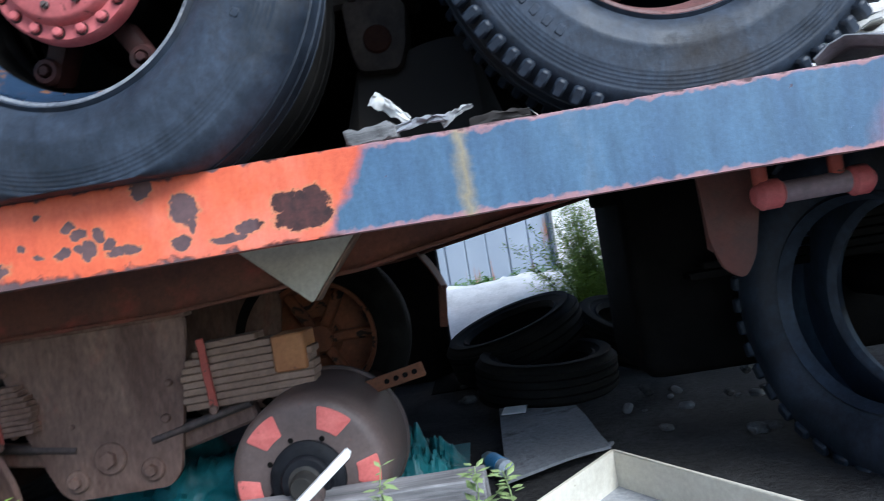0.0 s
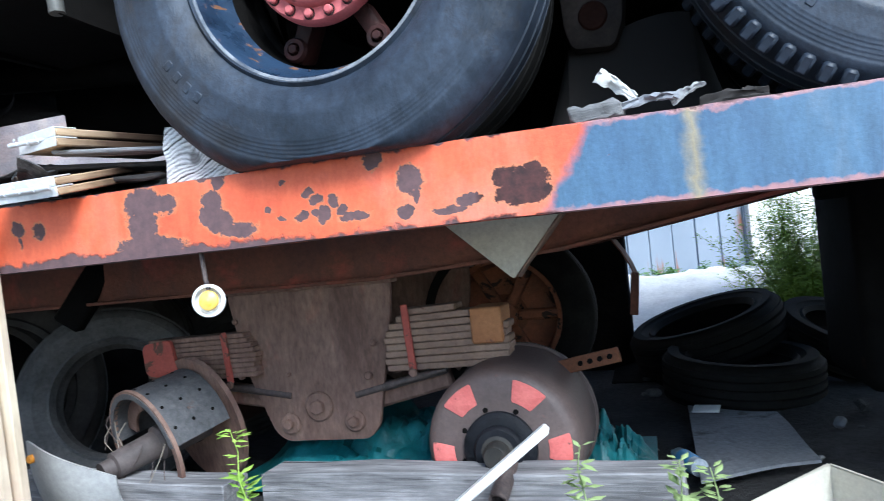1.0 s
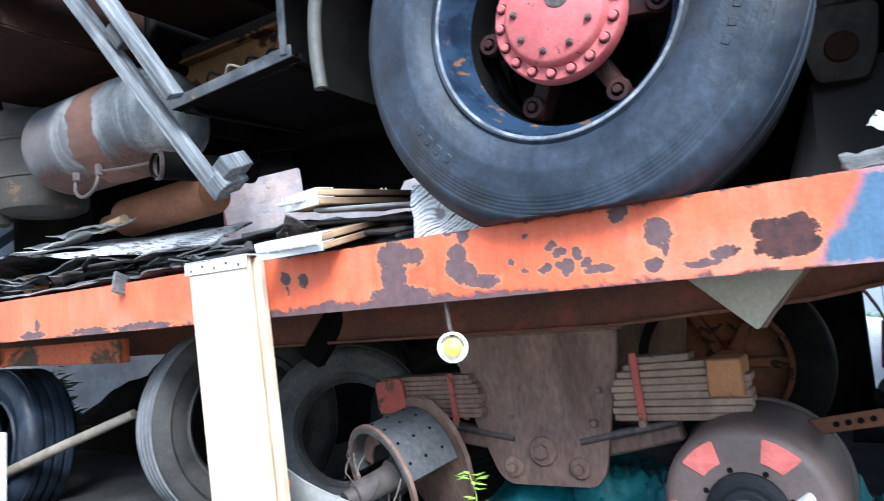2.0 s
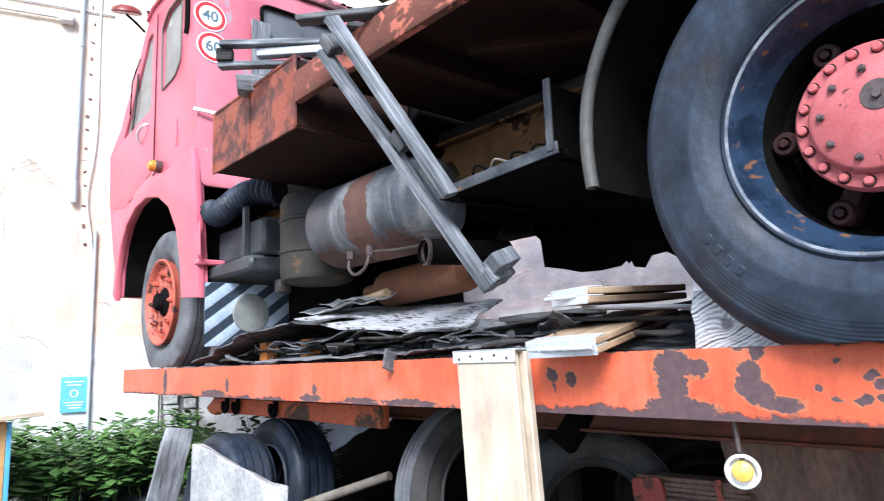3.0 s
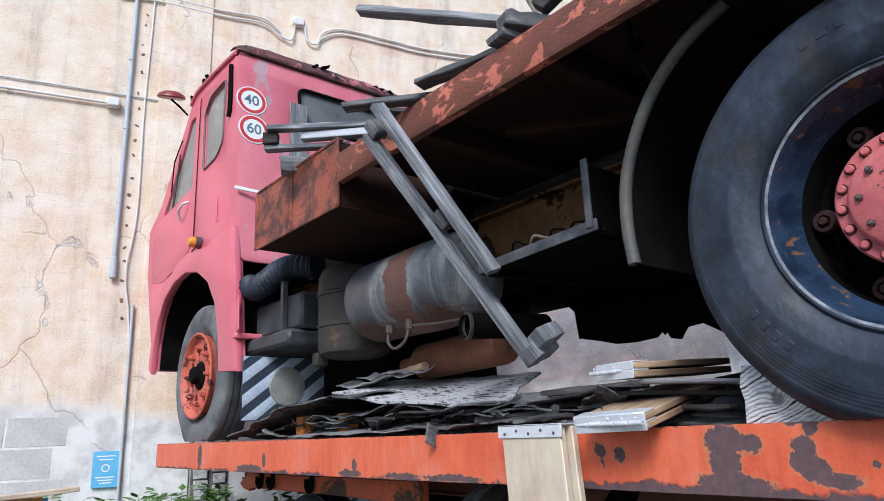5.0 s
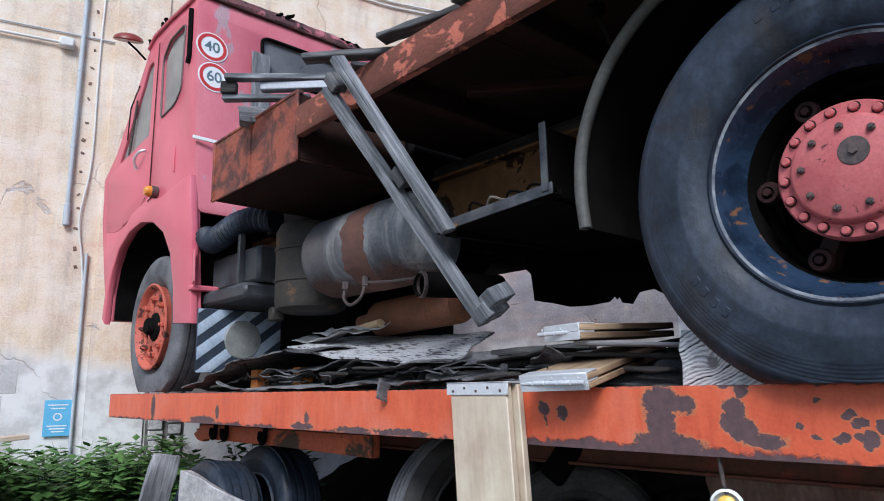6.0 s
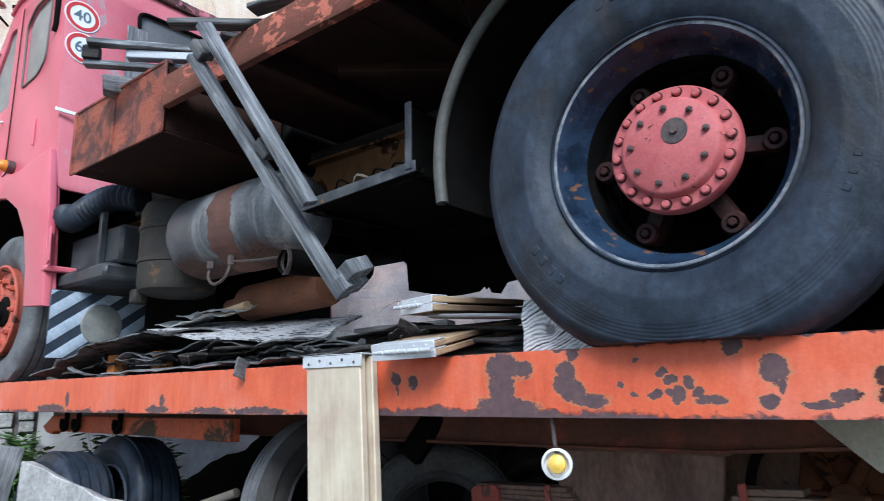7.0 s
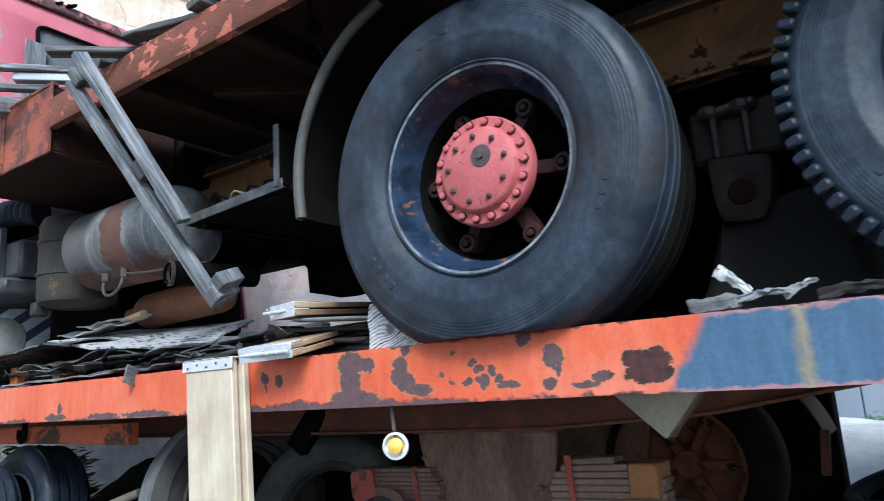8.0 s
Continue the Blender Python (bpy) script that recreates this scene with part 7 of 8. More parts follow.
for c in ((-1.055, -0.055, 1.285), (-1.02, -0.065, 1.325)):
    bm = bmesh.new()
    q = stick_pose((-1.615, -0.36, 2.19), (-1.105, -0.035, 1.245), (0, 1, 0.35))[0]
    q.translation = c
    obox(bm, q, 0.055, 0.07, 0.10, 0.004)
    part("foot_block", bm, WOOD_PROP, prop)


# ---- on the trailer deck ----
bm = bmesh.new()
poly = [(-0.432, 1.027), (-0.428, 1.085), (-0.436, 1.12), (-0.425, 1.168), (-0.405, 1.166), (-0.34, 1.136), (-0.28, 1.112), (-0.20, 1.082), (-0.11, 1.046), (-0.06, 1.027)]
plate(bm, poly, [], 0.42, Matrix.Translation((0, 0.245, 0)) @ XZ, 0.006)
solo("wheel_chock", bm, CHOCK, "cracked weathered timber chock under the rear wheel", "chock")


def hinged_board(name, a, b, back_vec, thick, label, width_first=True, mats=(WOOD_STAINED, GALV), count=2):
    """Folded boards whose near ends a-b carry a galvanised hinge; back_vec runs along the boards."""
    a, b, d = Vector(a), Vector(b), Vector(back_vec)
    root = thing(name, tuple(a), label, "board")
    nrm = (b - a).cross(d).normalized()
    if nrm.z < 0:
        nrm = -nrm
    for k in range(count):
        off = -nrm * (thick + 0.006) * k
        bm = bmesh.new()
        m, n = stick_pose((a + b) / 2 + off, (a + b) / 2 + off + d, nrm)
        obox(bm, m, n, (b - a).length, thick, 0.003)
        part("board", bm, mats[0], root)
        bm = bmesh.new()
        m2 = m.copy()
        c = (a + b) / 2 + off - d.normalized() * 0.004
        m2.translation = c
        obox(bm, m2, 0.004, (b - a).length, thick + 0.004, 0.001)
        m2.translation = c + d.normalized() * 0.03 + nrm * (thick / 2 + 0.002)
        obox(bm, m2, 0.06, (b - a).length, 0.004, 0.001)
        part("hinge_leaf", bm, mats[1], root, "galvanised hinge leaf")
    x = (b - a).normalized()
    c0 = -d.normalized() * 0.01 - nrm * (thick / 2 + 0.003)
    L = (b - a).length
    for k in range(5):
        bm = bmesh.new()
        drum(bm, a + x * L * (k / 5 + 0.01) + c0, a + x * L * ((k + 1) / 5 - 0.01) + c0, 0.007, 10, 0.001)
        part("hinge_knuckle", bm, mats[1], root)
        bm = bmesh.new()
        p = a + x * L * (k + 0.5) / 5 - d.normalized() * 0.007
        drum(bm, p, p - d.normalized() * 0.003, 0.005, 8, 0.001)
        part("screw", bm, GALV, root)
    return root


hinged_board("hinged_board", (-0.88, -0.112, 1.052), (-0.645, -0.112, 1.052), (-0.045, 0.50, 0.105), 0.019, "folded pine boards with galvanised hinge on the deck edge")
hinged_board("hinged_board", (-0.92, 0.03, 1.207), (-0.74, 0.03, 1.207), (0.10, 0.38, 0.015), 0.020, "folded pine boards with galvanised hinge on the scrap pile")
timber("lath", (-0.95, 0.10, 1.135), (-0.32, 0.30, 1.10), 0.10, 0.014, WOOD_DARK, "thin dark lath among the boards", "", 0.001)
timber("lath", (-0.80, 0.06, 1.16), (-0.30, 0.22, 1.13), 0.06, 0.012, WOOD_GREY, "thin grey lath among the boards", "", 0.001)
# ramp board standing in front of the beam
post = thing("folded_ramp_board", (-1.10, -0.04, 0.0), "two fresh pine boards folded on a hinge, standing against the beam", "board")
bm = bmesh.new()
stick(bm, (-1.115, -0.062, 1.04), (-1.055, -0.062, 0.0), 0.026, 0.262, 0.003, (1, 0, 0))
part("board", bm, WOOD_NEW, post)
bm = bmesh.new()
stick(bm, (-1.10, -0.022, 1.03), (-1.04, -0.022, 0.0), 0.026, 0.262, 0.003, (1, 0, 0))
part("board", bm, WOOD_NEW, post)
bm = bmesh.new()
box(bm, -1.258, -0.972, -0.080, -0.076, 1.005, 1.046, 0.001)
box(bm, -1.258, -0.972, -0.080, -0.004, 1.042, 1.047, 0.001)
hl = part("hinge_leaf", bm, GALV, post, "galvanised hinge strip along the top")
for k in range(5):
    bm = bmesh.new()
    x = -1.225 + 0.055 * k
    drum(bm, (x, -0.079, 1.022 + (0.006 if k % 2 else -0.004)), (x, -0.083, 1.022 + (0.006 if k % 2 else -0.004)), 0.005, 8, 0.001)
    part("screw", bm, NUT_STEEL, hl)

# roofing scrap
def scrap(name, x0, x1, y0, y1, z, rise, mat, label, seed, wave=0.03, thick=0.006, group="roofing scrap on the deck", skew=0.0, nu=26, nv=12):
    bm = bmesh.new()

    def fn(u, v):
        x = x0 + (x1 - x0) * u + skew * v
        y = y0 + (y1 - y0) * v
        if v < 0.01 or v > 0.99:
            y += 0.05 * nz(x, seed, v, 6)
        if u < 0.01 or u > 0.99:
            x += 0.05 * nz(y, seed, u, 7)
        return (x, y, z + rise * v + wave * nz(x, y, seed, 3.0) + wave * 0.35 * nz(x, y, seed + 9, 11))
    sheet(bm, nu, nv, fn, thick)
    return solo(name, bm, mat, label, "sheet", group)


bm = bmesh.new()
def mound(u, v):
    x, y = -3.5 + 3.1 * u, 0.14 + 1.0 * v
    e = min(1.0, min(u, 1 - u) * 9) * min(1.0, v * 3.5 + 0.12) * min(1.0, (1 - v) * 6)
    lay = 0.02 * (int((nz(x, y, 2, 2.5) + 1) * 4) % 3)
    return (x, y, 1.016 + e * (0.10 + lay + 0.03 * nz(x, y, 7, 2.0)) + 0.012 * nz(x, y, 1, 13) * e)
sheet(bm, 90, 30, mound, 0.006)
solo("felt_heap", bm, FELT, "layered heap of dark torn roofing felt on the deck", "heap", kind="stuff")
bm = bmesh.new()
def mound2(u, v):
    x, y = 0.40 + 0.62 * u, 0.55 + 1.1 * v
    e = min(1.0, min(u, 1 - u) * 5) * min(1.0, v * 4) * min(1.0, (1 - v) * 5)
    return (x, y, 1.016 + e * (0.40 + 0.08 * nz(x, y, 7, 4.0)))
sheet(bm, 20, 24, mound2, 0.006)
solo("dark_heap", bm, WOOD_DARK, "dark heap of dirt between the rear wheels", "heap", kind="stuff")
scrap("flat_sheet", -2.98, -1.93, 0.02, 0.5, 1.044, 0.03, SHEET_GREY, "pale grey bent sheet on the deck edge", 1.0, 0.018)
bm = bmesh.new()
def lifted(u, v):
    x = -3.90 + 1.50 * u + 0.10 * v
    z = 1.045 + 0.175 * math.sin(min(1.0, u * 1.25) * math.pi / 2) + 0.07 * v * u
    rag = 0.05 * nz(x, 2, v, 7) if v < 0.01 else 0.0
    return (x, 0.03 + 0.75 * v + rag, z + 0.020 * nz(x, v, 5, 4) + 0.010 * nz(x, v, 1, 15))
sheet(bm, 44, 14, lifted, 0.008)
solo("felt_sheet", bm, FELT, "torn grey roofing felt arching off the deck over blocks", "sheet", "roofing scrap on the deck")
scrap("felt_sheet", -3.0, -1.5, 0.10, 0.9, 1.13, 0.05, FELT, "torn grey roofing felt on the scrap pile", 3.0, 0.05, skew=0.2)
scrap("felt_sheet", -2.3, -1.2, 0.04, 0.6, 1.055, 0.05, FELT, "dark roofing felt scrap on the deck edge", 4.0, 0.03)
scrap("felt_sheet", -1.9, -0.75, 0.15, 0.8, 1.10, 0.03, FELT, "dark roofing felt scrap on the deck", 5.0, 0.03)
bm = bmesh.new()
def slate(u, v):
    a, b, c, d = Vector((-2.80, 0.15, 1.256)), Vector((-1.475, 0.15, 1.130)), Vector((-1.70, 0.62, 1.275)), Vector((-2.90, 0.60, 1.332))
    p = (a * (1 - u) + b * u) * (1 - v) + (d * (1 - u) + c * u) * v
    p.y -= 0.06 * math.sin(math.pi * u) * (1 - v)
    return (p.x + 0.02 * nz(p.x, p.y, 4, 9), p.y, p.z - 0.025 * math.sin(math.pi * u) * (1 - v) + 0.012 * nz(p.x, p.y, 1, 6))
sheet(bm, 36, 12, slate, 0.009)
solo("roofing_sheet", bm, SLATE, "speckled weathered roofing sheet on the pile", "sheet", "roofing scrap on the deck")
scrap("grey_scrap", -3.02, -2.25, 0.31, 0.46, 1.312, 0.04, PAPER, "crumpled pale grey scrap", 8.0, 0.06, 0.004)
scrap("grey_scrap", -2.70, -2.15, 0.27, 0.37, 1.322, 0.03, SHEET_GREY, "crumpled dark grey scrap", 9.0, 0.07, 0.004)
bm = bmesh.new()
tube(bm, [(-2.42, 0.36, 1.335), (-2.20, 0.34, 1.352)], 0.022, 14)
solo("cardboard_roll", bm, WOOD_PINE_Y, "short pale cardboard roll lying on the scrap", "roll")
PL = "dark planks on the scrap pile"
for p, q, w in (((-1.70, 0.26, 1.122), (-1.18, 0.36, 1.150), 0.09), ((-1.38, 0.30, 1.162), (-0.98, 0.40, 1.175), 0.07), ((-1.30, 0.20, 1.105), (-0.95, 0.26, 1.125), 0.06),
                ((-1.62, 0.16, 1.075), (-1.22, 0.22, 1.085), 0.07), ((-1.10, 0.34, 1.135), (-0.72, 0.44, 1.150), 0.08)):
    timber("plank", p, q, w, 0.026, WOOD_BLACKED, "blackened square-cut plank on the scrap pile", PL, 0.002)
scrap("grey_offcut", -1.35, -0.6, 0.55, 0.95, 1.10, 0.02, WOOD_DARK, "dark panel lying on the scrap pile", 10.0, 0.01, 0.01)
for i in range(26):
    x = random.uniform(-2.4, -0.9)
    y = random.uniform(0.06, 0.5)
    z = 1.05 + random.uniform(0, 0.07) + 0.1 * y
    a = random.uniform(-0.5, 0.5)
    L = random.uniform(0.12, 0.45)
    timber("scrap_lath", (x, y, z), (x + L * math.cos(a), y + L * math.sin(a) * 0.7, z + random.uniform(-0.02, 0.05)), random.uniform(0.03, 0.09), random.uniform(0.008, 0.018), WOOD_DARK,
           "dark broken wooden lath in the scrap pile", "broken laths in the scrap pile", 0.003, cat="lath")
rnd = random.Random(77)
for i in range(46):
    x, y = rnd.uniform(-3.45, -0.95), rnd.uniform(0.08, 0.55)
    z = 1.055 + 0.12 * y + rnd.uniform(-0.02, 0.04)
    L, W, a, tilt, s = rnd.uniform(0.08, 0.30), rnd.uniform(0.04, 0.12), rnd.uniform(-40, 40), rnd.uniform(-35, 20), rnd.uniform(0, 50)
    q = pose(x, y, z, tilt, rnd.uniform(-12, 12), a)
    bm = bmesh.new()
    def flake(u, v):
        e = 1 + 0.25 * nz(u * 3, v * 3, s, 1.5)
        return q @ Vector(((u - 0.5) * L * e, (v - 0.5) * W * e, 0.05 * (u - 0.5) ** 2 + 0.03 * nz(u, v, s, 2.5)))
    sheet(bm, 8, 4, flake, 0.004)
    solo("felt_flake", bm, (FELT, FELT, WOOD_DARK, FELT, FELT, SHEET_GREY, WOOD_BLACKED)[i % 7], "small torn flake of roofing scrap on the pile", "flake", "torn flakes on the scrap pile")
for i in range(70):
    x, y = rnd.uniform(-3.4, -0.9), rnd.uniform(0.05, 0.55)
    z = 1.058 + 0.14 * y + rnd.uniform(-0.015, 0.04)
    L, a = rnd.uniform(0.05, 0.26), rnd.uniform(-0.9, 0.9)
    bm = bmesh.new()
    stick(bm, (x, y, z), (x + L * math.cos(a), y + L * math.sin(a), z + rnd.uniform(-0.03, 0.035)), rnd.uniform(0.004, 0.022), rnd.uniform(0.003, 0.008), 0.001, rough=0.001)
    solo("splinter", bm, (WOOD_CROSS, FELT, WOOD_DARK, FELT)[i % 4], "thin broken splinter on the scrap pile", "splinter", "splinters on the scrap pile")
timber("felt_strip", (-1.72, 0.0, 1.06), (-1.70, -0.03, 0.985), 0.06, 0.01, FELT, "short felt strip hanging over the beam", "", 0.002, (1, 0, 0), cat="strip")
for x in (-3.18, -2.70):
    bm = bmesh.new()
    box(bm, x - 0.04, x + 0.04, 0.16, 0.24, 1.012, 1.15, 0.004)
    solo("orange_wood_block", bm, ORANGE_POST, "small orange wooden block under the felt", "block", "orange blocks")
# rubbish by the rear wheels
timber("timber_block", (0.575, 0.035, 1.044), (0.685, 0.035, 1.047), 0.05, 0.034, WOOD_CROSS, "small dark wooden block on the beam", cat="block")
def shard(p, q, w0, w1, seed, bend, mat_s, label):
    """A torn tapering strip from p to q."""
    p, q = Vector(p), Vector(q)
    side = (q - p).cross(Vector((0, 1, 0.3))).normalized()
    bm = bmesh.new()

    def fn(u, v):
        c = p.lerp(q, u) + Vector((0, 0.01 * nz(u, v, seed, 3), bend * math.sin(math.pi * u) + 0.008 * nz(u * 3, v * 2, seed, 2)))
        return c + side * ((v - 0.5) * (w0 + (w1 - w0) * u) * (1 + 0.3 * nz(u, v, seed, 5)))
    sheet(bm, 10, 5, fn, 0.003)
    return solo("white_plastic_scrap", bm, mat_s, label, "scrap", "plastic scraps")


shard((0.640, 0.06, 1.128), (0.712, 0.05, 1.066), 0.034, 0.016, 3.0, 0.004, PAPER, "torn white plastic strip standing up from the beam")
shard((0.685, 0.035, 1.050), (0.795, 0.045, 1.058), 0.016, 0.014, 5.0, 0.006, CARD, "crumpled pale plastic scrap on the beam")
shard((0.78, 0.05, 1.050), (0.85, 0.07, 1.080), 0.024, 0.006, 7.0, 0.004, SHEET_GREY, "torn grey plastic shard on the beam")
for i in range(14):
    x, y = 1.72 + 0.075 * i, 0.07 + 0.13 * (i % 4)
    q = pose(x, y, 1.055 + 0.045 * (i % 4) + 0.01 * (i % 3), random.uniform(-25, 10), random.uniform(-15, 15), random.uniform(-40, 40))
    bm = bmesh.new()
    def crumple(u, v):
        return q @ Vector(((u - 0.5) * 0.26, (v - 0.5) * 0.15, 0.05 * nz(u, v, i * 3.1, 2.2)))
    sheet(bm, 8, 6, crumple, 0.004)
    solo("foil_scrap", bm, PAPER if i % 3 else CARD, "crumpled pale sheet scrap on the deck", "scrap", "pale scraps")
shard((0.84, 0.12, 1.046), (0.98, 0.16, 1.060), 0.03, 0.02, 13.0, 0.006, WOOD_DARK, "torn sheet scrap between the rear wheels")


# ---- under and in front of the trailer ----
GT = "loose tyres under the trailer"
plain_tyre((1.925, 0.52, 0.455), (-0.93, -0.34, 0.05), 0.48, 0.30, 0.28, "black block-tread tyre standing beside the trailer", RUBBER, GT, lug=True, flat=0.02)
plain_tyre((-3.40, 0.06, 0.295), (0.03, -0.99, 0.10), 0.335, 0.27, 0.19, "black ribbed tyre standing under the trailer", RUBBER, GT, flat=0.065)
plain_tyre((-3.34, 0.38, 0.315), (0.03, -0.99, 0.10), 0.378, 0.29, 0.21, "black ribbed tyre standing under the trailer", RUBBER, GT, flat=0.065)
plain_tyre((-1.80, 0.60, 0.41), (0.96, -0.26, 0.10), 0.43, 0.23, 0.27, "dusty grey tyre leaning under the trailer", RUBBER_DUSTY, GT, tread=RUBBER_PALE)
plain_tyre((-1.42, 0.85, 0.325), (0.55, -0.8, 0.25), 0.36, 0.20, 0.22, "dusty grey tyre leaning under the trailer", RUBBER_WORN, GT)
plain_tyre((-1.22, 1.42, 0.36), (0.2, -0.6, 0.8), 0.40, 0.20, 0.25, "dusty grey tyre lying on others", RUBBER_DUSTY, GT)
plain_tyre((-1.86, 1.35, 0.38), (0.1, -0.9, 0.3), 0.42, 0.22, 0.25, "dusty tyre under the trailer", RUBBER_DUSTY, GT)
plain_tyre((1.06, 1.98, 0.11), (0.05, -0.05, 1), 0.34, 0.20, 0.22, "dark tyre lying flat on the yard", RUBBER_SHADED, GT)
plain_tyre((0.96, 2.44, 0.225), (-0.26, -0.10, 0.96), 0.39, 0.24, 0.26, "dark tyre leaning on a heap", RUBBER_SHADED, GT)
plain_tyre((1.62, 2.42, 0.17), (0.28, -0.25, 0.92), 0.34, 0.18, 0.22, "dark tyre half lying on another", RUBBER_SHADED, GT)

bm = bmesh.new()
def earth(u, v):
    x, y = 0.45 + 2.6 * u, 2.3 + 1.3 * v
    e = min(1.0, min(u, 1 - u) * 5) * min(1.0, v * 2.5) * min(1.0, (1 - v) * 8)
    return (x, y, 0.012 + e * (0.13 + 0.06 * nz(x, y, 7, 2.5)) + 0.03 * nz(x, y, 3, 8) * e)
sheet(bm, 40, 24, earth, 0.006)
solo("earth_mound", bm, SHADE_EARTH, "earth and litter mound under the tyres, darkened for shade", "mound")
# added heap: its black colour stands in for shade behind the tyres
bm = bmesh.new()
def heap(u, v):
    x, y = -5.5 + 3.6 * u, 1.35 + 1.25 * v
    e = min(1.0, min(u, 1 - u) * 4) * min(1.0, v * 2.6) * min(1.0, (1 - v) * 6)
    top = 0.46 + 0.26 * min(1.0, max(0.0, (u - 0.32) * 8))
    return (x, y, 0.0 + e * (top + 0.07 * nz(x, y, 2, 2.5)) + 0.035 * nz(x, y, 8, 9) * e)
sheet(bm, 60, 24, heap, 0.006)
solo("earth_mound", bm, SHADE_EARTH, "added dark heap standing in for the shade under the trailer", "mound")
timber("squared_beam", (-0.41, 0.34, 0.107), (0.745, 0.34, 0.107), 0.12, 0.21, WOOD_BEAM, "weathered squared timber lying on the ground", "", 0.004, cat="beam")
timber("squared_beam", (-1.40, 0.36, 0.095), (-0.54, 0.34, 0.088), 0.12, 0.18, WOOD_BEAM, "weathered squared timber lying on the ground", "", 0.004, cat="beam")
# white batten and bent tube leaning on the timber
timber("white_batten", (0.445, 0.16, 0.362), (0.06, 0.09, 0.070), 0.02, 0.055, WHITE, "white batten leaning on the timber", "", 0.0, (0, 1, 0), cat="batten")
bm = bmesh.new()
TUBE = [(0.295, 0.22, 0.165), (0.303, 0.28, 0.195), (0.308, 0.33, 0.228)]
tube(bm, TUBE, 0.024, 16, False)
tube(bm, TUBE, 0.018, 16, False)
lathe(bm, [(0.018, 0.0), (0.024, 0.0)], 16, Matrix.Translation(TUBE[0]) @ FACE_Y)
solo("steel_tube", bm, NUT_STEEL, "short hollow steel tube resting on the timber", "tube")
# ivory tray
tray = thing("ivory_tray", (1.2, 0.3, 0.0), "shallow ivory wooden tray lying on the ground", "tray")
c0 = Vector((1.10, 0.55, 0.0))
e1, e2 = Vector((-0.633, -0.774, 0)).normalized(), Vector((0.506, -0.862, 0)).normalized()
for e, n in ((e1, 0.9), (e2, 1.3)):
    bm = bmesh.new()
    stick(bm, c0 + Vector((0, 0, 0.095)), c0 + e * n + Vector((0, 0, 0.095)), 0.014, 0.11, 0.003)
    part("side", bm, TRAY, tray)
for e, f, n in ((e1, e2, 0.9), (e2, e1, 1.3)):
    k = 1.3 if f is e2 else 0.9
    bm = bmesh.new()
    stick(bm, c0 + f * k + Vector((0, 0, 0.095)), c0 + f * k + e * n + Vector((0, 0, 0.095)), 0.014, 0.11, 0.003)
    part("side", bm, TRAY, tray)
bm = bmesh.new()
def trayfloor(u, v):
    p = c0 + e1 * 0.9 * u + e2 * 1.3 * v
    return (p.x, p.y, 0.045)
sheet(bm, 4, 4, trayfloor, 0.008)
part("bottom", bm, TRAY_FLOOR, tray, "dusty grey tray bottom")
# grey board, tag, bottle
bm = bmesh.new()
def flatboard(u, v):
    a, b, c, d = Vector((0.80, 1.60, 0.05)), Vector((1.12, 1.47, 0.05)), Vector((1.15, 0.90, 0.045)), Vector((0.79, 0.70, 0.045))
    p = (a * (1 - u) + b * u) * (1 - v) + (d * (1 - u) + c * u) * v
    return (p.x, p.y, p.z + 0.012 * nz(p.x, p.y, 3, 3))
sheet(bm, 10, 14, flatboard, 0.010)
solo("grey_board", bm, CARD, "grey stained board lying on the ground", "board")
timber("white_card", (0.815, 1.475, 0.071), (0.915, 1.46, 0.071), 0.11, 0.006, WHITE, "small white card on the grey board", "", 0.0, cat="card")
bottle = thing("plastic_bottle", (0.765, 0.885, 0.03), "crushed clear plastic bottle with blue label", "bottle")
bm = bmesh.new()
tube(bm, [(0.722, 0.985, 0.047), (0.728, 0.970, 0.047), (0.738, 0.945, 0.050), (0.765, 0.880, 0.050), (0.794, 0.815, 0.050), (0.798, 0.806, 0.048)], [0.010, 0.011, 0.026, 0.029, 0.029, 0.017], 16)
part("bottle_body", bm, BOTTLE, bottle)
bm = bmesh.new()
tube(bm, [(0.752, 0.912, 0.05), (0.782, 0.842, 0.05)], 0.0302, 16)
part("bottle_label", bm, BOTTLE_LABEL, bottle, "blue bottle label")
# teal tarpaulin heaps
for (cx, cy, rx, ry, h, s) in ((-0.38, 1.02, 0.44, 0.38, 0.20, 1.0), (0.47, 0.93, 0.20, 0.30, 0.11, 5.0), (-0.05, 0.98, 0.36, 0.25, 0.13, 8.0)):
    bm = bmesh.new()
    def tarp(u, v):
        x, y = (u - 0.5) * 2, (v - 0.5) * 2
        r = min(1.0, math.hypot(x, y))
        fold = abs(nz(x + 0.3 * nz(x, y, s, 3), y, s + 4, 4.5)) + 0.6 * abs(nz(x, y + 0.2 * nz(y, x, s, 4), s + 2, 10))
        z = h * (1 - r * r) * (0.75 + 0.9 * abs(nz(x, y, s, 2.2))) - 0.16 * (0.45 - fold) * (1 - r) + 0.03
        return (cx + rx * x, cy + ry * y, max(0.02, z))
    sheet(bm, 70, 52, tarp, 0.004)
    solo("tarpaulin", bm, TEAL, "crumpled teal tarpaulin lying on the ground", "tarpaulin", "teal tarpaulins")
# flat stones and litter
for i in range(60):
    x, y = random.uniform(0.6, 2.6), random.uniform(0.7, 2.8)
    bm = bmesh.new()
    r = random.uniform(0.01, 0.035)
    obox(bm, pose(x, y, 0.02 + r * 0.3, random.uniform(-20, 20), random.uniform(-20, 20), random.uniform(0, 180)), r * 2.2, r * 1.4, r, r * 0.35)
    solo("stone", bm, DUST if i % 3 == 0 else GROUND, "small stone on the dusty ground", "stone", "stones on the ground")
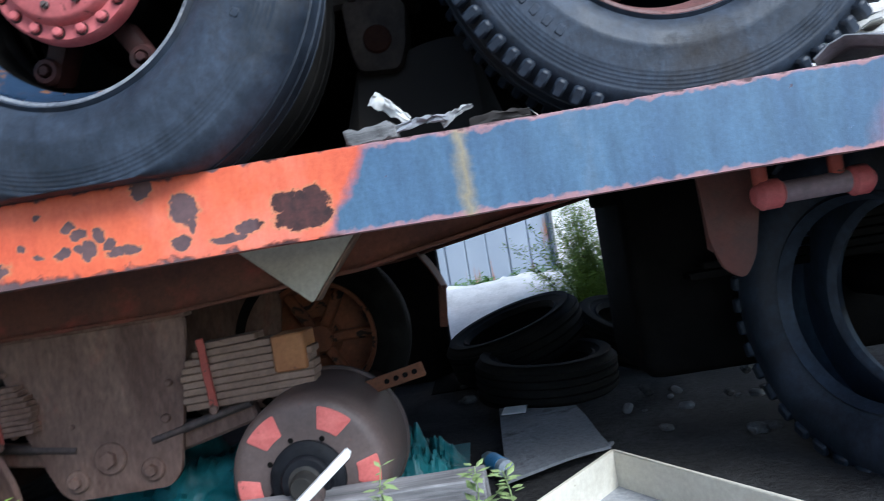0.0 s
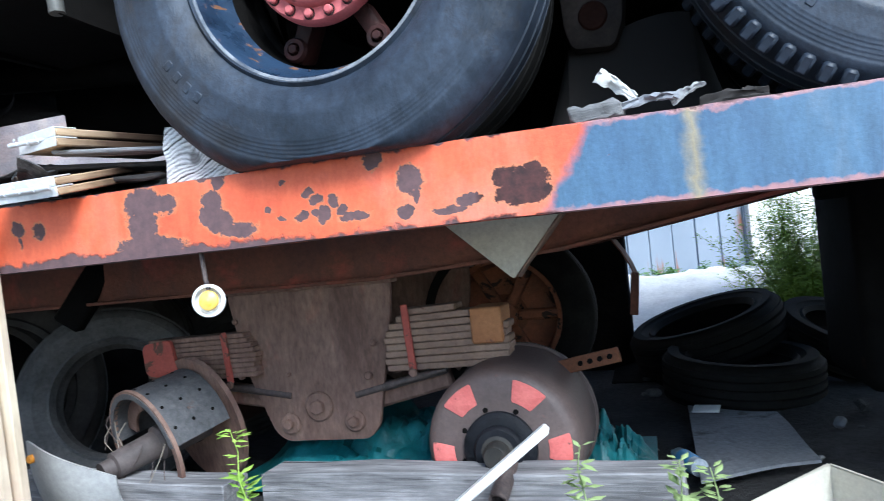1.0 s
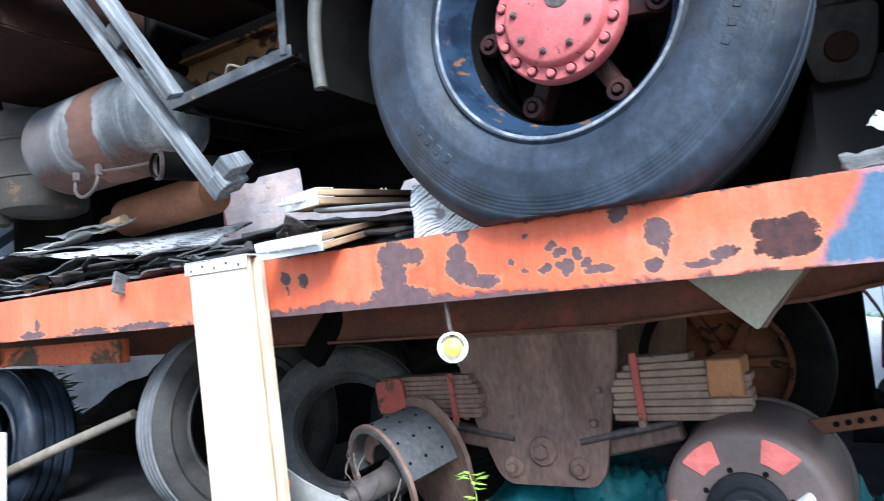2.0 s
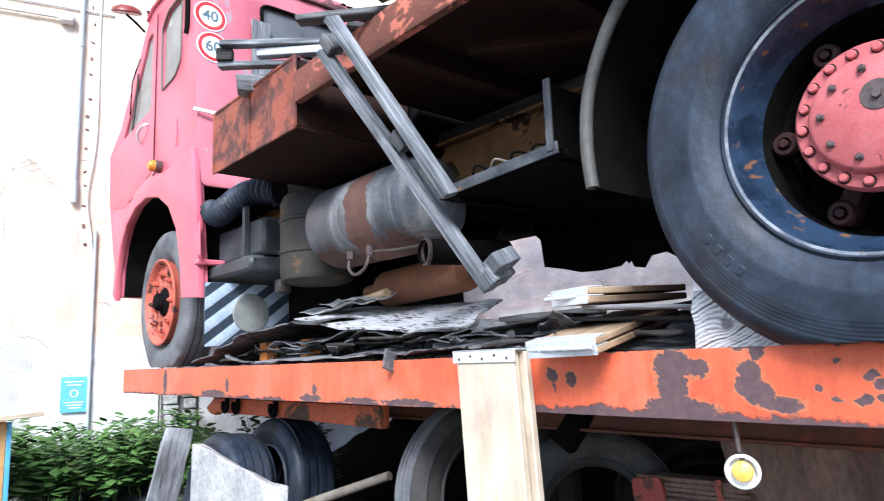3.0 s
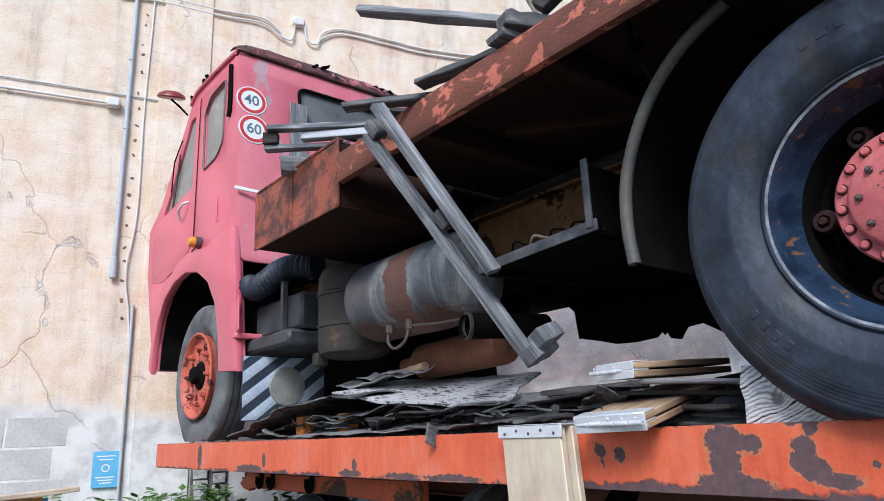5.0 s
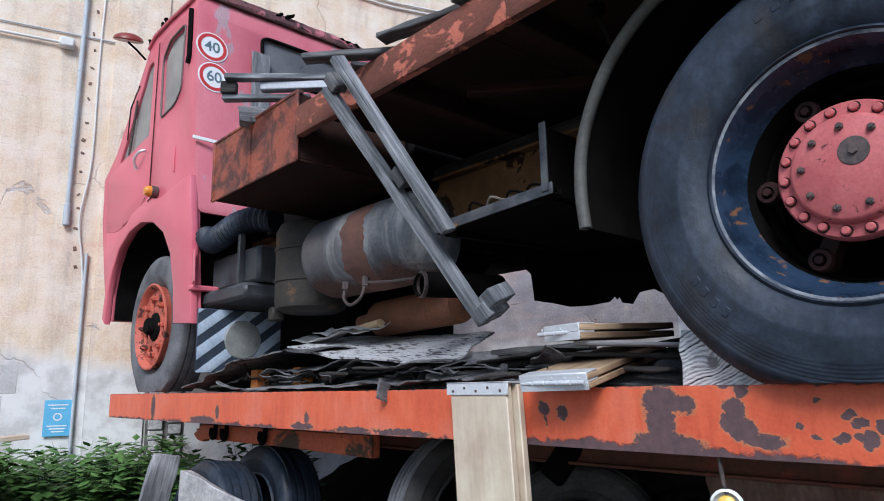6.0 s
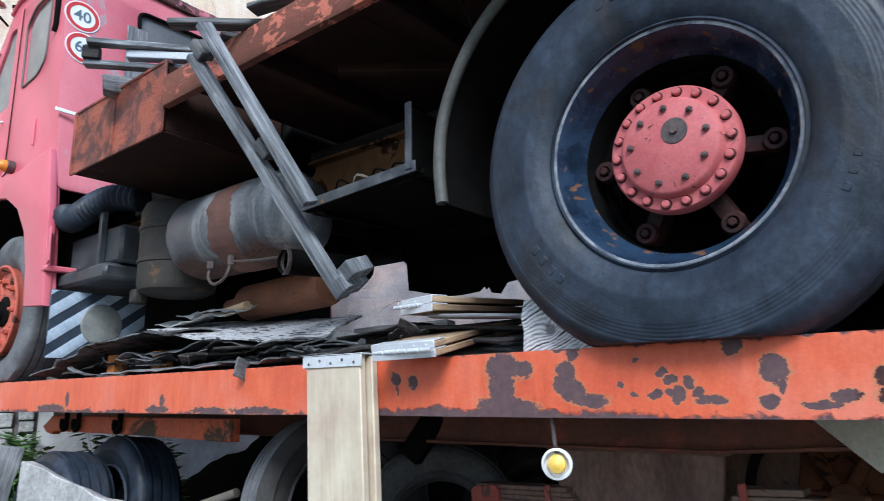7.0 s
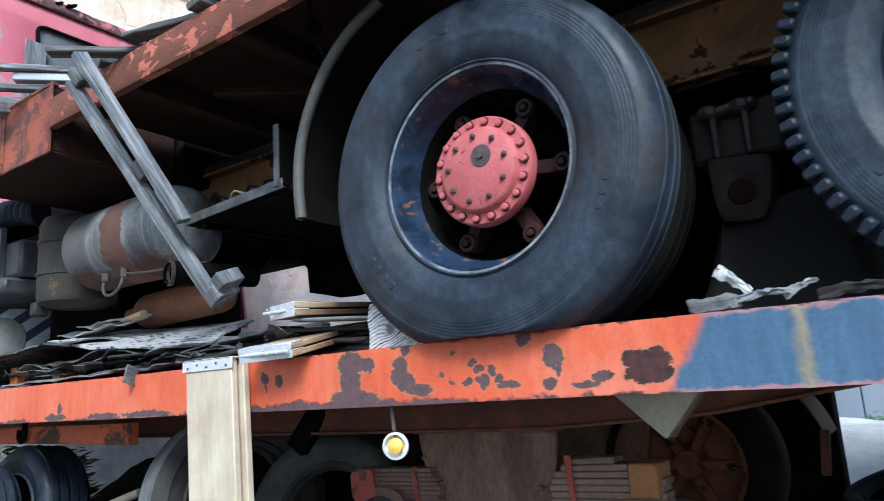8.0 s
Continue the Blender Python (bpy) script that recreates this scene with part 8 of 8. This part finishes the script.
# pole, boards and left clutter
bm = bmesh.new()
tube(bm, [(-3.4, 0.15, 0.10), (-2.75, 0.28, 0.32), (-2.30, 0.40, 0.47)], [0.03, 0.026, 0.022], 10)
solo("wooden_pole", bm, TWIG, "peeled grey wooden pole leaning under the trailer", "pole")
timber("weathered_board", (-3.86, -0.22, 0.0), (-3.74, -0.10, 0.665), 0.17, 0.03, WOOD_GREY, "weathered broken board standing on the ground", "", 0.006, (1, 0, 0))
timber("concrete_slab", (-3.42, -0.135, 0.325), (-2.36, -0.16, 0.20), 0.05, 0.58, surf("rough_concrete", (0.28, 0.275, 0.27), (0.52, 0.51, 0.50), 6, (0.85, 0.95), fine=45, relief=0.7, speck=0.5), "broken grey concrete slab leaning on the tyres", "", 0.012, (0, 0, 1), cat="slab")
timber("pine_plank", (-4.86, -1.30, 0.722), (-4.90, -0.62, 0.752), 0.11, 0.03, WOOD_NEW, "pale pine plank lying on the crate", "", 0.002)
crate = thing("pine_crate", (-5.2, -1.1, 0.0), "closed orange-brown pine crate standing by the wall", "crate")
bm = bmesh.new()
box(bm, -5.45, -4.94, -1.55, -0.815, 0.012, 0.715, 0.006)
part("crate_body", bm, surf("stained_pine_panel", (0.50, 0.27, 0.10), (0.62, 0.37, 0.16), 4, (0.5, 0.7), fine=60, relief=0.15, stretch=(1, 0.4, 4)), crate)
for y in (-1.55, -0.80):
    bm = bmesh.new()
    box(bm, -4.955, -4.935, y - 0.014, y + 0.014, 0.012, 0.71, 0.003)
    part("corner_strip", bm, SIGN_BLUE if y > -1 else WOOD_PINE_Y, crate, "blue taped corner strip")

fen = thing("fender_scrap", (-1.02, 0.25, 0.19), "pale grey curved plastic fender lying behind the timber", "fender")
bm = bmesh.new()
def curved(u, v):
    x = -1.19 + 0.33 * u
    z = 0.02 + (0.315 - 0.11 * u ** 1.6) * v
    return (x, 0.22 + 0.10 * (1 - v) ** 2 - 0.05 * math.sin(math.pi * u), z)
sheet(bm, 18, 8, curved, 0.006)
part("shell", bm, surf("grey_plastic", (0.26, 0.26, 0.26), (0.38, 0.375, 0.37), 6, (0.4, 0.6), fine=60, relief=0.1), fen)
bm = bmesh.new()
drum(bm, (-1.150, 0.226, 0.285), (-1.150, 0.185, 0.285), 0.014, 12, 0.004)
part("marker", bm, AMBER, fen, "small orange marker")

# ---- plants ----
def leafy(bm, base, height, lean_v, count, size, spread, seed):
    rnd = random.Random(seed)
    p = Vector(base)
    pts = []
    for i in range(7):
        t = i / 6
        pts.append(p + Vector((lean_v[0] * t * t, lean_v[1] * t * t, height * t)) + Vector((rnd.uniform(-1, 1), rnd.uniform(-1, 1), 0)) * 0.01)
    tube(bm, pts, [0.004 * (1 - 0.7 * i / 6) for i in range(7)], 5)
    for k in range(count):
        t = rnd.uniform(0.25, 1.0)
        i = min(int(t * 6), 5)
        c = pts[i].lerp(pts[i + 1], t * 6 - i)
        a = rnd.uniform(0, 2 * math.pi)
        s = size * rnd.uniform(0.6, 1.2) * (1.15 - 0.5 * t)
        d = Vector((math.cos(a), math.sin(a), rnd.uniform(-0.2, 0.6))).normalized()
        side = d.cross(Vector((0, 0, 1))).normalized()
        o = c + d * spread * rnd.random()
        tip = o + d * s
        mid = o + d * s * 0.5
        w = s * 0.24
        up = side.cross(d) * s * 0.06
        v = [bm.verts.new(x) for x in (o, mid + side * w - up, tip - up * 2, mid - side * w - up, mid + up * 0.5)]
        bm.faces.new((v[0], v[1], v[4]))
        bm.faces.new((v[1], v[2], v[4]))
        bm.faces.new((v[2], v[3], v[4]))
        bm.faces.new((v[3], v[0], v[4]))


for i, (x, y, h) in enumerate(((-0.36, 0.12, 0.385), (0.523, 0.12, 0.335), (0.705, 0.11, 0.30), (0.817, 0.11, 0.288))):
    bm = bmesh.new()
    leafy(bm, (x, y, 0.0), h, (random.uniform(-0.03, 0.03), 0.0), 60, 0.055, 0.01, 20 + i)
    solo("weed", bm, LEAF_PALE if i else LEAF, "slim green weed growing by the timber", "weed", "weeds by the timber")
bush = thing("bush", (1.58, 3.3, 0.0), "bright green feathery bush beyond the trailer", "bush")
for i in range(84):
    a = random.uniform(0, 6.28)
    k = random.uniform(0.2, 1.0)
    bm = bmesh.new()
    leafy(bm, (1.60 + 0.20 * k * math.cos(a), 3.3 + 0.22 * k * math.sin(a), 0.0), random.uniform(0.55, 1.16) * (1.08 - 0.34 * k), (0.42 * k * math.cos(a), 0.34 * k * math.sin(a)), 210, 0.050, 0.06, 50 + i)
    part("leafy_stem", bm, LEAF, bush)
bm = bmesh.new()
for i in range(90):
    x, y = random.uniform(-6.4, -5.3), random.uniform(-0.75, 0.9)
    leafy(bm, (x, y, 0.0), random.uniform(0.30, 0.66), (random.uniform(-0.2, 0.2), random.uniform(-0.2, 0.2)), 34, 0.19, 0.04, 100 + i)
solo("wall_weeds", bm, LEAF_DARK, "dense green weeds along the foot of the wall", "weeds", kind="stuff")
bm = bmesh.new()
for i in range(16):
    x, y = random.uniform(-4.6, -3.9), random.uniform(0.2, 1.1)
    leafy(bm, (x, y, 0.0), random.uniform(0.4, 0.72), (random.uniform(-0.15, 0.15), random.uniform(-0.15, 0.15)), 40, 0.16, 0.04, 300 + i)
solo("wall_weeds", bm, LEAF_DARK, "green weeds growing behind the trailer front", "weeds", kind="stuff")
bm = bmesh.new()
for i in range(40):
    leafy(bm, (random.uniform(0.5, 2.0), 5.0 + random.uniform(-0.2, 0.3), 0.34), random.uniform(0.05, 0.16), (0.05, 0.0), 20, 0.08, 0.03, 400 + i)
solo("grass_tufts", bm, LEAF_DARK, "low grass along the foot of the fence", "grass", kind="stuff")
bm = bmesh.new()
def heap(u, v):
    x, y = -0.6 + 3.6 * u, 3.0 + 2.6 * v
    e = min(u, 1 - u) * 6
    crag = 0.05 * abs(nz(x, y, 9, 5)) if x > 1.0 else 0.0
    return (x, y, max(0.01, (0.03 + 0.39 * min(1, v * 2.2)) * min(1, e) * min(1, (1 - v) * 4) * (0.98 + 0.10 * nz(x, y, 2, 1.6)) + crag + 0.012 * nz(x, y, 4, 7)))
sheet(bm, 60, 36, heap, 0.01)
solo("rubble_heap", bm, RUBBLE, "white rubble and broken slabs heaped before the fence", "heap", kind="stuff")

# ---- fittings on the wall ----
def onwall(*a):
    ob = solo(*a)
    ob.matrix_basis = WALL
    return ob


bm = bmesh.new()
tube(bm, [(-6.56, -0.14, 8.5), (-6.56, -0.14, 2.80)], 0.022, 14)
cond = onwall("conduit", bm, PIPE_GREY, "vertical grey conduit on the wall", "conduit")
bm = bmesh.new()
drum(bm, (-6.56, -0.14, 2.82), (-6.56, -0.14, 2.60), 0.032, 14, 0.01)
part("conduit_end", bm, PIPE_GREY, cond)
for z in (3.4, 4.2, 5.0, 5.8):
    bm = bmesh.new()
    lathe(bm, [(0.023, -0.015), (0.028, -0.015), (0.028, 0.015), (0.023, 0.015)], 14, Matrix.Translation((-6.56, -0.14, z)), True)
    part("clip", bm, PIPE_GREY, cond)
bm = bmesh.new()
tube(bm, [(-6.565, -4.5, 4.46), (-6.565, -0.30, 4.46)], 0.015, 12)
c2 = onwall("conduit", bm, CABLE_WHITE, "horizontal pale conduit on the wall", "conduit")
bm = bmesh.new()
box(bm, -6.60, -6.51, -0.345, -0.21, 4.405, 4.51, 0.018)
part("junction_box", bm, CABLE_WHITE, c2, "white junction box")
bm = bmesh.new()
tube(bm, [(-6.585, -4.5, 4.58), (-6.585, -2.0, 4.585), (-6.585, 0.4, 4.58)], 0.008, 6)
onwall("cable", bm, PIPE_GREY, "thin grey cable along the wall", "cable", "cables on the wall")
bm = bmesh.new()
tube(bm, [(-6.585, 0.03, 8.0), (-6.585, 0.04, 5.9), (-6.585, 0.02, 4.5), (-6.58, 0.03, 3.3), (-6.57, -0.03, 2.7), (-6.58, 0.02, 2.3), (-6.585, 0.05, 2.0)], 0.009, 8, smooth_steps=5)
onwall("cable", bm, CABLE_WHITE, "white cable running down the wall", "cable", "cables on the wall")
bm = bmesh.new()
tube(bm, [(-6.57, 0.06, 2.35), (-6.57, 0.06, 0.0)], 0.015, 10)
onwall("drain_pipe", bm, PIPE_GREY, "thin grey pipe on the lower wall", "pipe")
for k, dz in enumerate((0.0, -0.07)):
    bm = bmesh.new()
    tube(bm, [(-6.58, -0.3, 5.80 + dz), (-6.58, 0.07, 5.85 + dz), (-6.58, 0.75, 5.83 + dz), (-6.57, 1.2, 5.84 + dz), (-6.56, 1.40, 5.72 + dz), (-6.56, 1.47, 5.63), (-6.56, 1.56, 5.63), (-6.56, 1.60, 5.85),
              (-6.56, 1.70, 5.85), (-6.56, 1.74, 5.66), (-6.56, 1.86, 5.63), (-6.57, 1.93, 5.80 + dz), (-6.58, 2.19, 5.92 + dz), (-6.58, 2.8, 5.91 + dz), (-6.58, 3.43, 5.90 + dz), (-6.58, 5.2, 6.05 + dz)], 0.012, 8, smooth_steps=5)
    onwall("cable", bm, CABLE_WHITE, "thick white cable looping across the wall", "cable", "cables on the wall")
bm = bmesh.new()
box(bm, -6.60, -6.53, 1.56, 1.71, 5.82, 5.94, 0.02)
onwall("junction_box", bm, CABLE_WHITE, "white junction box where the cables loop", "box")
bsign = thing("blue_notice", (-6.58, -0.05, 0.70), "small blue notice on the wall", "sign")
bm = bmesh.new()
box(bm, -6.578, -6.570, -0.17, 0.05, 0.66, 0.98, 0.002)
part("panel", bm, SIGN_BLUE, bsign)
for k, (a, b, z) in enumerate(((-0.14, 0.02, 0.93), (-0.12, 0.0, 0.90), (-0.14, 0.02, 0.745), (-0.12, 0.01, 0.72), (-0.10, 0.0, 0.695))):
    bm = bmesh.new()
    box(bm, -6.571, -6.5685, a, b, z, z + 0.010, 0.0008)
    part("bar", bm, SIGN_WHITE, bsign)
bm = bmesh.new()
lathe(bm, [(0.025, 0.0), (0.025, 0.003), (0.035, 0.003), (0.035, 0.0)], 20, Matrix.Translation((-6.5705, -0.06, 0.83)) @ YZ, True)
part("round_mark", bm, SIGN_WHITE, bsign)
bsign.matrix_basis = WALL @ bsign.matrix_basis
# bolt plugs and a wound mark down the pilaster
for i in range(24):
    bm = bmesh.new()
    z = 2.2 + i * 0.19 + random.uniform(-0.05, 0.05)
    y = 0.0 + random.uniform(-0.07, -0.02)
    obox(bm, pose(-6.598, y, z, random.uniform(0, 90), 0, 0), 0.01, random.uniform(0.015, 0.035), random.uniform(0.015, 0.045), 0.003)
    part("chipped_hole", bm, RUST_BROWN, wall_w)
# courses of large whitewashed blocks showing low on the wall
me = None
for r in range(4):
    for k in range(5):
        y = -2.70 + k * 0.49 + (0.10 if r % 2 else 0.0)
        if me is None:
            bm = bmesh.new()
            obox(bm, Matrix.Identity(4), 0.03, 0.478, 0.264, 0.007)
            me = finish("concrete_block", bm, CONCRETE)
        ob = new("concrete_block", me)
        ob.parent = wall_w
        ob.location = (-6.612 + random.uniform(-0.001, 0.003), y, 0.35 + r * 0.274)
